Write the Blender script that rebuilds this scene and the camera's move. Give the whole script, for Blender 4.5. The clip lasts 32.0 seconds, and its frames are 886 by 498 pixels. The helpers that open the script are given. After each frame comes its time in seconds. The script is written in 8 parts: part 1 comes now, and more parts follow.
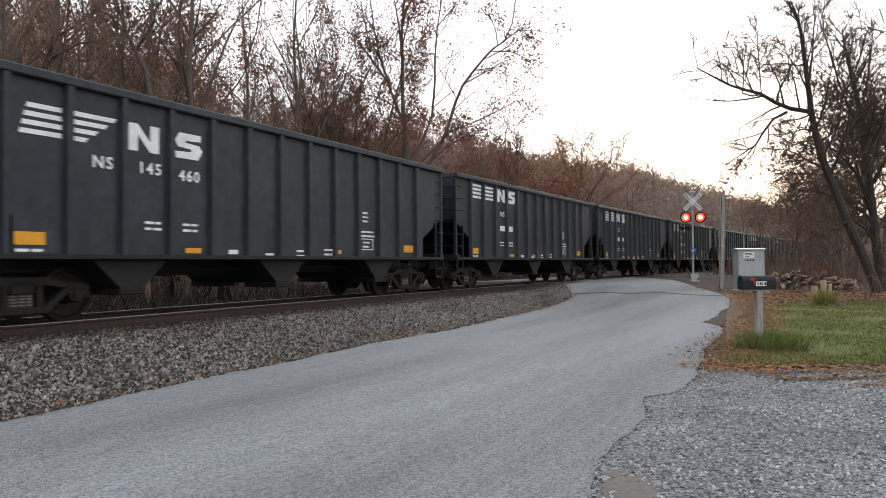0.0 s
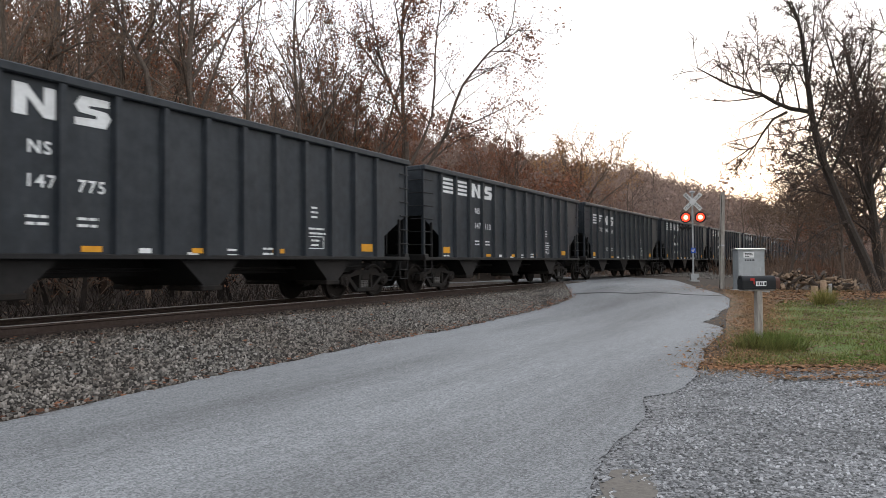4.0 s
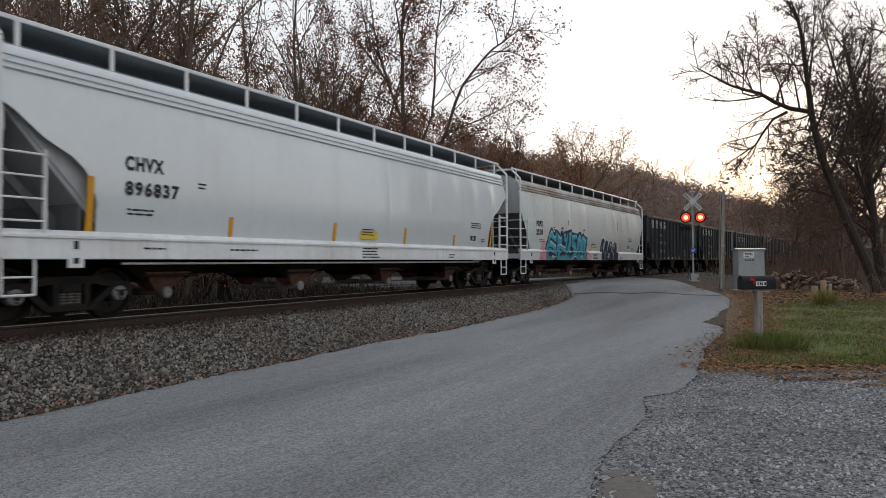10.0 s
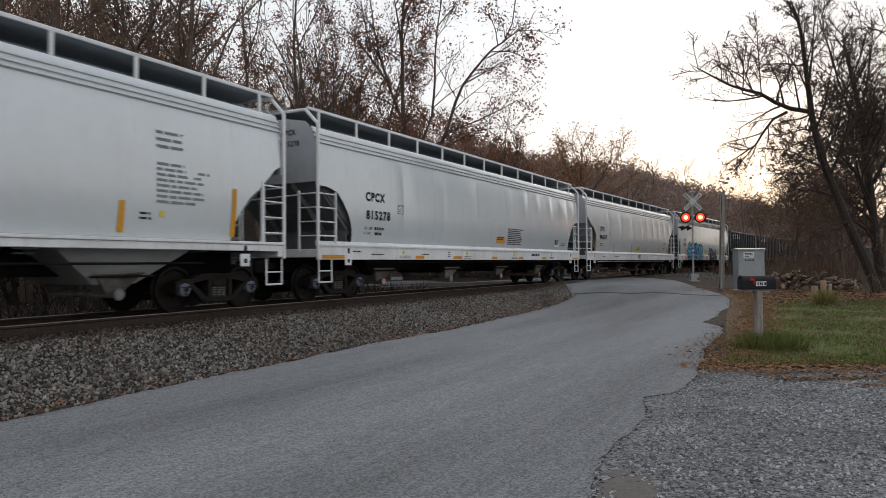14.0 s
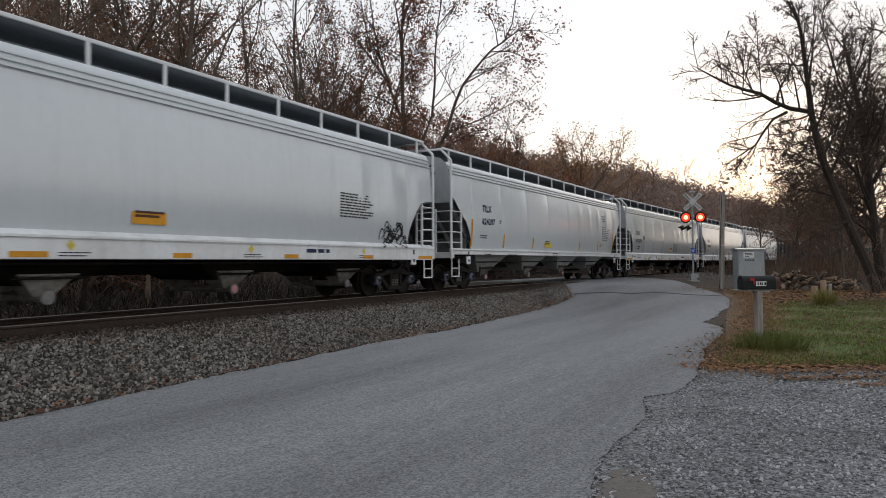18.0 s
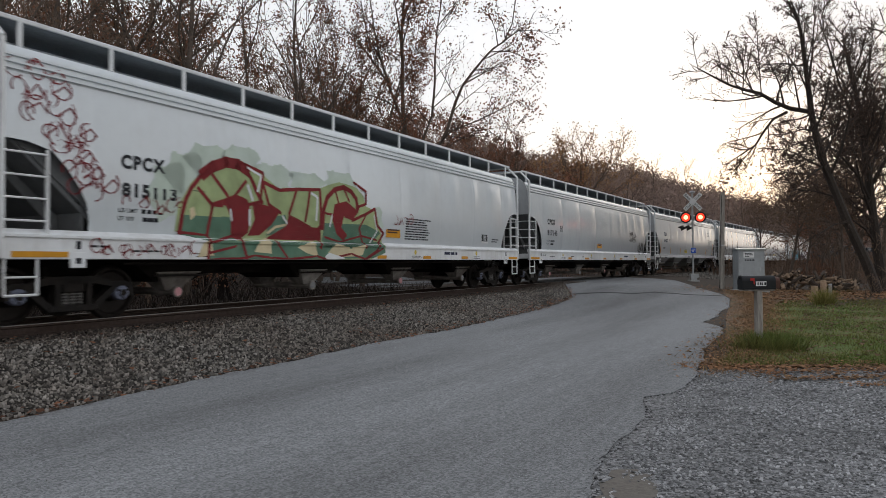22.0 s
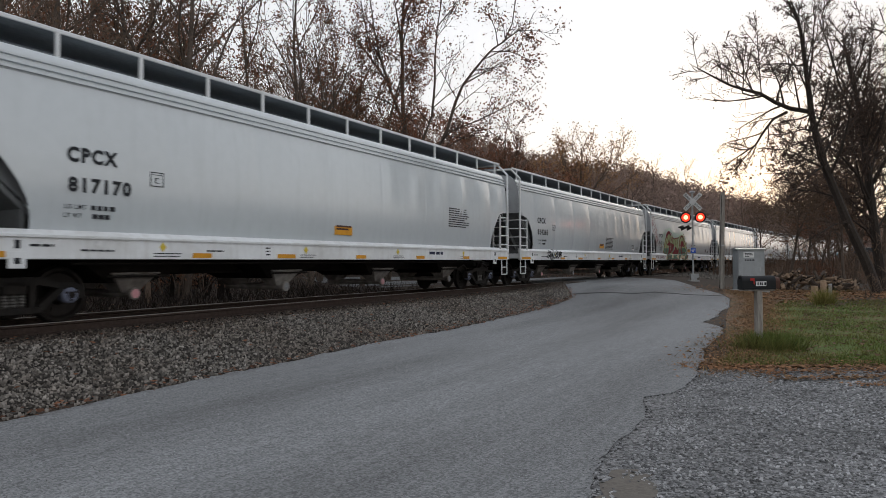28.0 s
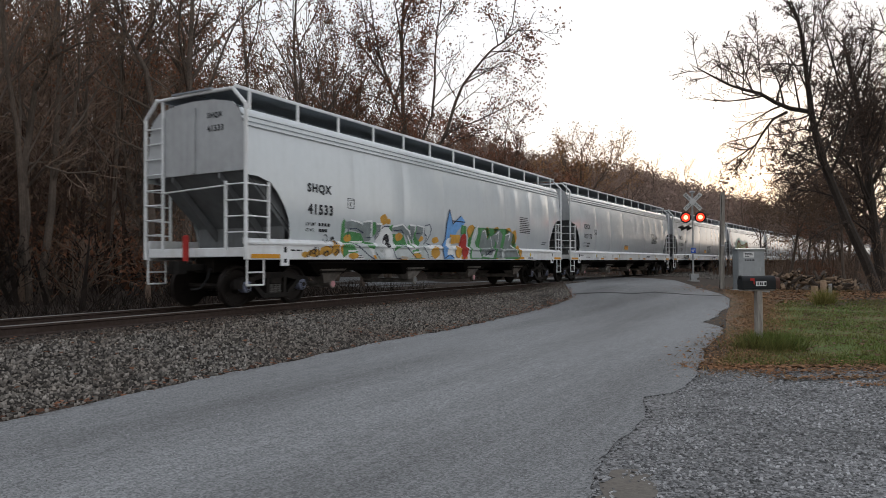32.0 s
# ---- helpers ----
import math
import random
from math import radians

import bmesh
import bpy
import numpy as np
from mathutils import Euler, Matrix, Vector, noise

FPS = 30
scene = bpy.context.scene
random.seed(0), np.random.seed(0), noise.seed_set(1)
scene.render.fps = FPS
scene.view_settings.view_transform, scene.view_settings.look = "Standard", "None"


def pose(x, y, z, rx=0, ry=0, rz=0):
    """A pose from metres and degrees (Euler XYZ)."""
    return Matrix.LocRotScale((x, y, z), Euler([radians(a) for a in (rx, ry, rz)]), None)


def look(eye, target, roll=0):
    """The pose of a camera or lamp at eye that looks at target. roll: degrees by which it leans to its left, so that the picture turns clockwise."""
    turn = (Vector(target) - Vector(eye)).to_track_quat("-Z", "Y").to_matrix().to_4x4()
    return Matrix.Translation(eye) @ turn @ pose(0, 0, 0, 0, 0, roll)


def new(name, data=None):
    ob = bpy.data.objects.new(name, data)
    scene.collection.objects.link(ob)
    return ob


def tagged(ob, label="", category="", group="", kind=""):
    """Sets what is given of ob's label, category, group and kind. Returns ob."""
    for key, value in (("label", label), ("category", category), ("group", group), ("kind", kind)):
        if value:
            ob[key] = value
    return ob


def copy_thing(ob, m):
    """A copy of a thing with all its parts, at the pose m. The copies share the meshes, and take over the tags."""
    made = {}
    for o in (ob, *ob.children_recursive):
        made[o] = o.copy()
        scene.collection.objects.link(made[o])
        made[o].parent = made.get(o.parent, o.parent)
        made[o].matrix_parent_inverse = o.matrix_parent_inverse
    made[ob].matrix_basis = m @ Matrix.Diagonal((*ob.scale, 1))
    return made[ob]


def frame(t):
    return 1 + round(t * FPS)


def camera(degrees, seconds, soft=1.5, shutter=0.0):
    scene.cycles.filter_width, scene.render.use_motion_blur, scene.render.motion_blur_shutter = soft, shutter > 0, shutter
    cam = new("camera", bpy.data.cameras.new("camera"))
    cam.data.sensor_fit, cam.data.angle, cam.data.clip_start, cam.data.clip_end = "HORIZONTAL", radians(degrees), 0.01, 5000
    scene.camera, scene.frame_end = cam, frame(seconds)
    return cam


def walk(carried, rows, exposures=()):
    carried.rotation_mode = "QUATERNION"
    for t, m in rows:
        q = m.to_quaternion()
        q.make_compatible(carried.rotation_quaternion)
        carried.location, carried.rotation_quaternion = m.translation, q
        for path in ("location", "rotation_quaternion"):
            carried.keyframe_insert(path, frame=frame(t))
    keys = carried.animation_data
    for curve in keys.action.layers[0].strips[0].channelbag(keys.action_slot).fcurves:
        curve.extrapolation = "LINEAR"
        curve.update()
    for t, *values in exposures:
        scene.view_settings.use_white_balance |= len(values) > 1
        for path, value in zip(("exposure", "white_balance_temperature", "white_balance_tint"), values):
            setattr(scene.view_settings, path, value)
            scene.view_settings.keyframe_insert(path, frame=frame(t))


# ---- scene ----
EYE = (0.0, 0.0, 1.55)
VIEW = look(EYE, (0.0, 10.0, 1.756), roll=-0.369)
cam = camera(66.76, 32.0, soft=0.4, shutter=0.3)
walk(cam, [(0.0, VIEW), (32.0, VIEW)], exposures=[(0.0, 0.55), (3.0, 0.62), (6.0, 0.16), (9.0, -0.08), (10.0, -0.32), (28.0, -0.36), (31.0, -0.40), (32.0, -0.26)])

# ---- daylight: thin bright overcast at dusk, glow low behind the woods ----
world = bpy.data.worlds.new("overcast_dusk")
scene.world = world
world.use_nodes = True
wn = world.node_tree.nodes
wl = world.node_tree.links
wn.clear()
sky = wn.new("ShaderNodeTexSky")
sky.sky_type, sky.sun_disc = "NISHITA", False
sky.sun_elevation, sky.sun_rotation = radians(5.0), radians(25.0)
sky.air_density, sky.dust_density = 1.0, 2.0
clear = wn.new("ShaderNodeBackground")
clear.inputs["Strength"].default_value = 0.02
wl.new(sky.outputs[0], clear.inputs["Color"])
coord = wn.new("ShaderNodeTexCoord")
split = wn.new("ShaderNodeSeparateXYZ")
wl.new(coord.outputs["Generated"], split.inputs[0])
ramp = wn.new("ShaderNodeValToRGB")
wl.new(split.outputs["Z"], ramp.inputs[0])
ramp.color_ramp.elements[0].position, ramp.color_ramp.elements[0].color = 0.0, (1.0, 0.92, 0.85, 1)
ramp.color_ramp.elements[1].position, ramp.color_ramp.elements[1].color = 0.22, (0.96, 0.96, 0.98, 1)
mid = ramp.color_ramp.elements.new(0.10)
mid.color = (1.0, 0.965, 0.94, 1)
high = ramp.color_ramp.elements.new(0.7)
high.color = (0.86, 0.91, 1.0, 1)
cloud = wn.new("ShaderNodeBackground")
cloud.inputs["Strength"].default_value = 1.25
wl.new(ramp.outputs[0], cloud.inputs["Color"])
both = wn.new("ShaderNodeAddShader")
wl.new(clear.outputs[0], both.inputs[0])
wl.new(cloud.outputs[0], both.inputs[1])
wout = wn.new("ShaderNodeOutputWorld")
wl.new(both.outputs[0], wout.inputs[0])

sun_data = bpy.data.lights.new("sun", "SUN")
sun_data.energy, sun_data.angle, sun_data.color = 0.5, radians(20), (1.0, 0.86, 0.7)
sun = new("sun", sun_data)
sun.matrix_world = look((60, 130, 30), (0, 0, 0))


# ---- materials ----
def material(name, colour, rough=0.8, metal=0.0, vary=0.15, scale=6.0, second=None, mix=0.5, patch=0.6,
             bump=0.0, bump_scale=40.0, streak=0.0, random_tint=0.0, spec=0.2, glow=0.0, stretch=None, angle=0.0, pebble=None, thin=0.0, coat=0.0):
    """Base colour with fine grain, broad patches towards a second colour, streaks that run down and relief."""
    m = bpy.data.materials.new(name)
    m.use_nodes = True
    n, l = m.node_tree.nodes, m.node_tree.links
    b = n["Principled BSDF"]
    b.inputs["Roughness"].default_value = rough
    b.inputs["Metallic"].default_value = metal
    b.inputs["Specular IOR Level"].default_value = spec
    b.inputs["Coat Weight"].default_value, b.inputs["Coat Roughness"].default_value = coat, 0.16
    tc = n.new("ShaderNodeTexCoord")
    vec = tc.outputs["Object"]
    if angle:
        mr = n.new("ShaderNodeMapping")
        mr.inputs["Rotation"].default_value = (0, 0, radians(-angle))
        l.new(vec, mr.inputs[0])
        vec = mr.outputs[0]
    if stretch:
        mp = n.new("ShaderNodeMapping")
        mp.inputs["Scale"].default_value = stretch
        l.new(vec, mp.inputs[0])
        vec = mp.outputs[0]

    def tex(sc, detail, v=None):
        t = n.new("ShaderNodeTexNoise")
        t.inputs["Scale"].default_value, t.inputs["Detail"].default_value = sc, detail
        l.new(v or vec, t.inputs["Vector"])
        return t.outputs["Fac"]

    def levels(fac, lo, hi):
        r = n.new("ShaderNodeMapRange")
        r.inputs["From Min"].default_value, r.inputs["From Max"].default_value = lo, hi
        l.new(fac, r.inputs["Value"])
        return r.outputs[0]

    def blend(kind, fac, a, c):
        x = n.new("ShaderNodeMix")
        x.data_type, x.blend_type = "RGBA", kind
        if isinstance(fac, float):
            x.inputs[0].default_value = fac
        else:
            l.new(fac, x.inputs[0])
        for sock, val in ((x.inputs[6], a), (x.inputs[7], c)):
            if isinstance(val, tuple):
                sock.default_value = (*val, 1)
            else:
                l.new(val, sock)
        return x.outputs[2]

    second = second or tuple(c * 0.6 for c in colour)
    broad = levels(tex(patch, 5.0), 0.42, 0.68)
    sc = n.new("ShaderNodeMath")
    sc.operation = "MULTIPLY"
    sc.inputs[1].default_value = mix
    l.new(broad, sc.inputs[0])
    col = blend("MIX", sc.outputs[0], colour, second)
    if streak:
        mp = n.new("ShaderNodeMapping")
        mp.inputs["Scale"].default_value = (3.0, 3.0, 0.25)
        l.new(tc.outputs["Object"], mp.inputs[0])
        f = levels(tex(2.2, 6.0, mp.outputs[0]), 0.5, 0.75)
        ms = n.new("ShaderNodeMath")
        ms.operation = "MULTIPLY"
        ms.inputs[1].default_value = streak
        l.new(f, ms.inputs[0])
        col = blend("MIX", ms.outputs[0], col, second)
    grain = levels(tex(scale, 8.0), 0.25, 0.75)
    g = n.new("ShaderNodeMapRange")
    g.inputs["To Min"].default_value, g.inputs["To Max"].default_value = 1 - vary, 1 + vary
    l.new(grain, g.inputs["Value"])
    hsv = n.new("ShaderNodeHueSaturation")
    l.new(col, hsv.inputs["Color"])
    grains = None
    if pebble:
        vo = n.new("ShaderNodeTexVoronoi")
        vo.inputs["Scale"].default_value = pebble[0]
        l.new(tc.outputs["Object"], vo.inputs["Vector"])
        grains = vo.outputs["Distance"]
        sp = n.new("ShaderNodeSeparateColor")
        l.new(vo.outputs["Color"], sp.inputs[0])
        pr = n.new("ShaderNodeMapRange")
        pr.inputs["To Min"].default_value, pr.inputs["To Max"].default_value = pebble[1], pebble[2]
        l.new(sp.outputs[0], pr.inputs["Value"])
        gm = n.new("ShaderNodeMath")
        gm.operation = "MULTIPLY"
        l.new(g.outputs[0], gm.inputs[0])
        l.new(pr.outputs[0], gm.inputs[1])
        g = gm
    if random_tint:
        oi = n.new("ShaderNodeNewGeometry")
        rt = n.new("ShaderNodeMapRange")
        rt.inputs["To Min"].default_value, rt.inputs["To Max"].default_value = 1 - random_tint, 1 + random_tint
        l.new(oi.outputs["Random Per Island"], rt.inputs["Value"])
        mm = n.new("ShaderNodeMath")
        mm.operation = "MULTIPLY"
        l.new(rt.outputs[0], mm.inputs[0])
        l.new(g.outputs[0], mm.inputs[1])
        l.new(mm.outputs[0], hsv.inputs["Value"])
    else:
        l.new(g.outputs[0], hsv.inputs["Value"])
    l.new(hsv.outputs[0], b.inputs["Base Color"])
    if bump:
        bp = n.new("ShaderNodeBump")
        bp.inputs["Strength"].default_value = bump
        bp.inputs["Distance"].default_value = 0.02
        if grains:
            bp.invert = True
        l.new(grains or tex(bump_scale, 6.0), bp.inputs["Height"])
        l.new(bp.outputs[0], b.inputs["Normal"])
    if thin:
        # light passes through leaves
        tr = n.new("ShaderNodeBsdfTranslucent")
        l.new(hsv.outputs[0], tr.inputs["Color"])
        ms = n.new("ShaderNodeMixShader")
        ms.inputs[0].default_value = thin
        l.new(b.outputs[0], ms.inputs[1])
        l.new(tr.outputs[0], ms.inputs[2])
        l.new(ms.outputs[0], n["Material Output"].inputs[0])
    if glow:
        l.new(hsv.outputs[0], b.inputs["Emission Color"])
        b.inputs["Emission Strength"].default_value = glow
    return m


M = {
    "asphalt": material("worn_asphalt", (0.197, 0.202, 0.206), 0.9, vary=0.12, scale=20, second=(0.105, 0.105, 0.106), mix=0.85, patch=0.5, bump=0.4, stretch=(0.12, 1, 1), angle=60, pebble=(70, 0.62, 1.38), spec=0.08),
    "tar": material("tar_seam", (0.03, 0.031, 0.033), 0.8, vary=0.3, scale=20),
    "gravel": material("gravel_drive", (0.172, 0.172, 0.174), 0.9, vary=0.25, scale=10, second=(0.105, 0.106, 0.108), mix=0.7, patch=0.8, bump=1.0, pebble=(48, 0.3, 1.7), spec=0.1),
    "verge": material("leafy_verge", (0.145, 0.086, 0.052), 0.92, vary=0.35, scale=7, second=(0.055, 0.055, 0.028), mix=0.9, patch=1.1, bump=0.8, pebble=(24, 0.5, 1.5)),
    "leaf_dark": material("dark_withered_leaf", (0.095, 0.060, 0.045), 0.8, vary=0.2, scale=3, random_tint=0.5, thin=0.45),
    "leaf_ochre": material("ochre_leaf", (0.30, 0.165, 0.075), 0.75, vary=0.2, scale=3, random_tint=0.4, thin=0.45),
    # crown colour lightened to stand in for distant haze
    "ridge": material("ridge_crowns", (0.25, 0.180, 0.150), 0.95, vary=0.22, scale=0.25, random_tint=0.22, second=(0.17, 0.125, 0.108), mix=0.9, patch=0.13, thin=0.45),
    "tuft": material("yellow_green_grass", (0.17, 0.165, 0.045), 0.75, vary=0.2, scale=4, random_tint=0.45, second=(0.2, 0.13, 0.06), patch=2.0, thin=0.45),
    "log_bark": material("log_bark", (0.075, 0.058, 0.046), 0.95, vary=0.35, scale=9, second=(0.04, 0.03, 0.024), patch=2.0),
    # end paint darkened: the shade inside the car-end recesses is in this colour
    "shade_dark_paint": material("shaded_slope_paint", (0.14, 0.148, 0.153), 0.6, vary=0.12, scale=5, second=(0.10, 0.098, 0.094), mix=0.6, patch=0.8, streak=0.4),
    "drive_stone": material("drive_stone", (0.255, 0.256, 0.260), 0.9, vary=0.2, scale=20, random_tint=0.65, second=(0.13, 0.125, 0.12), patch=0.8),
    "mud": material("damp_soil", (0.112, 0.100, 0.088), 0.85, vary=0.2, scale=20, bump=0.3),
    # bed colour kept dark as the shade in the gaps between stones
    "ballast": material("ballast_bed", (0.034, 0.029, 0.025), 0.95, vary=0.4, scale=9, second=(0.03, 0.024, 0.02), mix=0.7, patch=0.7, bump=1.0, pebble=(24, 0.15, 1.6)),
    "crumb": material("asphalt_crumb", (0.05, 0.05, 0.051), 0.95, vary=0.3, scale=20, random_tint=0.5),
    "stone": material("ballast_stone", (0.150, 0.138, 0.124), 0.9, vary=0.3, scale=14, random_tint=0.85, second=(0.095, 0.072, 0.056), mix=0.6, patch=0.5),
    "stone_dark": material("grimy_ballast_stone", (0.078, 0.064, 0.054), 0.9, vary=0.3, scale=14, random_tint=0.8, second=(0.05, 0.036, 0.028), mix=0.6, patch=0.5),
    "soil": material("forest_floor", (0.040, 0.029, 0.022), 0.95, vary=0.5, scale=3.0, second=(0.028, 0.021, 0.016), patch=0.12, bump=0.8, bump_scale=10),
    "lawn": material("lawn", (0.074, 0.104, 0.026), 0.95, vary=0.4, scale=9, second=(0.14, 0.105, 0.05), mix=0.65, patch=0.55, bump=0.6, bump_scale=30),
    "grass": material("grass_blade", (0.092, 0.128, 0.030), 0.7, vary=0.25, scale=4, random_tint=0.5, second=(0.16, 0.120, 0.050), mix=0.9, patch=0.7, thin=0.45),
    "drygrass": material("dry_grass", (0.22, 0.14, 0.07), 0.85, vary=0.2, scale=4, random_tint=0.4, second=(0.13, 0.08, 0.04), patch=1.0),
    "leaf_rust": material("rust_leaf", (0.19, 0.086, 0.050), 0.7, vary=0.2, scale=3, random_tint=0.5, second=(0.09, 0.05, 0.03), patch=0.8, thin=0.45),
    "leaf_brown": material("brown_leaf", (0.142, 0.090, 0.060), 0.75, vary=0.2, scale=3, random_tint=0.5, second=(0.10, 0.078, 0.050), patch=0.6, thin=0.45),
    "leaf_litter": material("leaf_litter", (0.190, 0.094, 0.046), 0.85, vary=0.35, scale=9, random_tint=0.55, second=(0.085, 0.068, 0.036), mix=0.8, patch=0.9),
    "bark": material("bark", (0.105, 0.082, 0.066), 0.95, vary=0.3, scale=12, second=(0.048, 0.038, 0.032), patch=1.5, bump=0.6, bump_scale=25),
    "twig_dark": material("dark_twig", (0.058, 0.043, 0.036), 0.9, vary=0.2, scale=6, second=(0.085, 0.058, 0.044), patch=0.9),
    "twig": material("twig", (0.158, 0.112, 0.084), 0.9, vary=0.2, scale=6),
    "weed": material("dead_weed", (0.062, 0.038, 0.027), 0.9, vary=0.25, scale=3, random_tint=0.5, second=(0.040, 0.026, 0.019), patch=0.5),
    # weed colour lowered to hold the shade low behind the track
    "weed_shade": material("shade_dark_weed", (0.017, 0.012, 0.0095), 0.9, vary=0.25, scale=3, random_tint=0.45, second=(0.013, 0.009, 0.007), patch=0.5),
    "dry_weed": material("dry_brush_stem", (0.125, 0.084, 0.062), 0.9, vary=0.25, scale=3, random_tint=0.45, second=(0.08, 0.052, 0.038), patch=0.5, thin=0.3),
    # bare wood made paler, with the haze over the far woods in its colour
    "far_wood": material("haze_pale_bare_wood", (0.23, 0.160, 0.122), 0.9, vary=0.2, scale=0.6, random_tint=0.45, second=(0.15, 0.11, 0.085), patch=0.05, thin=0.4),
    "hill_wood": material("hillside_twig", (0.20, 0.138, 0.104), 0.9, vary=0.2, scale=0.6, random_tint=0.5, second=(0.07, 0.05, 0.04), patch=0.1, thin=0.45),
    "rail": material("rusty_rail", (0.038, 0.026, 0.021), 0.8, vary=0.3, scale=14, second=(0.05, 0.035, 0.03), bump=0.2),
    "railhead": material("worn_rail_head", (0.22, 0.21, 0.20), 0.42, 0.9, vary=0.12, scale=10),
    "tie": material("creosoted_tie", (0.022, 0.018, 0.015), 0.95, vary=0.4, scale=20, bump=0.5, stretch=(1, 8, 8)),
    "black": material("black_car_paint", (0.0185, 0.0225, 0.0275), 0.46, vary=0.3, scale=5, second=(0.032, 0.036, 0.040), mix=0.5, patch=0.7, streak=0.45, bump=0.05),
    "black_trim": material("black_steel", (0.009, 0.009, 0.0095), 0.6, vary=0.3, scale=9, second=(0.018, 0.015, 0.014)),
    "coal": material("coal_dust_floor", (0.012, 0.012, 0.012), 0.95, vary=0.4, scale=8, bump=0.6, bump_scale=12),
    # grime, lowered further so the colour carries the deep under-car shade
    "truck": material("cast_steel_grime_shade", (0.010, 0.0088, 0.008), 0.75, vary=0.4, scale=9, second=(0.024, 0.018, 0.014), patch=2.0, bump=0.2),
    "wheel": material("wheel_steel", (0.015, 0.012, 0.0105), 0.55, 0.4, vary=0.3, scale=9),
    "tread": material("polished_tread", (0.35, 0.34, 0.33), 0.3, 0.9, vary=0.1),
    "spring": material("spring_steel", (0.10, 0.095, 0.09), 0.6, 0.3, vary=0.3),
    "cap_white": material("bearing_cap", (0.2, 0.205, 0.215), 0.6, vary=0.3, scale=20),
    "cap_blue": material("blue_bearing_cap", (0.15, 0.165, 0.225), 0.6, vary=0.3, scale=20),
    "grey": material("pale_grey_car_paint", (0.51, 0.552, 0.573), 0.24, vary=0.025, scale=5, second=(0.40, 0.425, 0.44), mix=0.35, patch=0.25, streak=0.24, spec=0.6, coat=1.0),
    "grey_end": material("grey_end_paint", (0.36, 0.375, 0.385), 0.5, vary=0.08, scale=5, second=(0.26, 0.265, 0.265), mix=0.5, patch=0.6, streak=0.5, spec=0.5),
    "white": material("white_car_paint", (0.55, 0.595, 0.62), 0.3, vary=0.025, scale=5, second=(0.46, 0.475, 0.475), mix=0.45, patch=0.3, streak=0.2, spec=0.6, coat=1.0),
    "cream": material("weathered_white_paint", (0.52, 0.575, 0.575), 0.4, vary=0.07, scale=5, second=(0.46, 0.44, 0.40), mix=0.6, patch=0.4, streak=0.5, spec=0.5, coat=0.6),
    "rust_roof": material("rust_streaked_roof", (0.44, 0.45, 0.44), 0.6, vary=0.15, scale=6, second=(0.27, 0.17, 0.115), mix=0.75, patch=0.9),
    "sill": material("white_sill_paint", (0.66, 0.68, 0.69), 0.5, vary=0.06, scale=8, second=(0.44, 0.43, 0.41), mix=0.5, patch=0.9, streak=0.5, spec=0.5),
    "hopper": material("dusty_outlet", (0.24, 0.225, 0.21), 0.8, vary=0.3, scale=8, second=(0.08, 0.065, 0.055), mix=0.8, patch=1.5),
    # near-black puts the shade beneath the cars into the colour
    "under": material("shade_dark_underframe", (0.010, 0.009, 0.0083), 0.9, vary=0.3, scale=6, second=(0.024, 0.019, 0.016), patch=0.8, spec=0.08),
    "galv": material("galvanised_walkway", (0.23, 0.255, 0.28), 0.6, 0.0, vary=0.15, scale=14),
    "letter_black": material("black_lettering", (0.018, 0.02, 0.024), 0.6, vary=0.15, scale=30),
    "letter_white": material("white_lettering", (0.62, 0.63, 0.63), 0.6, vary=0.12, scale=14, second=(0.45, 0.45, 0.44), patch=2.0),
    "orange": material("amber_reflector", (0.58, 0.27, 0.02), 0.5, vary=0.12, scale=9),
    "yellow": material("yellow_sticker", (0.60, 0.46, 0.06), 0.6, vary=0.1, scale=14),
    "red_paint": material("red_paint", (0.35, 0.03, 0.025), 0.6, vary=0.2, scale=9),
    "wood": material("weathered_post_wood", (0.27, 0.25, 0.225), 0.9, vary=0.3, scale=9, second=(0.12, 0.105, 0.09), patch=3.0, bump=0.5, stretch=(6, 6, 0.8)),
    "cutwood": material("cut_log_wood", (0.235, 0.165, 0.112), 0.9, vary=0.3, scale=9, random_tint=0.4, second=(0.10, 0.075, 0.055), patch=2.0),
    "mailbox": material("black_mailbox_metal", (0.006, 0.0068, 0.008), 0.6, vary=0.2, scale=9, spec=0.25),
    "brown_tube": material("brown_plastic_tube", (0.075, 0.035, 0.024), 0.6, vary=0.15, scale=9),
    "cabinet": material("grey_aluminium", (0.27, 0.29, 0.30), 0.5, 0.2, vary=0.08, scale=6, second=(0.21, 0.22, 0.225), patch=1.0, streak=0.3, spec=0.5),
    "mast": material("silver_mast_paint", (0.33, 0.34, 0.34), 0.5, 0.3, vary=0.1, scale=8, spec=0.5),
    "sign": material("reflective_sign_face", (0.55, 0.56, 0.55), 0.5, vary=0.08, scale=9),
    "blue_sign": material("blue_sign_face", (0.03, 0.09, 0.42), 0.5, vary=0.1, scale=9),
    "concrete": material("concrete", (0.33, 0.33, 0.32), 0.9, vary=0.15, scale=12, bump=0.3),
    "lamp_red": material("lit_red_lens", (1.0, 0.045, 0.02), 0.3, vary=0.05, glow=2.2),
    "lamp_core": material("lit_bulb_core", (1.0, 0.42, 0.22), 0.3, vary=0.02, glow=4.0),
    "navy": material("navy_spray", (0.022, 0.028, 0.06), 0.7, vary=0.15, scale=9),
    "teal": material("teal_spray", (0.055, 0.29, 0.37), 0.7, vary=0.2, scale=5),
    "sky_blue": material("sky_blue_spray", (0.14, 0.32, 0.62), 0.7, vary=0.2, scale=5),
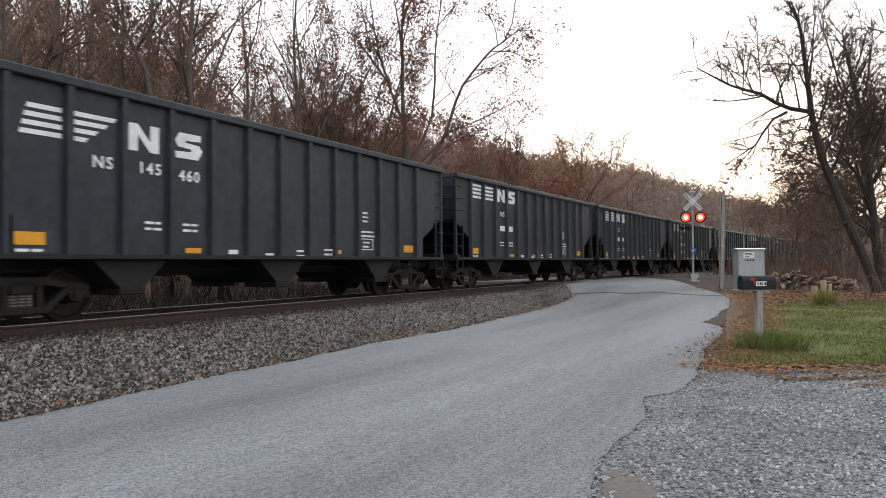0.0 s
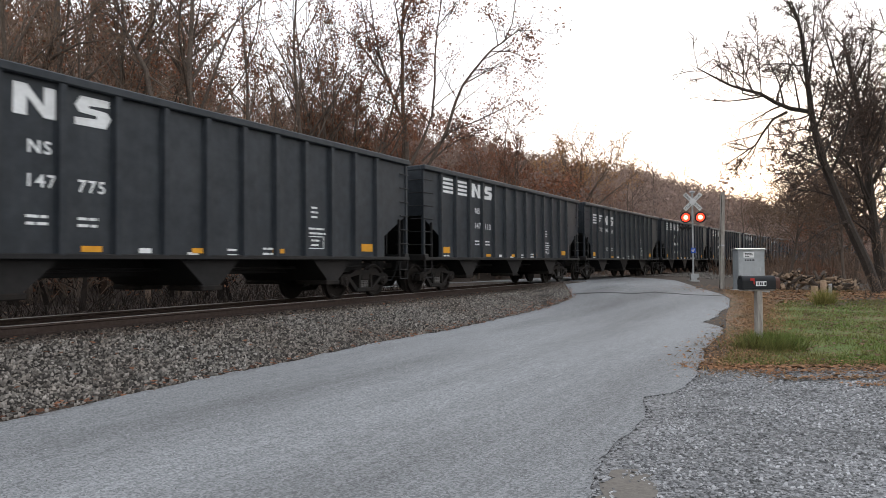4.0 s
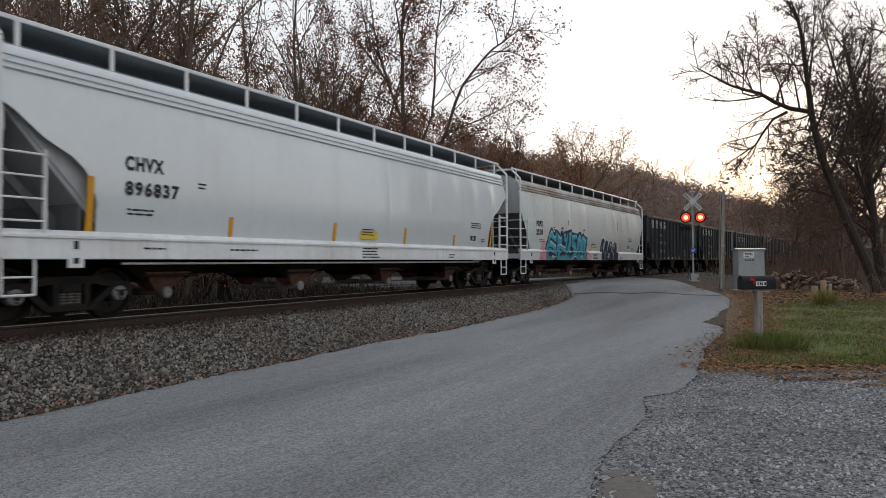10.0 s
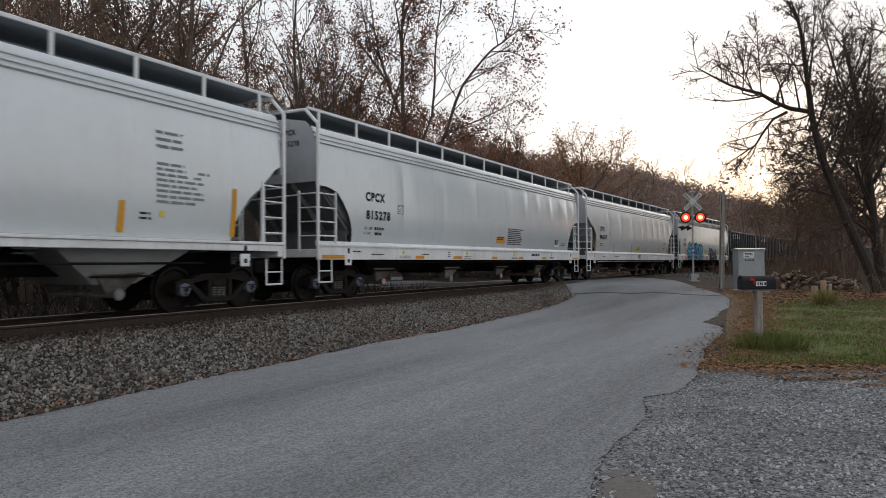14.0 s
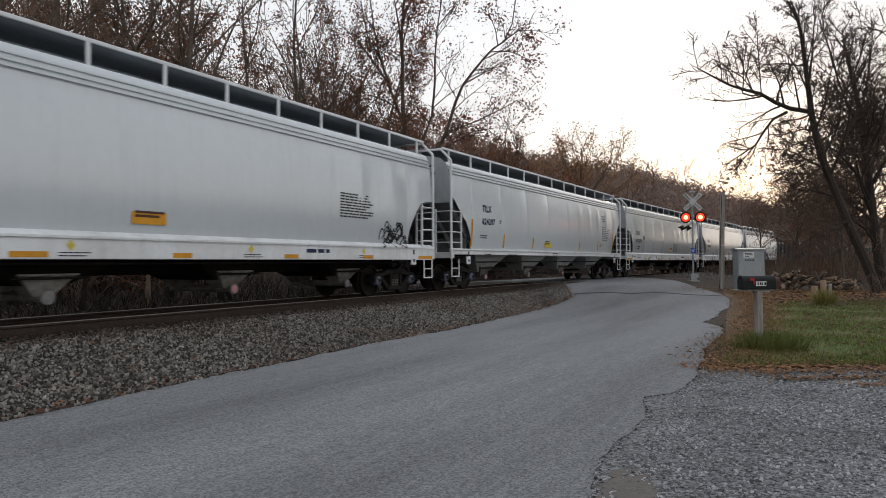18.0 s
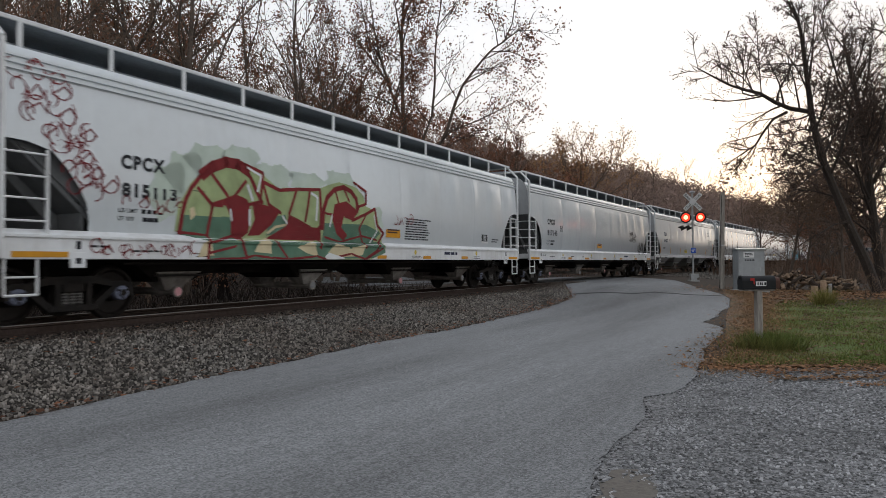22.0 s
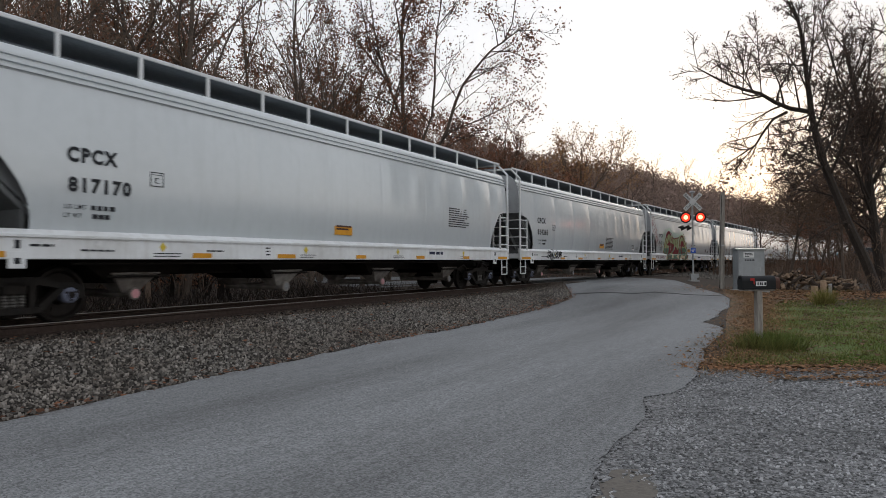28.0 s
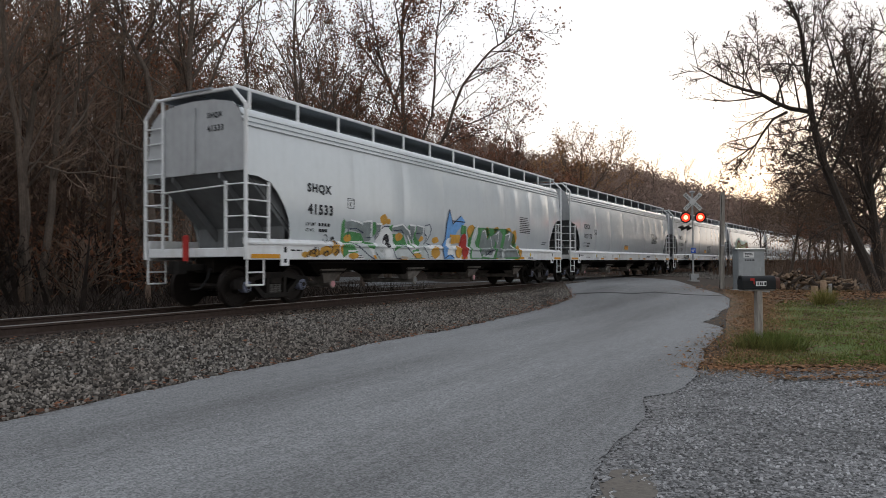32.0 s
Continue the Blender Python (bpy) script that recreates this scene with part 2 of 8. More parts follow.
    "maroon": material("maroon_spray", (0.19, 0.022, 0.025), 0.7, vary=0.2, scale=5),
    "pink": material("pink_spray", (0.55, 0.28, 0.30), 0.7, vary=0.2, scale=5),
    "spray_green": material("green_spray", (0.075, 0.23, 0.085), 0.7, vary=0.25, scale=4),
    "lime": material("lime_spray", (0.33, 0.40, 0.20), 0.7, vary=0.25, scale=3),
    "spray_orange": material("ochre_spray", (0.50, 0.27, 0.05), 0.7, vary=0.2, scale=5),
    "spray_grey": material("grey_spray", (0.19, 0.22, 0.22), 0.7, vary=0.2, scale=5),
    "spray_pale": material("pale_grey_spray", (0.46, 0.50, 0.50), 0.7, vary=0.1, scale=5),
    "lime_haze": material("thin_lime_spray", (0.455, 0.53, 0.455), 0.6, vary=0.1, scale=3, second=(0.44, 0.50, 0.48), patch=1.5),
    "spray_dark_green": material("dark_green_spray", (0.085, 0.165, 0.115), 0.7, vary=0.25, scale=4, second=(0.14, 0.22, 0.15), patch=1.5),
    "spray_cream": material("cream_spray", (0.58, 0.50, 0.32), 0.7, vary=0.1, scale=5),
    "cyan": material("pale_cyan_spray", (0.20, 0.47, 0.53), 0.7, vary=0.15, scale=5),
    "teal_deep": material("deep_teal_spray", (0.05, 0.21, 0.27), 0.7, vary=0.2, scale=5),
    "hopper_rust": material("rusty_outlet", (0.115, 0.058, 0.042), 0.85, vary=0.35, scale=8, second=(0.05, 0.03, 0.025)),
    "bark_dark": material("dark_bark", (0.042, 0.034, 0.029), 0.95, vary=0.3, scale=12, second=(0.026, 0.022, 0.019), patch=1.5, bump=0.6, bump_scale=25),
    "spray_white": material("white_spray", (0.68, 0.70, 0.70), 0.7, vary=0.1, scale=5),
}


# ---- geometry helpers ----
class Shape:
    """Collects vertices and faces of one mesh."""

    def __init__(self):
        self.v, self.f = [], []

    def add(self, verts, faces):
        o = len(self.v)
        self.v += [tuple(p) for p in verts]
        self.f += [tuple(i + o for i in f) for f in faces]
        return self

    def box(self, x0, x1, y0, y1, z0, z1, c=0.0):
        """A block, with chamfered edges when c is given."""
        if x0 > x1: x0, x1 = x1, x0
        if y0 > y1: y0, y1 = y1, y0
        if z0 > z1: z0, z1 = z1, z0
        c = min(c, (x1 - x0) / 3, (y1 - y0) / 3, (z1 - z0) / 3)
        if c <= 0:
            v = [(x, y, z) for x in (x0, x1) for y in (y0, y1) for z in (z0, z1)]
            return self.add(v, [(0, 1, 3, 2), (4, 6, 7, 5), (0, 4, 5, 1), (2, 3, 7, 6), (0, 2, 6, 4), (1, 5, 7, 3)])
        b = bmesh.new()
        bmesh.ops.create_cube(b, size=1.0)
        for w in b.verts:
            w.co = Vector(((x0 + x1) / 2 + w.co.x * (x1 - x0), (y0 + y1) / 2 + w.co.y * (y1 - y0), (z0 + z1) / 2 + w.co.z * (z1 - z0)))
        bmesh.ops.bevel(b, geom=b.edges[:], offset=c, segments=1, affect="EDGES")
        b.verts.index_update()
        self.add([w.co for w in b.verts], [[w.index for w in f.verts] for f in b.faces])
        b.free()
        return self

    def tube(self, p, q, r, r2=None, n=8, caps=True):
        p, q = Vector(p), Vector(q)
        r2 = r if r2 is None else r2
        d = (q - p).normalized()
        a = d.orthogonal().normalized()
        b = d.cross(a)
        v = []
        for c, rr in ((p, r), (q, r2)):
            for i in range(n):
                t = 2 * math.pi * i / n
                v.append(c + (a * math.cos(t) + b * math.sin(t)) * rr)
        f = [(i, (i + 1) % n, n + (i + 1) % n, n + i) for i in range(n)]
        if caps:
            f += [tuple(range(n - 1, -1, -1)), tuple(range(n, 2 * n))]
        return self.add(v, f)

    def pipe(self, pts, r, n=6):
        for p, q in zip(pts, pts[1:]):
            self.tube(p, q, r, n=n)
        return self

    def prism(self, poly, axis, a, b):
        """A polygon pushed from a to b along an axis; poly holds the other two coordinates in order."""
        def put(p, h):
            return {"x": (h, p[0], p[1]), "y": (p[0], h, p[1]), "z": (p[0], p[1], h)}[axis]
        n = len(poly)
        v = [put(p, a) for p in poly] + [put(p, b) for p in poly]
        f = [(i, (i + 1) % n, n + (i + 1) % n, n + i) for i in range(n)]
        f += [tuple(range(n - 1, -1, -1)), tuple(range(n, 2 * n))]
        return self.add(v, f)

    def lathe(self, centre, profile, axis="y", n=20):
        """A turned body: profile of (along, radius)."""
        v, f = [], []
        for h, r in profile:
            for i in range(n):
                t = 2 * math.pi * i / n
                a, b = r * math.cos(t), r * math.sin(t)
                p = {"y": (a, h, b), "x": (h, a, b), "z": (a, b, h)}[axis]
                v.append((centre[0] + p[0], centre[1] + p[1], centre[2] + p[2]))
        for j in range(len(profile) - 1):
            for i in range(n):
                k = (i + 1) % n
                f.append((j * n + i, j * n + k, (j + 1) * n + k, (j + 1) * n + i))
        f += [tuple(range(n)), tuple(range((len(profile) - 1) * n, len(profile) * n))]
        return self.add(v, f)

    def grid(self, rows):
        """Quads between rows of points."""
        w = len(rows[0])
        v = [p for r in rows for p in r]
        f = [(j * w + i, j * w + i + 1, (j + 1) * w + i + 1, (j + 1) * w + i) for j in range(len(rows) - 1) for i in range(w - 1)]
        return self.add(v, f)

    def mesh(self, name, smooth=False, fix=True):
        me = bpy.data.meshes.new(name)
        me.from_pydata(self.v, [], self.f)
        if fix and len(self.f) < 4000:
            b = bmesh.new()
            b.from_mesh(me)
            bmesh.ops.recalc_face_normals(b, faces=b.faces[:])
            b.to_mesh(me)
            b.free()
        if smooth:
            me.polygons.foreach_set("use_smooth", [True] * len(me.polygons))
            me.set_sharp_from_angle(angle=radians(35))
        me.update()
        return me


def part(name, shape, mat, parent=None, label="", smooth=False):
    """One mesh object from a Shape or a mesh, under a thing or a part."""
    me = shape.mesh(name, smooth) if isinstance(shape, Shape) else shape
    if mat and not me.materials:
        me.materials.append(M[mat])
    ob = new(name, me)
    if parent:
        ob.parent = parent
    if label:
        tagged(ob, label)
    return ob


def raw_mesh(name, verts, faces, mat=None):
    """A mesh straight from arrays, for large counts of small pieces."""
    me = bpy.data.meshes.new(name)
    me.from_pydata(verts.tolist() if hasattr(verts, "tolist") else verts, [], faces.tolist() if hasattr(faces, "tolist") else faces)
    if mat:
        me.materials.append(M[mat])
    return me


letter_cache = {}


def letters(text, height, width=None, bold=0.0):
    """A flat mesh of a line of text in the built-in font, from the lower left corner, in x and z, facing -y."""
    key = (text, height, width, bold)
    if key not in letter_cache:
        c = bpy.data.curves.new("lettering", "FONT")
        c.body, c.size, c.extrude, c.offset, c.resolution_u, c.space_character = text, 1.0, 0.0, bold, 3, 1.22
        o = bpy.data.objects.new("lettering", c)
        scene.collection.objects.link(o)
        bpy.context.view_layer.update()
        me = bpy.data.meshes.new_from_object(o.evaluated_get(bpy.context.evaluated_depsgraph_get()))
        bpy.data.objects.remove(o)
        n = len(me.vertices)
        co = np.empty(n * 3)
        me.vertices.foreach_get("co", co)
        co = co.reshape(n, 3)
        lo, hi = co.min(0), co.max(0)
        k = height / (hi[1] - lo[1])
        kx = k if width is None else width / (hi[0] - lo[0])
        out = np.zeros_like(co)
        out[:, 0], out[:, 2] = (co[:, 0] - lo[0]) * kx, (co[:, 1] - lo[1]) * k
        me.vertices.foreach_set("co", out.ravel())
        me.name = "lettering"
        letter_cache[key] = me
    return letter_cache[key]


# ---- the track's line: curvature along its length, in metres from a mark beside the camera ----
RAIL_Z = 0.604
STEP = 0.5
ARC = np.arange(-220, 420.01, STEP)
CURVE = np.interp(ARC, [-220, 8, 15, 30, 45, 60, 80, 100, 120, 420], [0, 0, -0.00108, -0.00231, -0.00165, -0.00156, -0.00101, -0.00118, -0.001, -0.001])
HEAD = np.concatenate([[0], np.cumsum((CURVE[1:] + CURVE[:-1]) / 2 * STEP)])
HEAD += radians(61.0903) - np.interp(20, ARC, HEAD)
MIDH = (HEAD[1:] + HEAD[:-1]) / 2
TX = np.concatenate([[0], np.cumsum(np.cos(MIDH) * STEP)])
TY = np.concatenate([[0], np.cumsum(np.sin(MIDH) * STEP)])
TX += -2.4711 - np.interp(20, ARC, TX)
TY += 16.8963 - np.interp(20, ARC, TY)
TX, TY = TX - 1.6 * np.sin(HEAD), TY + 1.6 * np.cos(HEAD)


def on_track(s, l=0.0):
    """The place s metres along the track and l metres to its right."""
    h = np.interp(s, ARC, HEAD)
    return np.interp(s, ARC, TX) + l * np.sin(h), np.interp(s, ARC, TY) - l * np.cos(h)


def beside(x, y):
    """Along and right of the track for arrays of places."""
    x, y = np.atleast_1d(np.asarray(x, float)), np.atleast_1d(np.asarray(y, float))
    s, l = np.empty(len(x)), np.empty(len(x))
    for a in range(0, len(x), 4000):
        xx, yy = x[a:a + 4000, None], y[a:a + 4000, None]
        i = np.argmin((TX[None, ::4] - xx) ** 2 + (TY[None, ::4] - yy) ** 2, axis=1) * 4
        dx, dy = xx[:, 0] - TX[i], yy[:, 0] - TY[i]
        s[a:a + 4000] = ARC[i] + dx * np.cos(HEAD[i]) + dy * np.sin(HEAD[i])
        l[a:a + 4000] = dx * np.sin(HEAD[i]) - dy * np.cos(HEAD[i])
    return s, l


def ease(a, b, x):
    t = np.clip((x - a) / (b - a), 0, 1)
    return t * t * (3 - 2 * t)


def height_sl(s, l):
    """The ground's height from the place along and across the track."""
    s, l = np.asarray(s, float), np.asarray(l, float)
    right = np.maximum(0.40 * (1 - np.clip((l - 2.0) / 2.7, 0, 1)),
                       (RAIL_Z - 0.02) * (1 - ease(1.6, 11, l)) * ease(24, 37, s) * (1 - ease(62, 90, s)))
    right = np.maximum(right, 0.25 * ease(60, 110, s))
    m = -l
    left = np.maximum(0.1 + 0.30 * (1 - np.clip((m - 2.0) / 2.5, 0, 1)),
                      (RAIL_Z - 0.02) * (1 - ease(1.6, 14, m)) * ease(33, 38, s) * (1 - ease(56, 64, s)))
    crest = 13 + 5 * (1 - ease(38, 72, s)) + 9 * ease(70, 190, s) - 7 * ease(180, 280, s)
    hill = crest * ease(7, 62, m) + 6 * ease(62, 180, m)
    hill *= 1 - 0.92 * ease(26, 36, s) * (1 - ease(56, 70, s)) * (1 - ease(9, 24, m))
    swell = 0.5 * np.sin(s * 0.21 + 1.3) * np.sin(m * 0.17) * ease(12, 30, m)
    return np.where(l > 0, right, left + hill + swell)


def height(x, y):
    s, l = beside(x, y)
    h = height_sl(s, l)
    return float(h[0]) if np.ndim(x) == 0 else h


# ---- ground: one sheet to the horizon ----
def build_ground():
    ss = np.concatenate([np.arange(-1500, -220, 160), np.arange(-220, -10, 10), np.arange(-10, 64, 0.5), np.arange(64, 270, 4), np.arange(270, 421, 15), np.arange(500, 2000, 160)])
    ls = np.concatenate([np.arange(-1200, -180, 150), np.arange(-180, -70, 8), np.arange(-70, -8, 2.5), np.arange(-8, 16, 0.34), np.arange(16, 60, 3), np.arange(60, 200, 15), np.arange(200, 1400, 150)])
    gs, gl = np.meshgrid(ss, ls, indexing="ij")
    h = np.interp(gs, ARC, HEAD)
    over = np.where(gs < -220, gs + 220, np.where(gs > 420, gs - 420, 0))
    x = np.interp(gs, ARC, TX) + over * np.cos(h) + gl * np.sin(h)
    y = np.interp(gs, ARC, TY) + over * np.sin(h) - gl * np.cos(h)
    z = height_sl(gs, gl)
    n, k = gs.shape
    verts = np.stack([x, y, z], -1).reshape(-1, 3)
    i = np.arange(n * k).reshape(n, k)
    faces = np.stack([i[:-1, :-1], i[1:, :-1], i[1:, 1:], i[:-1, 1:]], -1).reshape(-1, 4)[:, ::-1]
    me = raw_mesh("ground", verts, faces, "soil")
    me.polygons.foreach_set("use_smooth", [True] * len(me.polygons))
    return tagged(new("ground", me), "brown leaf-strewn ground rising into a wooded hillside", "ground", kind="structure")


def sheet(name, left, right, across, lift, mat, label, category, steps=4):
    """A surface laid on the ground between two edges."""
    def dense(p):
        t = np.arange(len(p))
        u = np.linspace(0, len(p) - 1, (len(p) - 1) * steps + 1)
        p = np.array(p, float)
        return np.stack([np.interp(u, t, p[:, 0]), np.interp(u, t, p[:, 1])], -1)
    a, b = dense(left), dense(right)
    w = np.linspace(0, 1, across)
    pts = a[:, None, :] * (1 - w[None, :, None]) + b[:, None, :] * w[None, :, None]
    flat = pts.reshape(-1, 2)
    z = height(flat[:, 0], flat[:, 1]) + lift
    n, k = pts.shape[:2]
    verts = np.concatenate([flat, z[:, None]], 1)
    # thickness: a skirt that drops below the ground
    i = np.arange(n * k).reshape(n, k)
    faces = np.stack([i[:-1, :-1], i[:-1, 1:], i[1:, 1:], i[1:, :-1]], -1).reshape(-1, 4).tolist()
    rim = list(i[0, :]) + list(i[1:, -1]) + list(i[-1, -2::-1]) + list(i[-2:0:-1, 0])
    low = verts[rim] - np.array([0, 0, 0.12])
    base = len(verts)
    verts = np.concatenate([verts, low])
    m = len(rim)
    faces += [[int(rim[j]), base + j, base + (j + 1) % m, int(rim[(j + 1) % m])] for j in range(m)]
    me = raw_mesh(name, verts, faces, mat)
    me.polygons.foreach_set("use_smooth", [True] * len(me.polygons))
    me.set_sharp_from_angle(angle=radians(40))
    return tagged(new(name, me), label, category, kind="structure")


def strip_points(svals, l):
    return [tuple(float(v) for v in on_track(s, l)) for s in svals]


def wavy(points, amount, seed):
    """Breaks a line of points up into an uneven edge."""
    r = random.Random(seed)
    out = []
    for p, q in zip(points, points[1:]):
        for k in range(3):
            t = k / 3
            j = amount * (0 if (k == 0 and p is points[0]) else 1)
            out.append((p[0] + (q[0] - p[0]) * t + r.uniform(-j, j), p[1] + (q[1] - p[1]) * t + r.uniform(-j, j)))
    return out + [points[-1]]


BACK = [-200, -150, -100, -60, -30, -10, 4, 10]
LEFT_BEND = [(-4.33, 6.59), (-3.27, 8.97), (-2.49, 10.41), (-1.43, 12.59), (0.19, 15.42), (1.80, 18.64), (3.40, 21.86), (4.75, 24.57), (5.11, 27.61), (5.6, 31.5), (3.2, 34.2), (0.2, 36.0), (-4.0, 38.4), (-12, 43)]
# the crumbling edge by the drive and the verge, span by span
RIGHT_BEND = [[(0.84, 4.20), (0.95, 4.49), (1.07, 4.85), (1.22, 5.27), (1.45, 5.70), (1.73, 6.16)], [(2.02, 6.75), (2.15, 7.30), (2.28, 7.66), (2.66, 7.88)], [(2.95, 8.25), (3.20, 8.68), (3.56, 9.49)],
              [(4.02, 10.43), (4.50, 11.61), (5.30, 13.25)], [(5.98, 14.4), (6.45, 15.6), (6.50, 16.9), (7.05, 17.8)], [(7.75, 19.0), (8.50, 20.6), (9.33, 22.0)], [(10.3, 24.3), (11.07, 26.0)],
              [(11.8, 28.6)], [(12.35, 33.0)], [(13.04, 37.83)], [(10.6, 41.2)], [(7.6, 43.4)], [(3.0, 46.0)], [(-6, 51)]]
ROAD_LEFT = strip_points(BACK, 4.72)
ROAD_RIGHT = strip_points(BACK, 10.3) + [p for span in RIGHT_BEND for p in span]
for p, q, span in zip(LEFT_BEND, LEFT_BEND[1:] + LEFT_BEND[-1:], RIGHT_BEND):
    ROAD_LEFT += [(p[0] + (q[0] - p[0]) * k / len(span), p[1] + (q[1] - p[1]) * k / len(span)) for k in range(len(span))]


def build_road():
    ground = build_ground()
    sheet("road", wavy(ROAD_LEFT, 0.04, 3), wavy(ROAD_RIGHT, 0.024, 4), 15, 0.022, "asphalt",
          "worn grey asphalt road with ragged crumbling edges", "road", 2)
    # gravel drive beside the road, around the camera
    sheet("gravel_drive", [(-3.4, -2.0), (-1.6, 1.0), (0.3, 4.40), (1.2, 6.30), (1.9, 7.8), (3.3, 9.5)],
          [(14.0, -6.0), (13.5, -2.0), (13.0, 2.0), (12.5, 5.0), (12.4, 7.4), (12.6, 9.45)], 24, 0.012, "gravel",
          "pale grey loose gravel drive beside the road", "driveway", 6)
    sheet("lawn", wavy([(4.5, 10.15), (4.9, 11.0), (5.3, 12.0), (6.0, 13.3), (6.75, 14.5), (7.6, 16.2), (8.5, 18.0), (9.7, 20.3), (10.8, 22.5)], 0.26, 9), wavy([(22, 9.9), (22.5, 10.8), (23.3, 11.8), (24, 13), (25, 15), (26, 17), (27, 19), (28, 21), (28, 24)], 0.1, 10), 40, 0.016, "lawn",
          "short green lawn with patches of fallen leaves", "lawn", 5)
    seam = [(4.95, 25.6), (6.3, 26.3), (7.5, 26.2), (8.6, 27.2), (9.9, 26.9), (11.3, 27.3)]
    sheet("road_seam", wavy(seam, 0.05, 7), [(x + 0.03, y + 0.22) for x, y in wavy(seam, 0.05, 8)], 3, 0.030, "tar", "dark tar-filled seam across the road", "road seam", 2)
    return ground


build_road()


# ---- ballast, ties and rails ----
def road_foot(s):
    """How far right of the track the road's near edge lies."""
    e = np.array([p for p in ROAD_LEFT if 5 < p[1] < 32 and p[0] > -5])
    es, el = beside(e[:, 0], e[:, 1])
    return np.interp(s, es, el) - 0.03


def ballast_bed():
    for ss in (np.concatenate([np.arange(-200, -5, 12), np.arange(-5, 37, 1.5)]), np.concatenate([np.arange(54, 66, 1.5), np.arange(66, 400, 8)])):
        bed_strip(ss)


def bed_strip(ss):
    rows = []
    for s in ss:
        row = []
        foot = min(4.68, float(road_foot(s))) if s < 40 else 4.6
        for l in (-4.4, -3.2, -2.0, -1.2, 0, 1.2, 2.0, 2.0 + (foot - 2) * 0.33, 2.0 + (foot - 2) * 0.66, foot):
            x, y = on_track(s, l)
            row.append((float(x), float(y), float(height_sl(s, l)) + 0.012))
        rows.append(row)
    me = Shape().grid(rows).mesh("ballast_bed", True, False)
    me.materials.append(M["ballast"])
    tagged(new("ballast_bed", me), "dark bed of crushed stone under the track", "ballast", kind="structure")


def lumps(name, count, place, size, mat, label, category, seed, flat=0.75):
    """Many small angular stones in one mesh."""
    r = np.random.default_rng(seed)
    base = np.array([(0.74, 0.52, -0.5), (-0.62, 0.66, -0.5), (-0.74, -0.52, -0.5), (0.62, -0.66, -0.5), (0.60, 0.48, 0.56), (-0.52, 0.58, 0.56), (-0.60, -0.46, 0.56), (0.52, -0.56, 0.56)], float)
    tri = np.array([(4, 5, 6), (4, 6, 7), (0, 1, 5), (0, 5, 4), (1, 2, 6), (1, 6, 5), (2, 3, 7), (2, 7, 6), (3, 0, 4), (3, 4, 7)])
    xy, z = place(r, count)
    n = len(xy)
    sz = size[0] + (size[1] - size[0]) * r.random(n) ** 1.6
    v = base[None] * (0.8 + 0.4 * r.random((n, 1, 3))) * (0.8 + 0.4 * r.random((n, 8, 1))) + r.normal(0, 0.13, (n, 8, 3))
    tip = r.normal(0, 0.45, (n, 1, 2))
    v[:, :, 2] += (v[:, :, :2] * tip).sum(2)
    a = r.random(n) * 6.283
    ca, sa = np.cos(a), np.sin(a)
    v[:, :, 2] *= flat
    vx, vy = v[:, :, 0] * ca[:, None] - v[:, :, 1] * sa[:, None], v[:, :, 0] * sa[:, None] + v[:, :, 1] * ca[:, None]
    out = np.stack([vx, vy, v[:, :, 2]], -1) * sz[:, None, None] * 0.5
    out[:, :, 0] += xy[:, None, 0]
    out[:, :, 1] += xy[:, None, 1]
    out[:, :, 2] += (z + sz * 0.16)[:, None]
    faces = (np.arange(n)[:, None, None] * 8 + tri[None]).reshape(-1, 3)
    me = raw_mesh(name, out.reshape(-1, 3), faces, mat)
    return tagged(new(name, me), label, category, kind="stuff")


def ballast_place(r, count):
    s = 6 + 29 * r.random(count) ** 1.25
    l = 1.85 + 2.95 * r.random(count)
    clear = l < road_foot(s)
    s, l = s[clear], l[clear]
    x, y = on_track(s, l)
    return np.stack([x, y], -1), height_sl(s, l) + 0.012


def rail_ballast_place(r, count):
    s, l = 4 + 34 * r.random(count) ** 1.2, 0.86 + 1.25 * r.random(count) ** 0.8
    x, y = on_track(s, l)
    return np.stack([x, y], -1), height_sl(s, l) + 0.012


def far_ballast_place(r, count):
    s, l = 52 + 22 * r.random(count), 0.9 + 4.4 * r.random(count)
    x, y = on_track(s, l)
    return np.stack([x, y], -1), height_sl(s, l) + 0.015


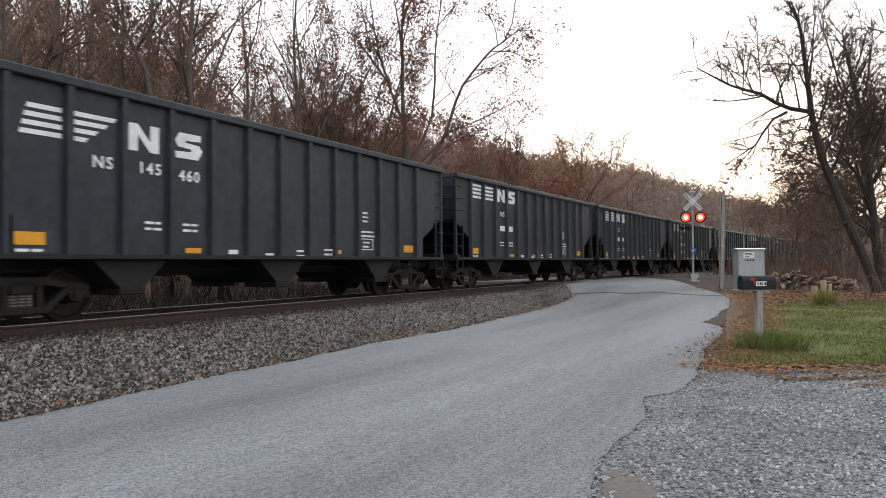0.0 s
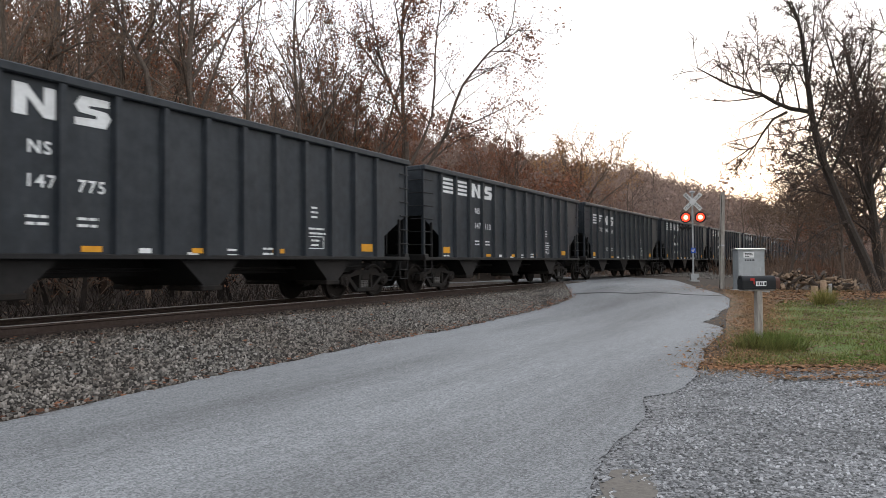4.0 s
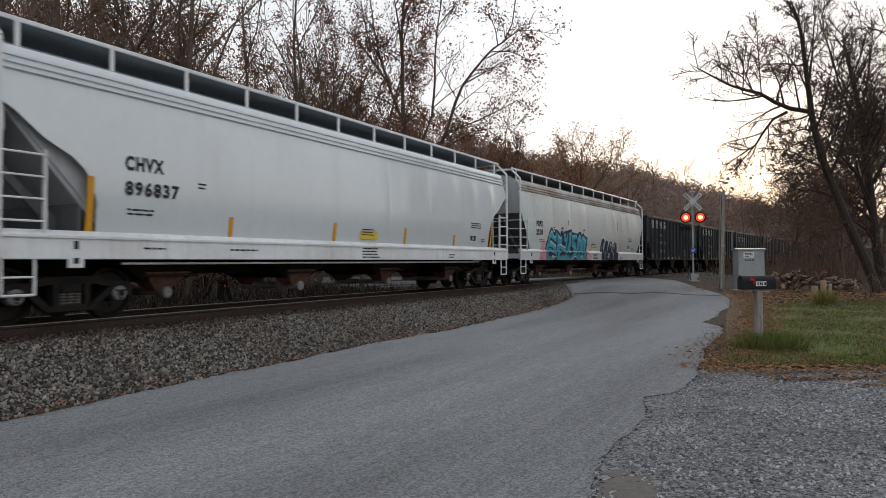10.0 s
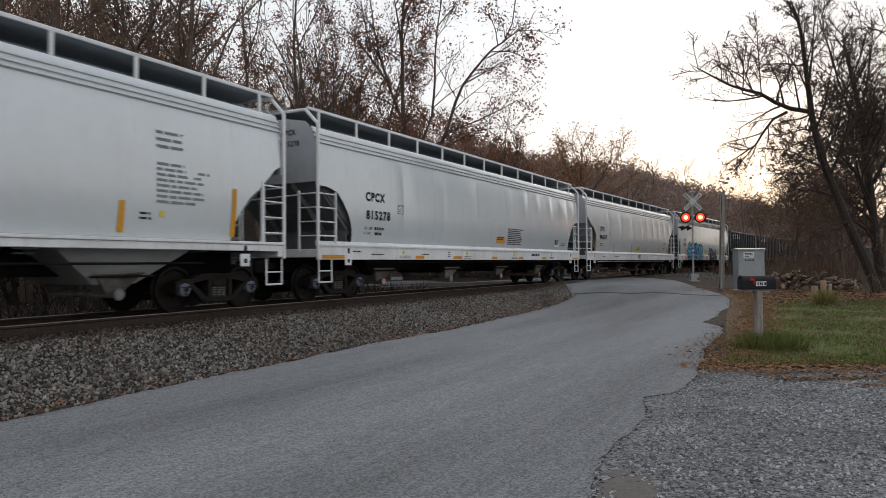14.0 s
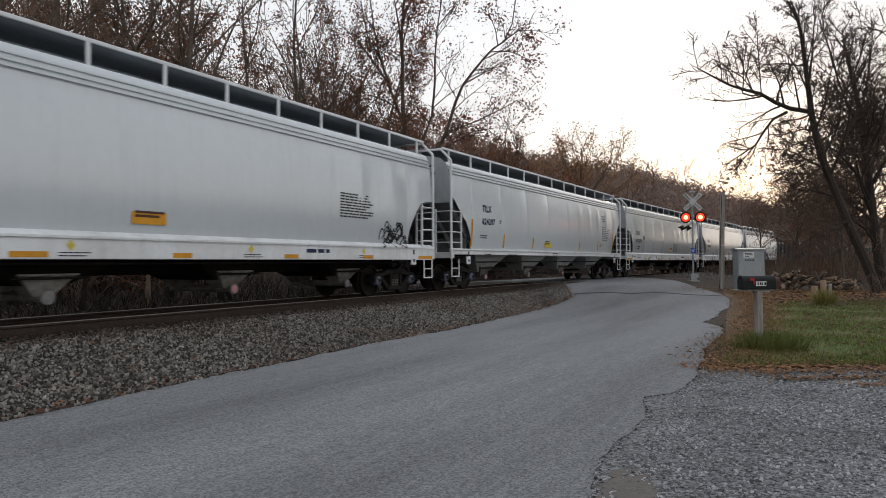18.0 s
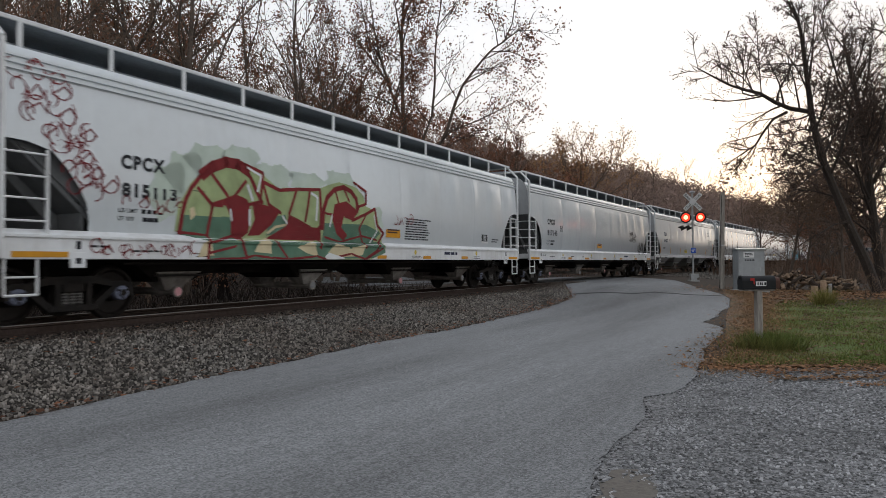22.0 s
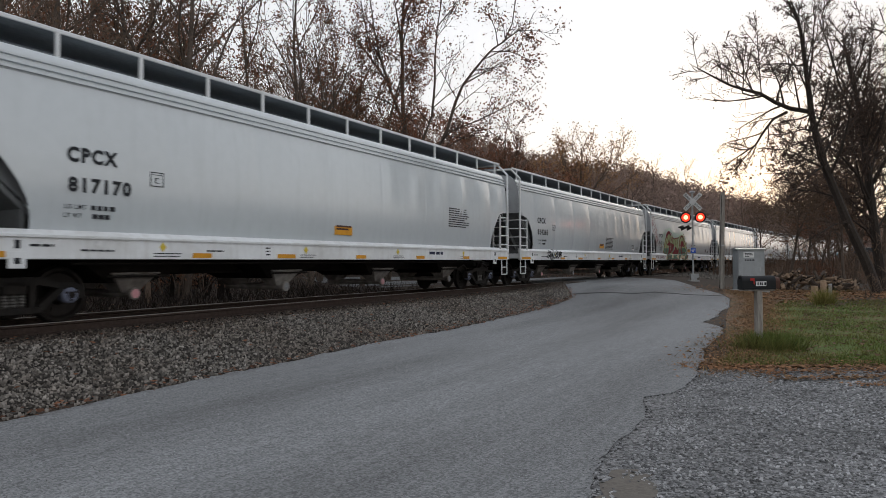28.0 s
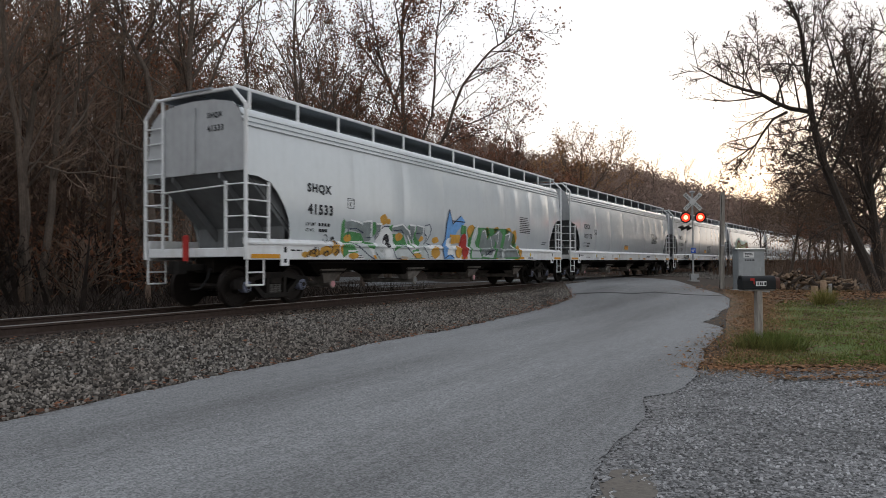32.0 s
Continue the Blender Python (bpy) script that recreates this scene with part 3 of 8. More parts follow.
def build_track():
    ballast_bed()
    lumps("ballast_stones", 5000, far_ballast_place, (0.06, 0.13), "stone", "dark crushed stone beside the crossing", "gravel", 12)
    lumps("ballast_stones", 12000, rail_ballast_place, (0.030, 0.066), "stone_dark", "grimy dark crushed stone beside the rail", "gravel", 18)
    lumps("ballast_stones", 40000, ballast_place, (0.028, 0.064), "stone", "grey-brown crushed stone ballast sloping to the road", "gravel", 11, 0.95)
    tie_shape = Shape().box(-0.11, 0.11, -1.3, 1.3, -0.17, 0.0, 0.012)
    tie = tie_shape.mesh("tie")
    tie.materials.append(M["tie"])
    track = tagged(new("railway_track"), "single railway track with rusty rails on dark wooden ties", "railway track", kind="structure")
    for k in range(-70, 236):
        s = k * 0.53
        x, y = on_track(s)
        o = new("tie", tie)
        o.parent = track
        o.matrix_basis = pose(float(x), float(y), RAIL_Z - 0.185, 0, 0, math.degrees(float(np.interp(s, ARC, HEAD))))
    web = [(-0.075, 0), (0.075, 0), (0.075, 0.012), (0.012, 0.035), (0.011, 0.125), (0.036, 0.14), (0.036, 0.172), (-0.036, 0.172), (-0.036, 0.14), (-0.011, 0.125), (-0.012, 0.035), (-0.075, 0.012)]
    for side in (-1, 1):
        rows, heads = [], []
        for s in np.arange(-210, 410, 2.0):
            row, hd = [], []
            for a, z in web + web[:1]:
                x, y = on_track(s, side * 0.755 + a)
                row.append((float(x), float(y), RAIL_Z - 0.185 + z))
            for a, z in ((-0.036, 0.165), (-0.034, 0.181), (-0.02, 0.185), (0.02, 0.185), (0.034, 0.181), (0.036, 0.165)):
                x, y = on_track(s, side * 0.755 + a)
                hd.append((float(x), float(y), RAIL_Z - 0.185 + z))
            rows.append(row)
            heads.append(hd)
        rail = part("rail", Shape().grid(rows), "rail", track, "rust-brown steel rail")
        part("rail_head", Shape().grid(heads), "railhead", rail, "polished running surface")


build_track()


# ---- rolling stock: x runs forward, the rail tops are at z = 0 ----
share = {}


def shared(key, make):
    if key not in share:
        share[key] = make()
    return share[key]


def place(ob, x, y, z, rz=0.0):
    ob.matrix_basis = pose(x, y, z, 0, 0, rz)
    return ob


def wheelset_shape():
    g = Shape()
    g.lathe((0, 0, 0), [(-0.95, 0.07), (0.95, 0.07)], n=10)
    for k in (-1, 1):
        g.lathe((0, 0, 0), [(k * 0.685, 0.10), (k * 0.70, 0.47), (k * 0.725, 0.485), (k * 0.745, 0.457), (k * 0.82, 0.452), (k * 0.825, 0.40), (k * 0.775, 0.36), (k * 0.77, 0.17), (k * 0.84, 0.12), (k * 0.84, 0.02)], n=28)
    # cast hub holes, so that the turning shows
    for k in (-1, 1):
        for i in range(3):
            a = i * 2.094
            g.box(0.24 * math.cos(a) - 0.03, 0.24 * math.cos(a) + 0.03, k * 0.775, k * 0.79, 0.24 * math.sin(a) - 0.03, 0.24 * math.sin(a) + 0.03)
    return g.mesh("wheelset", True)


def sideframe_shape():
    g = Shape()
    top = [(-1.10, 0.40), (-1.10, 0.60), (-0.98, 0.66), (-0.70, 0.66), (-0.46, 0.76), (0.46, 0.76), (0.70, 0.66), (0.98, 0.66), (1.10, 0.60), (1.10, 0.40), (1.02, 0.40), (1.0, 0.56), (0.78, 0.56), (0.40, 0.63), (-0.40, 0.63), (-0.78, 0.56), (-1.0, 0.56), (-1.02, 0.40)]
    g.prism(top, "y", -0.09, 0.09)
    for k in (-1, 1):
        g.prism([(k * 0.84, 0.58), (k * 0.72, 0.60), (k * 0.36, 0.30), (k * 0.40, 0.18)], "y", -0.08, 0.08)
        g.box(k * 0.27 - 0.045, k * 0.27 + 0.045, -0.1, 0.1, 0.26, 0.66)
    g.box(-0.42, 0.42, -0.1, 0.1, 0.17, 0.29, 0.02)
    return g.mesh("sideframe")


def spring_shape():
    g = Shape()
    for x in (-0.13, 0.0, 0.13):
        prof = []
        for i in range(13):
            prof.append((0.29 + 0.29 * i / 12, 0.066 if i % 2 else 0.05))
        g.lathe((x, 0, 0), prof, "z", 10)
    return g.mesh("spring_nest")


def bearing_shape():
    return Shape().lathe((0, 0, 0), [(-0.16, 0.135), (-0.02, 0.135), (0.0, 0.115), (0.0, 0.075), (0.03, 0.07), (0.03, 0.0)], "y", 16).mesh("bearing_cap", True)


def bolts_shape():
    g = Shape().lathe((0, 0, 0), [(0.028, 0.062), (0.036, 0.058), (0.036, 0.0)], "y", 12)
    for i in range(3):
        t = i * 2.094 + 0.5
        g.box(0.088 * math.cos(t) - 0.018, 0.088 * math.cos(t) + 0.018, -0.006, 0.02, 0.088 * math.sin(t) - 0.018, 0.088 * math.sin(t) + 0.018)
    return g.mesh("cap_bolts")


def truck(parent, x, caps):
    """A two-axle truck: the side frames, springs, bolster and turning wheelsets."""
    t = part("truck", shared("bolster", lambda: Shape().box(-0.2, 0.2, -1.12, 1.12, 0.48, 0.72, 0.03).box(-0.06, 0.06, -0.3, 0.3, 0.72, 0.92).mesh("truck")), "truck", parent, "grimy cast-steel two-axle truck")
    place(t, x, 0, 0)
    for k in (-1, 1):
        place(part("sideframe", shared("sideframe", sideframe_shape), "truck", t), 0, k * 1.03, 0)
        place(part("spring_nest", shared("spring", spring_shape), "spring", t), 0, k * 1.05, 0)
        for a in (-0.889, 0.889):
            b = part("bearing_cap", shared("cap" + caps, bearing_shape), caps, t)
            place(b, a, k * 1.13, 0.457, 0 if k > 0 else 180)
            if caps != "wheel":
                place(part("cap_bolts", shared("cap_bolts", bolts_shape), "wheel", b), 0, 0, 0)
    for a in (-0.889, 0.889):
        w = part("wheelset", shared("wheelset", wheelset_shape), "wheel", t, "worn steel wheels on an axle")
        place(w, a, 0, 0.457)
    return t


def coupler(parent, x, way):
    g = Shape()
    g.box(0, 0.62, -0.09, 0.09, 0.80, 0.96, 0.02)
    g.prism([(0.55, -0.16), (0.78, -0.17), (0.86, -0.06), (0.76, -0.02), (0.74, 0.05), (0.84, 0.12), (0.78, 0.18), (0.55, 0.15)], "z", 0.74, 1.02)
    c = part("coupler", shared("coupler", lambda: g.mesh("coupler")), "truck", parent, "heavy knuckle coupler")
    place(c, x, 0, 0, 0 if way > 0 else 180)
    h = part("air_hose", shared("hose", lambda: Shape().pipe([(0, 0.25, 0.85), (0.12, 0.28, 0.62), (0.30, 0.27, 0.42), (0.48, 0.2, 0.40)], 0.028).mesh("air_hose")), "black_trim", parent)
    place(h, x, 0, 0, 0 if way > 0 else 180)


def rungs(parent, name, mat, pts, r=0.016):
    for p, q in pts:
        part(name, Shape().tube(p, q, r, n=6), mat, parent)


def bars(parent, u, z, rows, width, gap, high, mat, y, half):
    """Small unreadable writing as plain bars."""
    rnd = random.Random(int(u * 100 + z * 1000))
    g = Shape()
    for i in range(rows):
        w = width * rnd.uniform(0.75, 1.0)
        yy = -wall_y(z - i * gap - high / 2) - 0.006 if y is None else y
        a = 0.0
        while a < w:
            k = min(w - a, rnd.uniform(2.2, 6.0) * high)
            g.box(u - half + a, u - half + a + k, yy, yy + 0.006, z - i * gap - high, z - i * gap)
            a += k + 0.8 * high
    return tagged(part("stencil_block", g, mat, parent), kind="stuff")


def plate(parent, name, u0, u1, z0, z1, mat, half, label="", lift=0.008):
    """A flat sticker or panel on a covered hopper's near side."""
    y = -wall_y((z0 + z1) / 2) - lift
    return part(name, Shape().box(u0 - half, u1 - half, y, y + 0.006, z0, z1), mat, parent, label)


COAL = 15.249


def coal_hopper():
    half = COAL / 2
    car = tagged(new("coal_hopper_car"), "", "rail car", "train")
    for k in (-1, 1):
        poly = [(0.46, 3.84), (COAL - 0.46, 3.84), (COAL - 0.46, 2.35), (COAL - 1.64, 1.70), (COAL - 1.64, 1.10), (1.64, 1.10), (1.64, 1.70), (0.46, 2.35)]
        side = part("side_sheet", Shape().prism([(u - half, z) for u, z in poly], "y", k * 1.46, k * 1.50), "black", car)
        rib = shared("coal_rib", lambda: Shape().prism([(-0.075, 0), (0.075, 0), (0.05, -0.10), (-0.05, -0.10)], "z", 1.10, 3.84).mesh("rib"))
        for u in [1.50 + 0.972 * i for i in range(13)]:
            place(part("rib", rib, "black", side), u - half, k * 1.50, 0, 0 if k < 0 else 180)
        part("side_sill", Shape().box(0.46 - half, half - 0.46, k * 1.46, k * 1.60, 1.04, 1.13, 0.01), "black_trim", car)
        part("top_chord", Shape().box(0.42 - half, half - 0.42, k * 1.44, k * 1.62, 3.80, 3.95, 0.02), "black", car, "dusty black top rail")
    for w in (-1, 1):
        e = w * (half - 0.46)
        part("top_chord", Shape().box(e, e - w * 0.14, -1.44, 1.44, 3.80, 3.95, 0.02), "black", car)
        end = part("end_sheet", Shape().box(e - w * 0.02, e - w * 0.06, -1.46, 1.46, 2.40, 3.84), "black", car)
        part("slope_sheet", Shape().prism([(e - w * 0.03, 2.42), (e - w * 0.09, 2.45), (e - w * 2.9, 1.16), (e - w * 2.84, 1.10)], "y", -1.46, 1.46), "black_trim", car)
        for y in (-0.75, 0.0, 0.75):
            part("end_post", Shape().box(e + w * 0.03, e - w * 0.03, y - 0.05, y + 0.05, 1.15, 2.5), "black_trim", end)
        part("end_sill", Shape().box(e, e - w * 0.22, -1.58, 1.58, 1.02, 1.22, 0.015), "black_trim", car)
        for k in (-1, 1):
            part("corner_post", Shape().box(e, e - w * 0.09, k * 1.44, k * 1.54, 1.1, 3.86, 0.01), "black", car)
            rungs(car, "rung", "black_trim", [((e - w * 0.0, k * 1.57, z), (e - w * 0.46, k * 1.57, z)) for z in (1.5, 1.9, 2.3, 2.7, 3.1, 3.5)])
            part("ladder_rail", Shape().box(e - w * 0.44, e - w * 0.49, k * 1.50, k * 1.56, 1.1, 2.2), "black_trim", car)
            part("step", Shape().pipe([(e - w * 0.05, k * 1.55, 1.05), (e - w * 0.05, k * 1.55, 0.5), (e - w * 0.45, k * 1.55, 0.5), (e - w * 0.45, k * 1.55, 1.05)], 0.02).tube((e - w * 0.05, k * 1.55, 0.76), (e - w * 0.45, k * 1.55, 0.76), 0.016), "black_trim", car)
            rungs(car, "end_rung", "black_trim", [((e + w * 0.04, k * 1.5, z), (e + w * 0.04, k * 1.05, z)) for z in (1.5, 1.9, 2.3, 2.7, 3.1, 3.5)])
        coupler(car, w * (half - 0.86), w)
        truck(car, w * (half - 2.0), "wheel")
    for u in (3.75, 7.62, 11.5):
        x = u - half
        h = part("hopper_pocket", Shape().prism([(x - 0.82, 1.10), (x + 0.82, 1.10), (x + 0.2, 0.52), (x - 0.2, 0.52)], "y", -1.36, 1.36), "black_trim", car, "dusty black discharge pocket")
        part("gate", Shape().box(x - 0.26, x + 0.26, -1.38, -0.4, 0.42, 0.53, 0.02).box(x - 0.26, x + 0.26, 0.4, 1.38, 0.42, 0.53, 0.02), "truck", h)
    part("centre_sill", Shape().box(0.9 - half, half - 0.9, -0.22, 0.22, 0.72, 1.12, 0.02), "black_trim", car)
    part("load_floor", Shape().box(0.5 - half, half - 0.5, -1.46, 1.46, 2.45, 2.5), "coal", car, "empty coal-dusted inside")
    part("brake_pipe", Shape().tube((1.5 - half, -0.6, 0.85), (half - 1.5, -0.6, 0.85), 0.03), "black_trim", car)
    return car


def coal_marks(car, number, old_logo):
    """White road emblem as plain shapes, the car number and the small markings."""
    half = COAL / 2
    y = -1.508
    top = 3.43 if old_logo else 3.70
    stripe = Shape()
    for i in range(4):
        z = top - i * 0.135
        if old_logo:
            a, b = 1.84 - i * 0.035, 2.37
            stripe.prism([(a - half, z), (b - half, z), (b - half, z - 0.075), (a - 0.02 - half, z - 0.075)], "y", y, y + 0.006)
            stripe.prism([(2.54 - half, z), (3.34 - i * 0.17 - half, z), (3.27 - i * 0.17 - half, z - 0.075), (2.54 - half, z - 0.075)], "y", y, y + 0.006)
        else:
            stripe.box(1.60 - half, 2.36 - half, y, y + 0.006, z - 0.08, z)
            stripe.box(2.56 - half, 3.33 - half, y, y + 0.006, z - 0.08, z)
    part("emblem_stripes", stripe, "letter_white", car, "white slanted emblem stripes")
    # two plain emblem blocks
    b = Shape()
    u = (3.54 if old_logo else 3.70) - half
    b.prism([(u, top), (u + 0.2, top), (u + 0.46, top - 0.3), (u + 0.46, top), (u + 0.64, top), (u + 0.64, top - 0.48), (u + 0.46, top - 0.48), (u + 0.2, top - 0.18), (u + 0.2, top - 0.48), (u, top - 0.48)], "y", y, y + 0.006)
    part("emblem_block", b, "letter_white", car, "white emblem block")
    b = Shape()
    u = (4.53 if old_logo else 4.66) - half
    b.prism([(u + 0.1, top), (u + 0.6, top), (u + 0.6, top - 0.12), (u + 0.24, top - 0.14), (u + 0.24, top - 0.18), (u + 0.56, top - 0.2), (u + 0.64, top - 0.3), (u + 0.54, top - 0.48), (u, top - 0.48), (u, top - 0.36), (u + 0.38, top - 0.34), (u + 0.38, top - 0.29), (u + 0.08, top - 0.27), (u, top - 0.16)], "y", y, y + 0.006)
    part("emblem_block", b, "letter_white", car, "white emblem block")
    rows = [(2.90, 2.56, "NS")] if old_logo else [(3.92, 2.66, "NS")]
    if number:
        a, c = number.split()
        rows += [(3.80, 2.56, a), (4.62, 2.52, c)] if old_logo else [(3.92, 2.14, a), (4.72, 2.12, c)]
    for u, z, text in rows:
        t = part("car_number", letters(text, 0.21, None, 0.02), "letter_white", car, "white car number")
        place(t, u - half, y, z)
    if not number:
        bars(car, 3.92, 2.33, 1, 0.5, 0.1, 0.2, "letter_white", y, half)
        bars(car, 4.72, 2.33, 1, 0.4, 0.1, 0.2, "letter_white", y, half)
    for u, z, n, w in ((3.9, 1.72, 2, 0.42), (4.72, 1.72, 2, 0.36), (10.28, 1.80, 2, 0.8), (10.5, 1.52, 2, 0.32), (7.9, 1.26, 2, 0.3), (10.5, 2.3, 3, 0.25), (1.68, 1.2, 1, 0.5), (8.9, 1.3, 2, 0.35)):
        bars(car, u, z, n, w, 0.11, 0.045, "letter_white", y, half)
    f = Shape()
    for u0, u1, z0, z1 in ((10.38, 10.96, 1.58, 1.60), (10.38, 10.96, 1.30, 1.32), (10.38, 10.40, 1.32, 1.58), (10.94, 10.96, 1.32, 1.58)):
        f.box(u0 - half, u1 - half, y, y + 0.006, z0, z1)
    part("panel_frame", f, "letter_white", car, "thin white outlined box")
    part("data_panel", Shape().box(5.85 - half, 6.1 - half, y, y + 0.006, 1.15, 1.24).box(6.9 - half, 7.15 - half, y, y + 0.006, 1.12, 1.18), "letter_white", car, "small white data panels")
    e = 0.48 - half
    g = Shape()
    for w, z, hh in ((0.22, 3.55, 0.09), (0.5, 3.38, 0.10), (0.45, 3.16, 0.05), (0.45, 3.06, 0.05), (0.62, 2.92, 0.05), (0.66, 2.82, 0.05)):
        g.box(e - 0.006, e, -0.2 - w / 2, -0.2 + w / 2, z, z + hh)
    tagged(part("stencil_block", g, "letter_white", car, "white stencil bars on the end"), kind="stuff")
    for u, w, z in ((1.66, 0.46, 1.26), (4.78, 0.36, 1.16), (9.2, 0.36, 1.18), (12.52, 0.5, 1.26)) + (() if old_logo else ((7.0, 0.40, 1.16),)):
        part("reflector", Shape().box(u - half, u + w - half, y - 0.004, y + 0.006, z, z + (0.2 if u < 2 or u > 12 else 0.1)), "orange", car, "amber reflective patch")


def side_y(z):
    """Half width of a covered hopper's side at a height."""
    if z < 2.55:
        return 1.595 - 0.095 * ((2.55 - z) / 1.12) ** 2
    return 1.595 - 0.09 * ((z - 2.55) / 1.3) ** 2


def wall_y(z):
    """The near side's surface: body, sill flange or sill."""
    if z > 1.50:
        return side_y(z)
    if z > 1.415:
        return 1.637 - 0.125 * (z - 1.415) / 0.085
    return 1.637 if z > 1.372 else 1.607


def covered_hopper(L, cut, paint, roof, sill, end_paint, caps, slim=False):
    """A white or grey covered hopper: body shell with a ridged eave, end slopes, sills, outlets, walkway, ladders and trucks."""
    half = L / 2
    car = tagged(new("covered_hopper_car"), "", "rail car", "train")
    if cut == "round":
        cx = [0.63, 0.95, 1.34, 1.58, 1.80, 1.92, 1.98, 1.99]
        cz = [2.83, 2.82, 2.72, 2.48, 2.18, 1.95, 1.70, 1.43]
    elif cut == "slant":
        cx = [0.63, 0.82, 1.28, 1.70, 1.92, 2.05, 2.14, 2.15]
        cz = [3.38, 3.27, 2.90, 2.68, 2.50, 2.28, 1.96, 1.43]
    elif cut == "steep":
        cx = [0.63, 0.86, 1.35, 1.62, 1.85, 2.04, 2.08]
        cz = [3.12, 3.01, 2.54, 2.34, 2.05, 1.74, 1.43]
    else:
        cx = [0.72, 0.80, 1.10, 1.40, 1.70, 1.87]
        cz = [3.05, 2.98, 2.48, 2.05, 1.62, 1.43]
    zl = lambda u: float(np.interp(min(u, L - u), cx, cz))
    us = list(cx)
    seams = [L * (0.10 + 0.114 * i) for i in range(8)]
    rnd = random.Random(int(L * 1000))
    for s in seams:
        us += [s - 0.05, s, s + 0.05]
    us += [L * 0.5 + d for d in np.linspace(-L * 0.36, 0, 8)] + [L * 0.5 + d for d in np.arange(0.13, L * 0.36, 0.19)]
    us += [L - c for c in cx]
    us = sorted(us)
    eave = [(1.515, 3.87), (1.545, 3.88), (1.545, 3.905), (1.475, 3.92), (1.465, 3.975), (1.505, 3.985), (1.505, 4.015), (1.445, 4.03), (1.435, 4.09), (1.47, 4.10), (1.47, 4.13), (1.415, 4.145), (1.41, 4.20)]
    top = [(1.37, 4.27), (1.15, 4.37), (0.8, 4.44), (0.4, 4.47), (0.0, 4.48)]
    shell, cap = [], []
    for u in us:
        lo = zl(u)
        dent = 0.007 if any(abs(u - s) < 0.01 for s in seams) else 0.0
        bulge = (0.034 * max(0.0, math.sin(u * 4.4)) ** 2 - 0.006) * float(ease(L * 0.45, L * 0.7, u))
        ring = []
        for i in range(10):
            z = lo + (3.85 - lo) * i / 9
            ring.append((u - half, -(side_y(z) - dent + bulge * ease(2.2, 3.2, z) * (1 - ease(3.5, 3.8, z))), z))
        low = list(ring)
        shell.append(low)
        arch = [(-y, z) for y, z in [(side_y(3.85), 3.85)] + eave + top] + [(y, z) for y, z in (top[:-1])[::-1] + eave[::-1] + [(side_y(3.85), 3.85)]]
        cap.append([(u - half, y, z) for y, z in arch])
    part("side_sheet", Shape().grid(shell), paint, car, smooth=True)
    part("side_sheet", Shape().grid([[(x, -y, z) for x, y, z in r] for r in shell]), paint, car, smooth=True)
    part("roof", Shape().grid(cap), roof, car, "ridged roof edge and curved roof", smooth=True)
    end_poly = [(-side_y(3.0), 2.93), (-side_y(3.4), 3.4), (-1.505, 3.86), (-1.39, 4.20), (-1.15, 4.42), (-0.6, 4.52), (0, 4.55), (0.6, 4.52), (1.15, 4.42), (1.39, 4.20), (1.505, 3.86), (side_y(3.4), 3.4), (side_y(3.0), 2.93)]
    for w in (-1, 1):
        e = w * (half - cx[0])
        panel = part("end_panel", Shape().prism(end_poly, "x", e - w * 0.002, e - w * 0.05), end_paint, car)
        part("end_rib", Shape().box(e + w * 0.04, e, -0.05, 0.05, 2.95, 4.40), end_paint, panel)
        part("end_rib", Shape().box(e + w * 0.03, e, 0.95, 1.02, 2.95, 4.28), end_paint, panel)
        top_z = 3.38 if cut == "slant" else 2.95
        part("slope_sheet", Shape().prism([(e - w * 0.05, top_z), (e - w * 0.11, top_z + 0.04), (e - w * 2.05, 1.22), (e - w * 1.98, 1.18)], "y", -1.40, 1.40), end_paint if cut == "slant" else "shade_dark_paint", car, "shaded grey slope sheet")
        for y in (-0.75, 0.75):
            part("slope_stiffener", Shape().prism([(e - w * 0.02, 2.95), (e - w * 0.02, 2.80), (e - w * 1.55, 1.22), (e - w * 1.85, 1.24)], "y", y - 0.03, y + 0.03), "shade_dark_paint", car)
        for k in (-1, 1):
            zt = 3.42 if cut == "slant" else 2.97
            part("bay_wall", Shape().prism([(e - w * 0.08, zt), (e - w * 1.8, zt), (e - w * 1.8, 1.52)], "y", k * 1.40, k * 1.43), end_paint if cut == "slant" else "shade_dark_paint", car)
        part("bolster_web", Shape().prism([(e - w * 1.30, 1.30), (e - w * 1.36, 1.30), (e - w * 1.36, 1.95), (e - w * 1.30, 2.0)], "y", -1.38, 1.38), "shade_dark_paint", car)
        part("end_sill", Shape().box(e, e - w * 0.16, -1.60, 1.60, 1.10, 1.30, 0.012), sill, car)
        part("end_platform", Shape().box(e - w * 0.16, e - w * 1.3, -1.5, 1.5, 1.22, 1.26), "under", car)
        for k in (-1, 1):
            part("corner_frame", Shape().pipe([(e + w * 0.03, k * 1.60, 1.06), (e + w * 0.03, k * 1.60, 4.30), (e + w * 0.03, k * 1.22, 4.68), (e + w * 0.03, 0, 4.70)], 0.042, 8), sill, car)
            part("ladder_rail", Shape().box(e - w * 0.62, e - w * 0.66, k * 1.56, k * 1.62, 1.40, 2.72), sill, car)
            rungs(car, "rung", sill, [((e + w * 0.02, k * 1.60, z), (e - w * 0.64, k * 1.60, z)) for z in (1.62, 1.96, 2.30, 2.64)], 0.018)
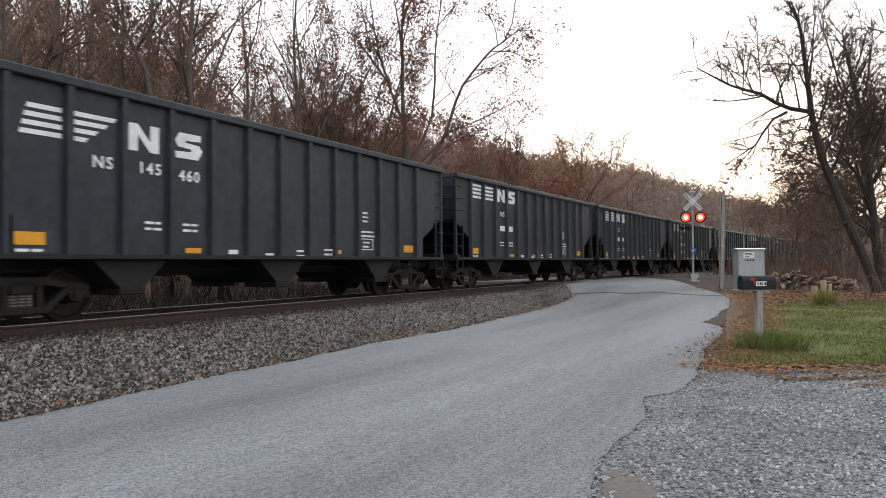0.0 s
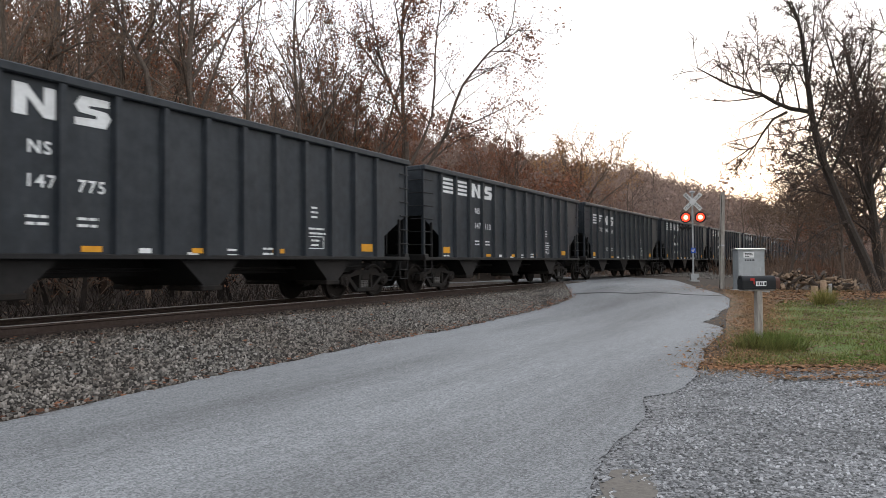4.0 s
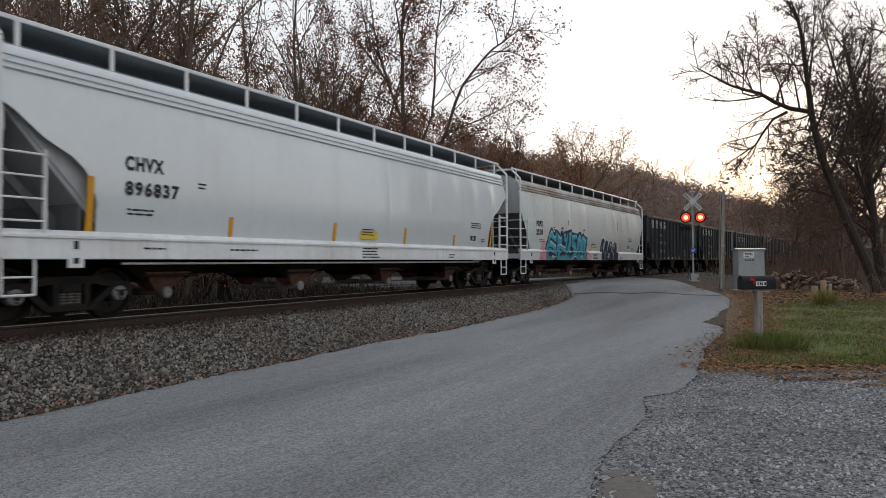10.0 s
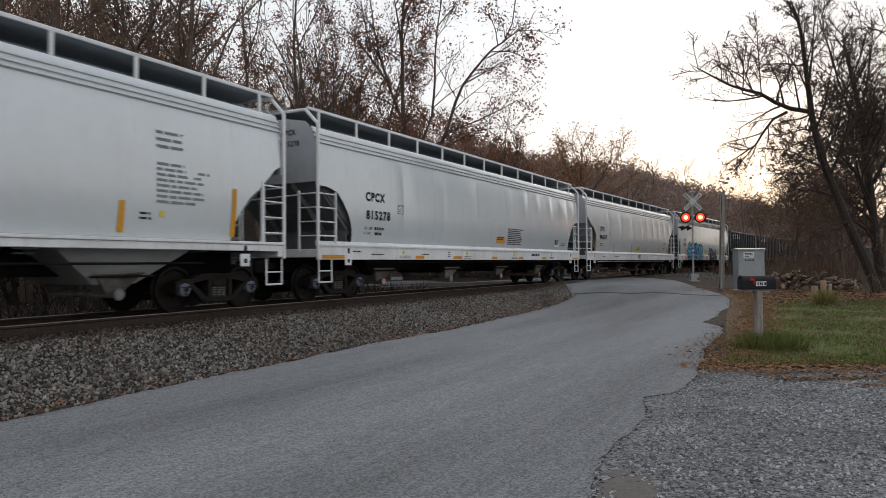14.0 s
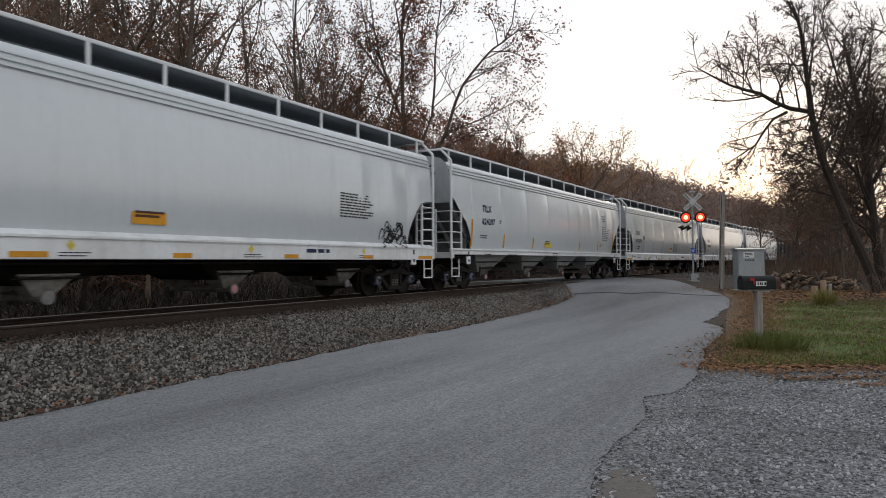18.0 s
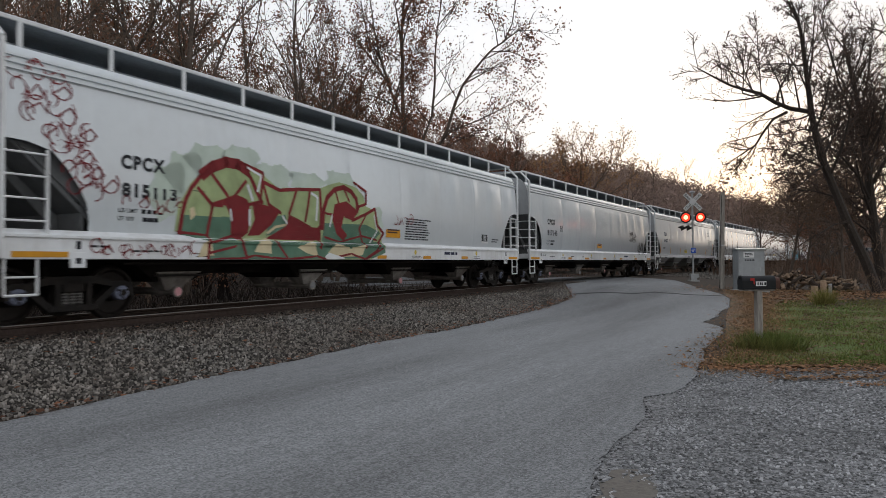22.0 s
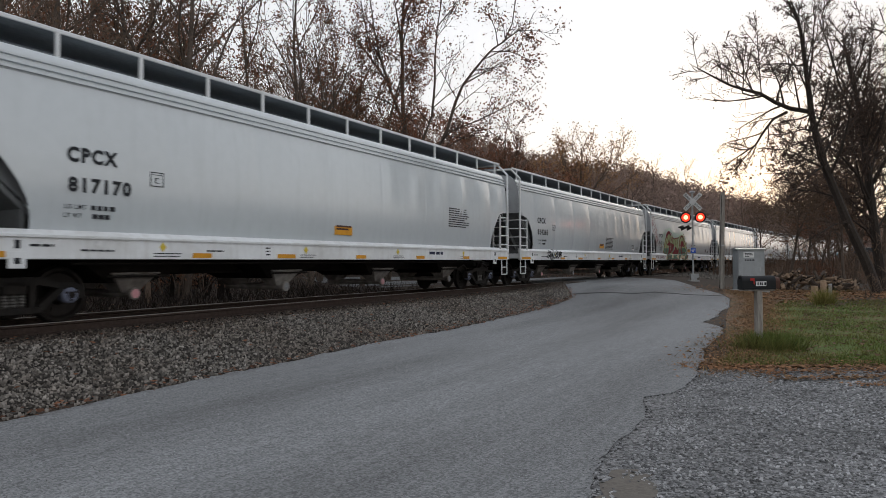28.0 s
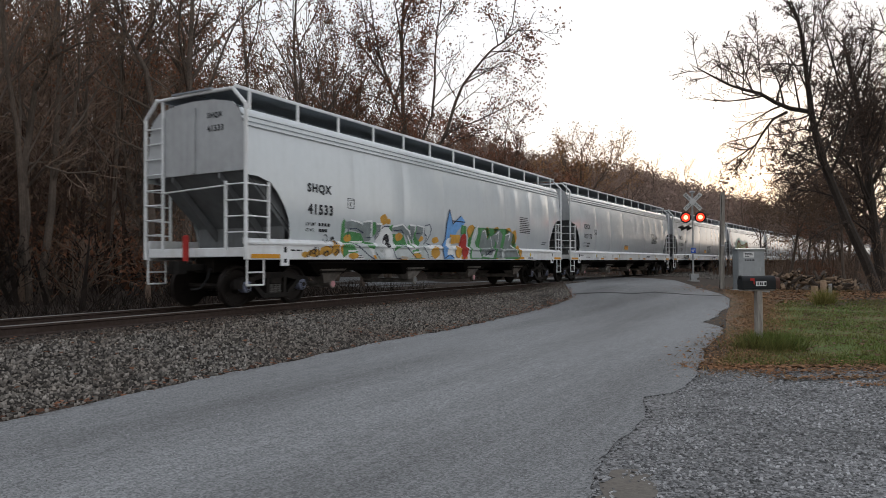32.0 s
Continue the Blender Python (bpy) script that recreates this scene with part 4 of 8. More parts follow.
            part("stirrup_step", Shape().pipe([(e - w * 0.02, k * 1.58, 1.06), (e - w * 0.02, k * 1.58, 0.50), (e - w * 0.50, k * 1.58, 0.50), (e - w * 0.50, k * 1.58, 1.06)], 0.022).tube((e - w * 0.02, k * 1.58, 0.77), (e - w * 0.50, k * 1.58, 0.77), 0.018), sill, car)
            part("end_ladder_rail", Shape().box(e + w * 0.05, e + w * 0.0, k * 0.98, k * 1.03, 1.25, 4.70 if k > 0 else 2.72), sill, car)
            zs = (1.62, 1.96, 2.30, 2.64) + ((3.0, 3.35, 3.7, 4.05) if k > 0 else ())
            rungs(car, "end_rung", sill, [((e + w * 0.05, k * 1.58, z), (e + w * 0.05, k * 1.0, z)) for z in zs])
        rungs(car, "handrail", sill, [((e + w * 0.05, 0.98, 2.56), (e + w * 0.05, -0.98, 2.62))], 0.018)
        part("crossover_platform", Shape().box(e + w * 0.10, e - w * 0.50, -0.62, 0.62, 4.72, 4.76), "galv", car)
        coupler(car, w * (half - 0.86), w)
        truck(car, w * (half - 2.0), caps)
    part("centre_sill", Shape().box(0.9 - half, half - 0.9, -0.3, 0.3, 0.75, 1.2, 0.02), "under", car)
    for k in (-1, 1):
        lo, hi = (1.22, 1.36) if slim else (1.04, 1.40)
        s = part("side_sill", Shape().box(cx[0] - half, half - cx[0], k * 1.50, k * 1.605, lo, hi, 0.01), sill, car, "white side sill")
        if slim:
            part("sill_flange", Shape().box(cx[0] - half, half - cx[0], k * 1.50, k * 1.635, hi, hi + 0.06, 0.01), sill, s)
        else:
            part("sill_flange", Shape().prism([(k * 1.48, 1.375), (k * 1.635, 1.375), (k * 1.635, 1.415), (k * 1.512, 1.50), (k * 1.48, 1.50)], "x", cx[0] - half, half - cx[0]), "sill", s, "bright white sill flange")
        part("train_line", Shape().tube((2.7 - half, k * 1.42, 0.97), (half - 2.7, k * 1.42, 0.97), 0.022), sill if cut == "slant" else "under", s)
        for w in (-1, 1):
            x = w * (half - 1.77)
            g = Shape().box(x - 0.13, x + 0.13, k * 1.608, k * 1.57, 0.90, 1.16, 0.01)
            part("jacking_pad", g, sill, s)
            part("pad_slot", Shape().box(x - 0.045, x + 0.045, k * 1.614, k * 1.6, 0.97, 1.06).box(x - 0.04, x + 0.04, k * 1.614, k * 1.6, 1.20, 1.33, 0.01), "letter_black", s)
        # walkway with its brackets
        wk = part("walkway", Shape().box(0.66 - half, half - 0.66, k * 0.05, k * 1.24, 4.70, 4.74), "galv", car, "dark steel-grating roof walkway")
        part("walkway_edge", Shape().box(0.60 - half, half - 0.60, k * 1.24, k * 1.285, 4.69, 4.76, 0.008), sill, wk, "pale walkway edge")
        n = int((L - 2.0) / 1.53)
        for i in range(n + 1):
            u = 1.02 + (L - 2.04) * i / n
            part("walkway_bracket", shared("bracket%d" % k, lambda: Shape().box(-0.035, 0.035, k * 1.25, k * 1.29, 4.26, 4.70).mesh("walkway_bracket")), None, wk).location.x = u - half
        shared("bracket%d" % k, None).materials or shared("bracket%d" % k, None).materials.append(M["sill"])
    for i in range(5):
        u = L * (0.16 + 0.17 * i)
        part("roof_hatch", Shape().lathe((u - half, 0, 0), [(4.46, 0.32), (4.56, 0.32), (4.60, 0.26), (4.61, 0.0)], "z", 14), roof, car, "round loading hatch", True)
    # sloped bays and their outlets
    for i in range(4):
        u = L * (0.205 + 0.1966 * i)
        x = u - half
        g = Shape()
        a, b = (1.9, 0.42)
        zt, zb = (1.42, 0.62) if not slim else (1.6, 0.6)
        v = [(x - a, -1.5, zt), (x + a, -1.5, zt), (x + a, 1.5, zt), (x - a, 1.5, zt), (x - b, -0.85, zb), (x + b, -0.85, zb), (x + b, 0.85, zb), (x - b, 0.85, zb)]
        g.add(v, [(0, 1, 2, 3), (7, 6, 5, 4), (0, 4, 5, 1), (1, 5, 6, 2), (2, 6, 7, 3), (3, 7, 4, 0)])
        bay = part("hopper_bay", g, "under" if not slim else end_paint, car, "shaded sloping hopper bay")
        o = Shape()
        for k in (-1, 1):
            o.add([(x - 0.46, k * 1.02, 0.78), (x + 0.46, k * 1.02, 0.78), (x + 0.46, k * 0.36, 0.78), (x - 0.46, k * 0.36, 0.78), (x - 0.16, k * 0.84, 0.44), (x + 0.16, k * 0.84, 0.44), (x + 0.16, k * 0.56, 0.44), (x - 0.16, k * 0.56, 0.44)],
                  [(0, 1, 2, 3), (7, 6, 5, 4), (0, 4, 5, 1), (1, 5, 6, 2), (2, 6, 7, 3), (3, 7, 4, 0)])
            o.box(x - 0.5, x + 0.5, k * 0.32, k * 1.05, 0.775, 0.81, 0.01)
        part("outlet", o, "hopper_rust" if caps == "cap_white" else "hopper", bay, "rusty funnel outlet" if caps == "cap_white" else "dusty pale funnel outlet")
        spout = part("outlet_cap", Shape().tube((x, -0.95, 0.42), (x, 0.95, 0.42), 0.075, n=12).lathe((x, -0.95, 0.42), [(-0.05, 0.09), (-0.04, 0.115), (0.0, 0.115)], "y", 14), "hopper", bay)
        part("cap_disc", Shape().lathe((x, -1.004, 0.42), [(-0.004, 0.05), (0.0, 0.085)], "y", 12), ("pink", "cap_white")[i % 2] if caps == "cap_blue" else "cap_white", spout)
        part("gate_bar", Shape().tube((x - 0.62, -1.07, 0.74), (x + 0.66, -1.07, 0.74), 0.022), "truck", bay)
    return car


def car_text(car, L, rows, mat="letter_black"):
    for u, z, text, h, w in rows:
        t = part("car_number", letters(text, h, w, 0.045), mat, car, "black stencilled reporting mark")
        place(t, u - L / 2, -side_y(z + h / 2) - 0.010, z)


def hopper_marks(car, L, extras=True, spread=False):
    """Reflectors, small stencils, test box and stickers on the near side."""
    half = L / 2
    ys = -1.612
    for u, w in ((0.74, 0.86), (4.96, 0.46), (7.25, 0.58), (10.13, 0.43), (13.1 if spread else 12.53, 0.46), (16.1 if spread else 15.01, 0.45), (L - 1.5, 0.80)):
        if u + w < L - 0.6:
            part("reflector", Shape().box(u - half, u + w - half, ys, ys + 0.006, 1.07, 1.16), "orange", car, "amber reflective strip")
    for u in (4.3, 8.19, 12.09, 16.12):
        bars(car, u - 0.2, 1.155, 2, 0.6, 0.05, 0.016, "letter_black", ys, half)
        part("jack_mark", Shape().prism([(u - half, 1.17), (u + 0.07 - half, 1.26), (u - half, 1.35), (u - 0.07 - half, 1.26)], "y", ys, ys + 0.006), "yellow", car)
    for z, words in ((1.92, ((2.95, 0.08), (3.06, 0.08), (3.17, 0.08), (3.28, 0.1))), (1.78, ((2.98, 0.08), (3.09, 0.08), (3.2, 0.08)))):
        for u, w in words:
            bars(car, u, z, 1, w * 1.2, 0.1, 0.075, "letter_black", None, half)
    for z, text, w in ((1.845, "LD LMT", 0.36), (1.705, "LT WT", 0.30)):
        place(part("stencil", letters(text, 0.075, w, 0.02), "letter_black", car), 2.5 - half, -side_y(z) - 0.010, z)
    g = Shape()
    y = -wall_y(2.47) - 0.006
    for a in ((4.04, 4.32, 2.585, 2.60), (4.04, 4.32, 2.34, 2.355), (4.04, 4.055, 2.34, 2.60), (4.305, 4.32, 2.34, 2.60), (4.14, 4.22, 2.40, 2.415), (4.14, 4.155, 2.40, 2.49), (4.14, 4.22, 2.48, 2.495), (4.08, 4.28, 2.545, 2.555)):
        g.box(a[0] - half, a[1] - half, y, y + 0.006, a[2], a[3])
    part("test_box", g, "letter_black", car, "small outlined stencil box")
    bars(car, 1.95, 1.27, 1, 0.45, 0.1, 0.035, "letter_black", ys, half)
    bars(car, 2.75, 1.20, 1, 0.75, 0.1, 0.03, "letter_black", ys, half)
    part("white_card", Shape().box(2.98 - half, 3.18 - half, ys, ys + 0.006, 1.24, 1.34), "letter_white", car)
    bars(car, 13.85, 1.29, 1, 0.95, 0.1, 0.085, "navy", ys, half)
    bars(car, 5.3, 1.22, 1, 0.5, 0.1, 0.03, "letter_black", ys, half)
    bars(car, 6.9, 1.30, 3, 0.16, 0.07, 0.03, "letter_black", ys, half)
    if extras:
        u0 = 9.31 if spread else 10.62
        plate(car, "sticker", u0, u0 + 0.71, 1.66, 1.93, "orange", half, "orange rectangular sticker")
        for i, (w, h) in enumerate(((0.6, 0.022), (0.5, 0.022), (0.56, 0.06))):
            plate(car, "sticker_bar", u0 + 0.06, u0 + 0.06 + w, 1.875 - 0.07 * i - h, 1.875 - 0.07 * i + 0.02, "brown_tube", half, "", 0.014)
        bars(car, 15.15 if spread else 11.61, 2.73 if spread else 2.24, 9, 1.45, 0.072, 0.036, "letter_black", None, half)
        if spread:
            return
        plate(car, "data_panel", 16.60, 17.16, 1.63, 1.97, "letter_white", half, "small white-edged data panel")
        plate(car, "panel_bar", 16.65, 17.11, 1.70, 1.94, "letter_black", half, "", 0.012)
        plate(car, "panel_bar", 16.80, 16.85, 1.72, 1.92, "letter_white", half, "", 0.015)
        plate(car, "panel_bar", 16.95, 16.99, 1.72, 1.92, "letter_white", half, "", 0.015)
    else:
        bars(car, 15.08, 2.74, 9, 1.12, 0.074, 0.034, "letter_black", None, half)
    bars(car, 17.53, 1.80, 2, 0.55, 0.08, 0.035, "letter_black", None, half)


LC, LD, LB, LA = 20.428, 20.625, 19.459, 19.712
train = {}
first_coal = coal_hopper()
COAL_NUMBERS = {0: "147 775", 1: "147 113", 2: "145 460"}
for i in range(12):
    c = first_coal if i == 11 else copy_thing(first_coal, Matrix.Identity(4))
    train["N%d" % i] = c
for i in range(12):
    tagged(train["N%d" % i], "black steel open-top coal hopper car with white emblem stripes" if i != 2 else "black steel coal hopper car with white slanted emblem stripes")
    coal_marks(train["N%d" % i], COAL_NUMBERS.get(i), i == 2)

first = covered_hopper(LC, "round", "grey", "grey", "sill", "grey_end", "cap_blue")
for k in "CEFGHI":
    train[k] = first if k == "I" else copy_thing(first, Matrix.Identity(4))
MARKS = {"C": ("CPCX", "815278"), "E": ("CPCX", "817145"), "F": ("CPCX", "815113"), "G": ("CPCX", "814265"), "H": ("CPCX", "817170"), "I": ("SHQX", "41533")}
LABELS = {"C": "clean pale grey covered hopper car with black lettering", "E": "pale grey covered hopper car with a small black tag",
          "F": "pale grey covered hopper car with green and maroon graffiti", "G": "pale grey covered hopper car with dark scrawl on its sill",
          "H": "clean pale grey covered hopper car with an orange sticker", "I": "last pale grey covered hopper car with green and blue graffiti"}
for k, (a, b) in MARKS.items():
    tagged(train[k], LABELS[k])
    d = -0.16 if k == "G" else 0.0
    car_text(train[k], LC, [(2.52 + d, 2.59, a, 0.25, 0.88), (2.54 + d, 2.11, b, 0.25, 1.12 if len(b) > 5 else 0.92)])
    hopper_marks(train[k], LC, k != "I", k in "EH")
for o in train["F"].children:
    # this car's paint is whiter
    if o.name.startswith(("side_sheet", "roof")) and not o.name.startswith("roof_hatch"):
        o.data = o.data.copy()
        o.data.materials[0] = M["white"]
train["A"] = tagged(covered_hopper(LA, "straight", "cream", "rust_roof", "white", "grey_end", "cap_white"), "weathered white covered hopper car with teal graffiti and rusty roof")
train["B"] = tagged(covered_hopper(LB, "slant", "white", "white", "sill", "grey_end", "cap_white"), "white covered hopper car with amber side stripes")
train["D"] = tagged(covered_hopper(LD, "steep", "white", "grey", "sill", "grey_end", "cap_blue", True), "white covered hopper car with a slim sill and deep bays")
car_text(train["A"], LA, [(2.30, 2.46, "PSPX", 0.24, 0.72), (2.28, 2.10, "2530", 0.25, 0.72)])
car_text(train["B"], LB, [(2.64, 2.57, "CHVX", 0.26, 0.78), (2.64, 2.14, "896837", 0.26, 1.12)])
car_text(train["D"], LD, [(2.82, 2.74, "TILX", 0.25, 0.72), (2.80, 2.29, "624207", 0.25, 1.02)], "navy")
for k, L in (("A", LA), ("B", LB), ("D", LD)):
    half = L / 2
    for u, h in (((1.96, 0.9), (5.0, 0.4), (8.36, 0.45), (11.6, 0.45), (14.6, 0.36), (17.42, 0.85)) if k == "B" else ((3.85, 0.36), (6.41, 0.36), (9.32, 0.36), (14.38, 0.36)) if k == "A" else ((2.0, 0.95), (4.6, 0.5), (7.4, 0.45), (13.1, 0.45), (15.95, 0.55), (18.5, 0.98))):
        strip = Shape()
        zz = [1.50 + h * i / 6 for i in range(7)]
        strip.grid([[(u + d - half, -wall_y(z) - 0.008, z) for d in (0, 0.12)] for z in zz])
        part("side_stripe", strip, "orange", train[k], "upright amber reflective stripe")
    p0 = 9.48 if k != "D" else 8.7
    plate(train[k], "sticker", p0, p0 + (0.68 if k == "A" else 0.79), 1.58, 1.87, "spray_cream" if k == "A" else "yellow", half, "cream placard" if k == "A" else "yellow placard")
    for i in range(4):
        plate(train[k], "sticker_bar", p0 + 0.06, p0 + 0.60 - 0.05 * (i % 2), 1.825 - 0.07 * i, 1.85 - 0.07 * i, "letter_black", half, "", 0.014)
    for u, z, n, w in ((2.7, 1.92, 2, 0.6), (4.2, 2.5, 2, 0.2), (3.0, 1.25, 1, 0.5), (9.5, 1.35, 4, 0.8), (14.2, 1.22, 2, 0.4), (5.0, 1.25, 1, 0.9), (15.85, 2.32, 3, 0.9), (16.7, 1.78, 2, 0.36)):
        if k == "D" and z > 1.5 and u > 15:
            continue
        bars(train[k], u, z, n, w, 0.075, 0.032, "letter_black", -1.612 if z < 1.4 else None, half)
    if k == "D":
        bars(train[k], 16.7, 3.38, 3, 0.75, 0.13, 0.055, "spray_grey", None, half)
        bars(train[k], 16.7, 2.80, 8, 1.2, 0.098, 0.05, "spray_grey", None, half)
        bars(train[k], 16.37, 1.88, 2, 0.25, 0.09, 0.04, "letter_black", None, half)
        plate(train[k], "yellow_dot", 16.78, 16.88, 1.81, 1.92, "yellow", half)
        continue
    plate(train[k], "data_panel", 15.78, 16.30, 1.64, 1.90, "letter_white", half, "small white data panel")
    plate(train[k], "panel_bar", 15.84, 16.24, 1.70, 1.87, "letter_black", half, "", 0.012)
    plate(train[k], "panel_bar", 16.0, 16.05, 1.72, 1.85, "letter_white", half, "", 0.015)

# rear faces: the same marks; on the last car a hanging red marker
for k, (a, b) in {**MARKS, "D": ("TILX", "624207"), "B": ("CHVX", "896837"), "A": ("PSPX", "2530")}.items():
    rear = -{"A": LA, "B": LB, "D": LD}.get(k, LC) / 2 + (0.72 if k == "A" else 0.63)
    for z, text, w in ((4.10, a, 0.46), (3.82, b, 0.58 if len(b) > 5 else 0.50)):
        t = part("end_number", letters(text, 0.14, w, 0.03), "letter_black", train[k])
        t.matrix_basis = pose(rear - 0.012, -0.42, z, 0, 0, -90)
rear = -LC / 2 + 0.63
part("marker_light", Shape().box(rear - 0.32, rear - 0.2, -0.10, 0.02, 0.98, 1.58, 0.03), "red_paint", train["I"], "red end-of-train marker box")


# ---- sprayed paint on the cars' near sides ----
class Spray:
    """Flat paint on a car side, laid in level bands so that it follows body and sill; one part for each colour."""

    def __init__(self, car, L):
        self.car, self.half, self.cols, self.lift = car, L / 2, {}, 0.006

    def band(self, z0, z1, x0, x1, x2, x3, mat):
        g = self.cols.setdefault(mat, Shape())
        y = -wall_y((z0 + z1) / 2) - self.lift
        h = self.half
        g.add([(x0 - h, y, z0), (x1 - h, y, z0), (x3 - h, y, z1), (x2 - h, y, z1)], [(0, 1, 2, 3)])

    def fill(self, pts, mat):
        zs = [p[1] for p in pts]
        lo, hi = max(1.045, min(zs)), max(zs)
        cuts = sorted({lo, hi} | {c for c in (1.372, 1.415, 1.50) if lo < c < hi} | {round(z, 3) for z in np.arange(math.ceil(lo / 0.04) * 0.04, hi, 0.04)})

        def cross(z):
            out = []
            for (a, b), (c, d) in zip(pts, pts[1:] + pts[:1]):
                if (b <= z) != (d <= z):
                    out.append(a + (c - a) * (z - b) / (d - b))
            return sorted(out)
        for z0, z1 in zip(cuts, cuts[1:]):
            a, b = cross(z0 + 0.001), cross(z1 - 0.001)
            if len(a) != len(b):
                a = b = cross((z0 + z1) / 2)
            for i in range(0, len(a) - 1, 2):
                self.band(z0, z1, a[i], a[i + 1], b[i], b[i + 1], mat)

    def blob(self, u, z, a, b, mat, n=18, wob=0.0):
        self.fill([(u + a * math.cos(t) * (1 + wob * math.sin(5 * t + u)), z + b * math.sin(t) * (1 + wob * math.cos(4 * t + z))) for t in [6.2832 * i / n for i in range(n)]], mat)

    def stroke(self, pts, w, mat):
        for (a, b), (c, d) in zip(pts, pts[1:]):
            n = max(1, int(abs(d - b) / 0.3))
            L = math.hypot(c - a, d - b) or 1e-6
            px, pz = -(d - b) / L * w / 2, (c - a) / L * w / 2
            ex, ez = (c - a) / L * w * 0.3, (d - b) / L * w * 0.3
            self.fill([(a - ex + px, b - ez + pz), (c + ex + px, d + ez + pz), (c + ex - px, d + ez - pz), (a - ex - px, b - ez - pz)], mat)

    def arc(self, u, z, a, b, t0, t1, w, mat, n=14):
        self.stroke([(u + a * math.cos(t), z + b * math.sin(t)) for t in [radians(t0 + (t1 - t0) * i / n) for i in range(n + 1)]], w, mat)

    def layer(self):
        self.lift += 0.0025

    def done(self, label):
        for mat, g in self.cols.items():
            tagged(part("sprayed_paint", g.mesh("sprayed_paint", fix=False), mat, self.car, label), kind="stuff")


def scrawl(sp, u0, u1, z0, z1, n, size, w, mat, seed):
    """Loose looping tag lines."""
    r = random.Random(seed)
    for i in range(n):
        u = u0 + (u1 - u0) * (i + 0.5) / n + r.uniform(-0.1, 0.1)
        z = r.uniform(z0, z1)
        a0 = r.uniform(0, 360)
        sp.arc(u, z, size * r.uniform(0.5, 1.0), size * r.uniform(0.6, 1.2), a0, a0 + r.uniform(160, 330), w, mat, 9)
        if i % 2:
            sp.stroke([(u - size, z - size * r.uniform(0.2, 0.9)), (u + size * 0.3, z + size * r.uniform(0.2, 1.0)), (u + size, z - size * 0.3)], w, mat)


def paint_teal(car):
    sp = Spray(car, LA)
    sp.fill([(2.54, 1.05), (2.64, 1.32), (2.91, 1.62), (2.97, 1.86), (3.37, 1.87), (3.3, 1.05)], "pink")
    sp.layer()
    sp.fill([(8.58, 1.85), (8.73, 1.86), (8.73, 1.43), (9.33, 1.25), (9.23, 1.06), (8.76, 1.05), (8.42, 1.05)], "pink")
    sp.layer()
    sp.fill([(3.30, 1.05), (3.33, 1.44), (3.48, 1.84), (3.62, 2.15), (3.79, 2.37), (3.96, 2.48), (4.09, 2.44), (4.22, 2.30), (4.35, 2.27), (4.35, 2.38), (4.63, 2.41), (4.84, 2.31), (5.03, 2.18), (5.05, 2.35), (5.32, 2.38), (5.35, 2.21), (5.42, 2.35), (5.93, 2.41), (6.02, 2.45), (6.46, 2.47), (6.46, 2.34), (7.03, 2.33), (7.21, 2.29), (7.43, 2.39), (7.75, 2.38), (7.83, 2.27), (8.08, 2.38), (8.20, 2.27), (8.63, 2.17), (8.70, 2.14), (8.68, 1.81), (8.53, 1.30), (8.49, 1.05)], "navy")
    sp.layer()
    sp.fill([(3.32, 1.05), (3.36, 1.39), (3.56, 1.75), (3.66, 2.05), (3.83, 2.29), (3.96, 2.38), (4.08, 2.33), (4.21, 2.14), (4.43, 2.11), (4.45, 2.32), (4.60, 2.34), (4.56, 1.82), (4.29, 1.91), (3.92, 2.03), (3.79, 1.93), (3.76, 1.62), (3.52, 1.31), (3.47, 1.05)], "teal")
    sp.fill([(3.83, 1.89), (4.30, 1.82), (4.62, 1.70), (4.59, 1.39), (4.47, 1.28), (4.22, 1.33), (3.79, 1.37), (3.75, 1.50)], "teal")
    sp.fill([(4.63, 2.27), (4.99, 2.11), (5.22, 2.15), (5.30, 1.82), (5.09, 1.69), (5.73, 1.68), (5.82, 1.39), (5.65, 1.24), (5.43, 1.42), (5.12, 1.57), (4.84, 1.25), (4.63, 1.21), (4.74, 1.71)], "teal")
    sp.fill([(5.44, 2.27), (5.71, 2.28), (5.69, 1.96), (5.98, 2.34), (5.96, 1.92), (5.85, 1.30), (5.55, 1.28), (5.81, 1.85), (5.49, 1.93)], "teal")
    sp.fill([(6.09, 2.35), (6.43, 2.37), (6.38, 1.49), (6.05, 1.27), (6.00, 1.48), (6.12, 1.86)], "teal")
    sp.fill([(6.50, 2.26), (7.15, 2.27), (7.19, 2.06), (6.73, 1.99), (7.06, 1.85), (7.24, 1.52), (6.98, 1.28), (6.50, 1.27), (6.86, 1.59), (6.53, 1.76)], "teal")
    sp.fill([(7.22, 1.28), (7.25, 2.06), (7.48, 2.30), (7.76, 2.23), (7.83, 1.94), (7.93, 2.24), (8.17, 2.20), (8.58, 2.09), (8.42, 1.30), (8.11, 1.30), (8.24, 1.79), (7.91, 1.30), (7.69, 1.29), (7.70, 1.88), (7.46, 1.29)], "teal")
    sp.fill([(3.35, 1.22), (8.49, 1.29), (8.46, 1.05), (3.32, 1.05)], "teal_deep")
    sp.layer()
    sp.fill([(4.05, 1.05), (4.22, 1.18), (4.41, 1.20), (4.59, 1.05)], "navy")
    sp.fill([(6.45, 1.05), (6.72, 1.21), (6.98, 1.15), (7.22, 1.05)], "navy")
    sp.stroke([(3.77, 1.61), (4.13, 1.57), (4.53, 1.39)], 0.060, "navy")
    sp.stroke([(4.87, 1.25), (5.10, 1.45), (5.46, 1.36)], 0.100, "navy")
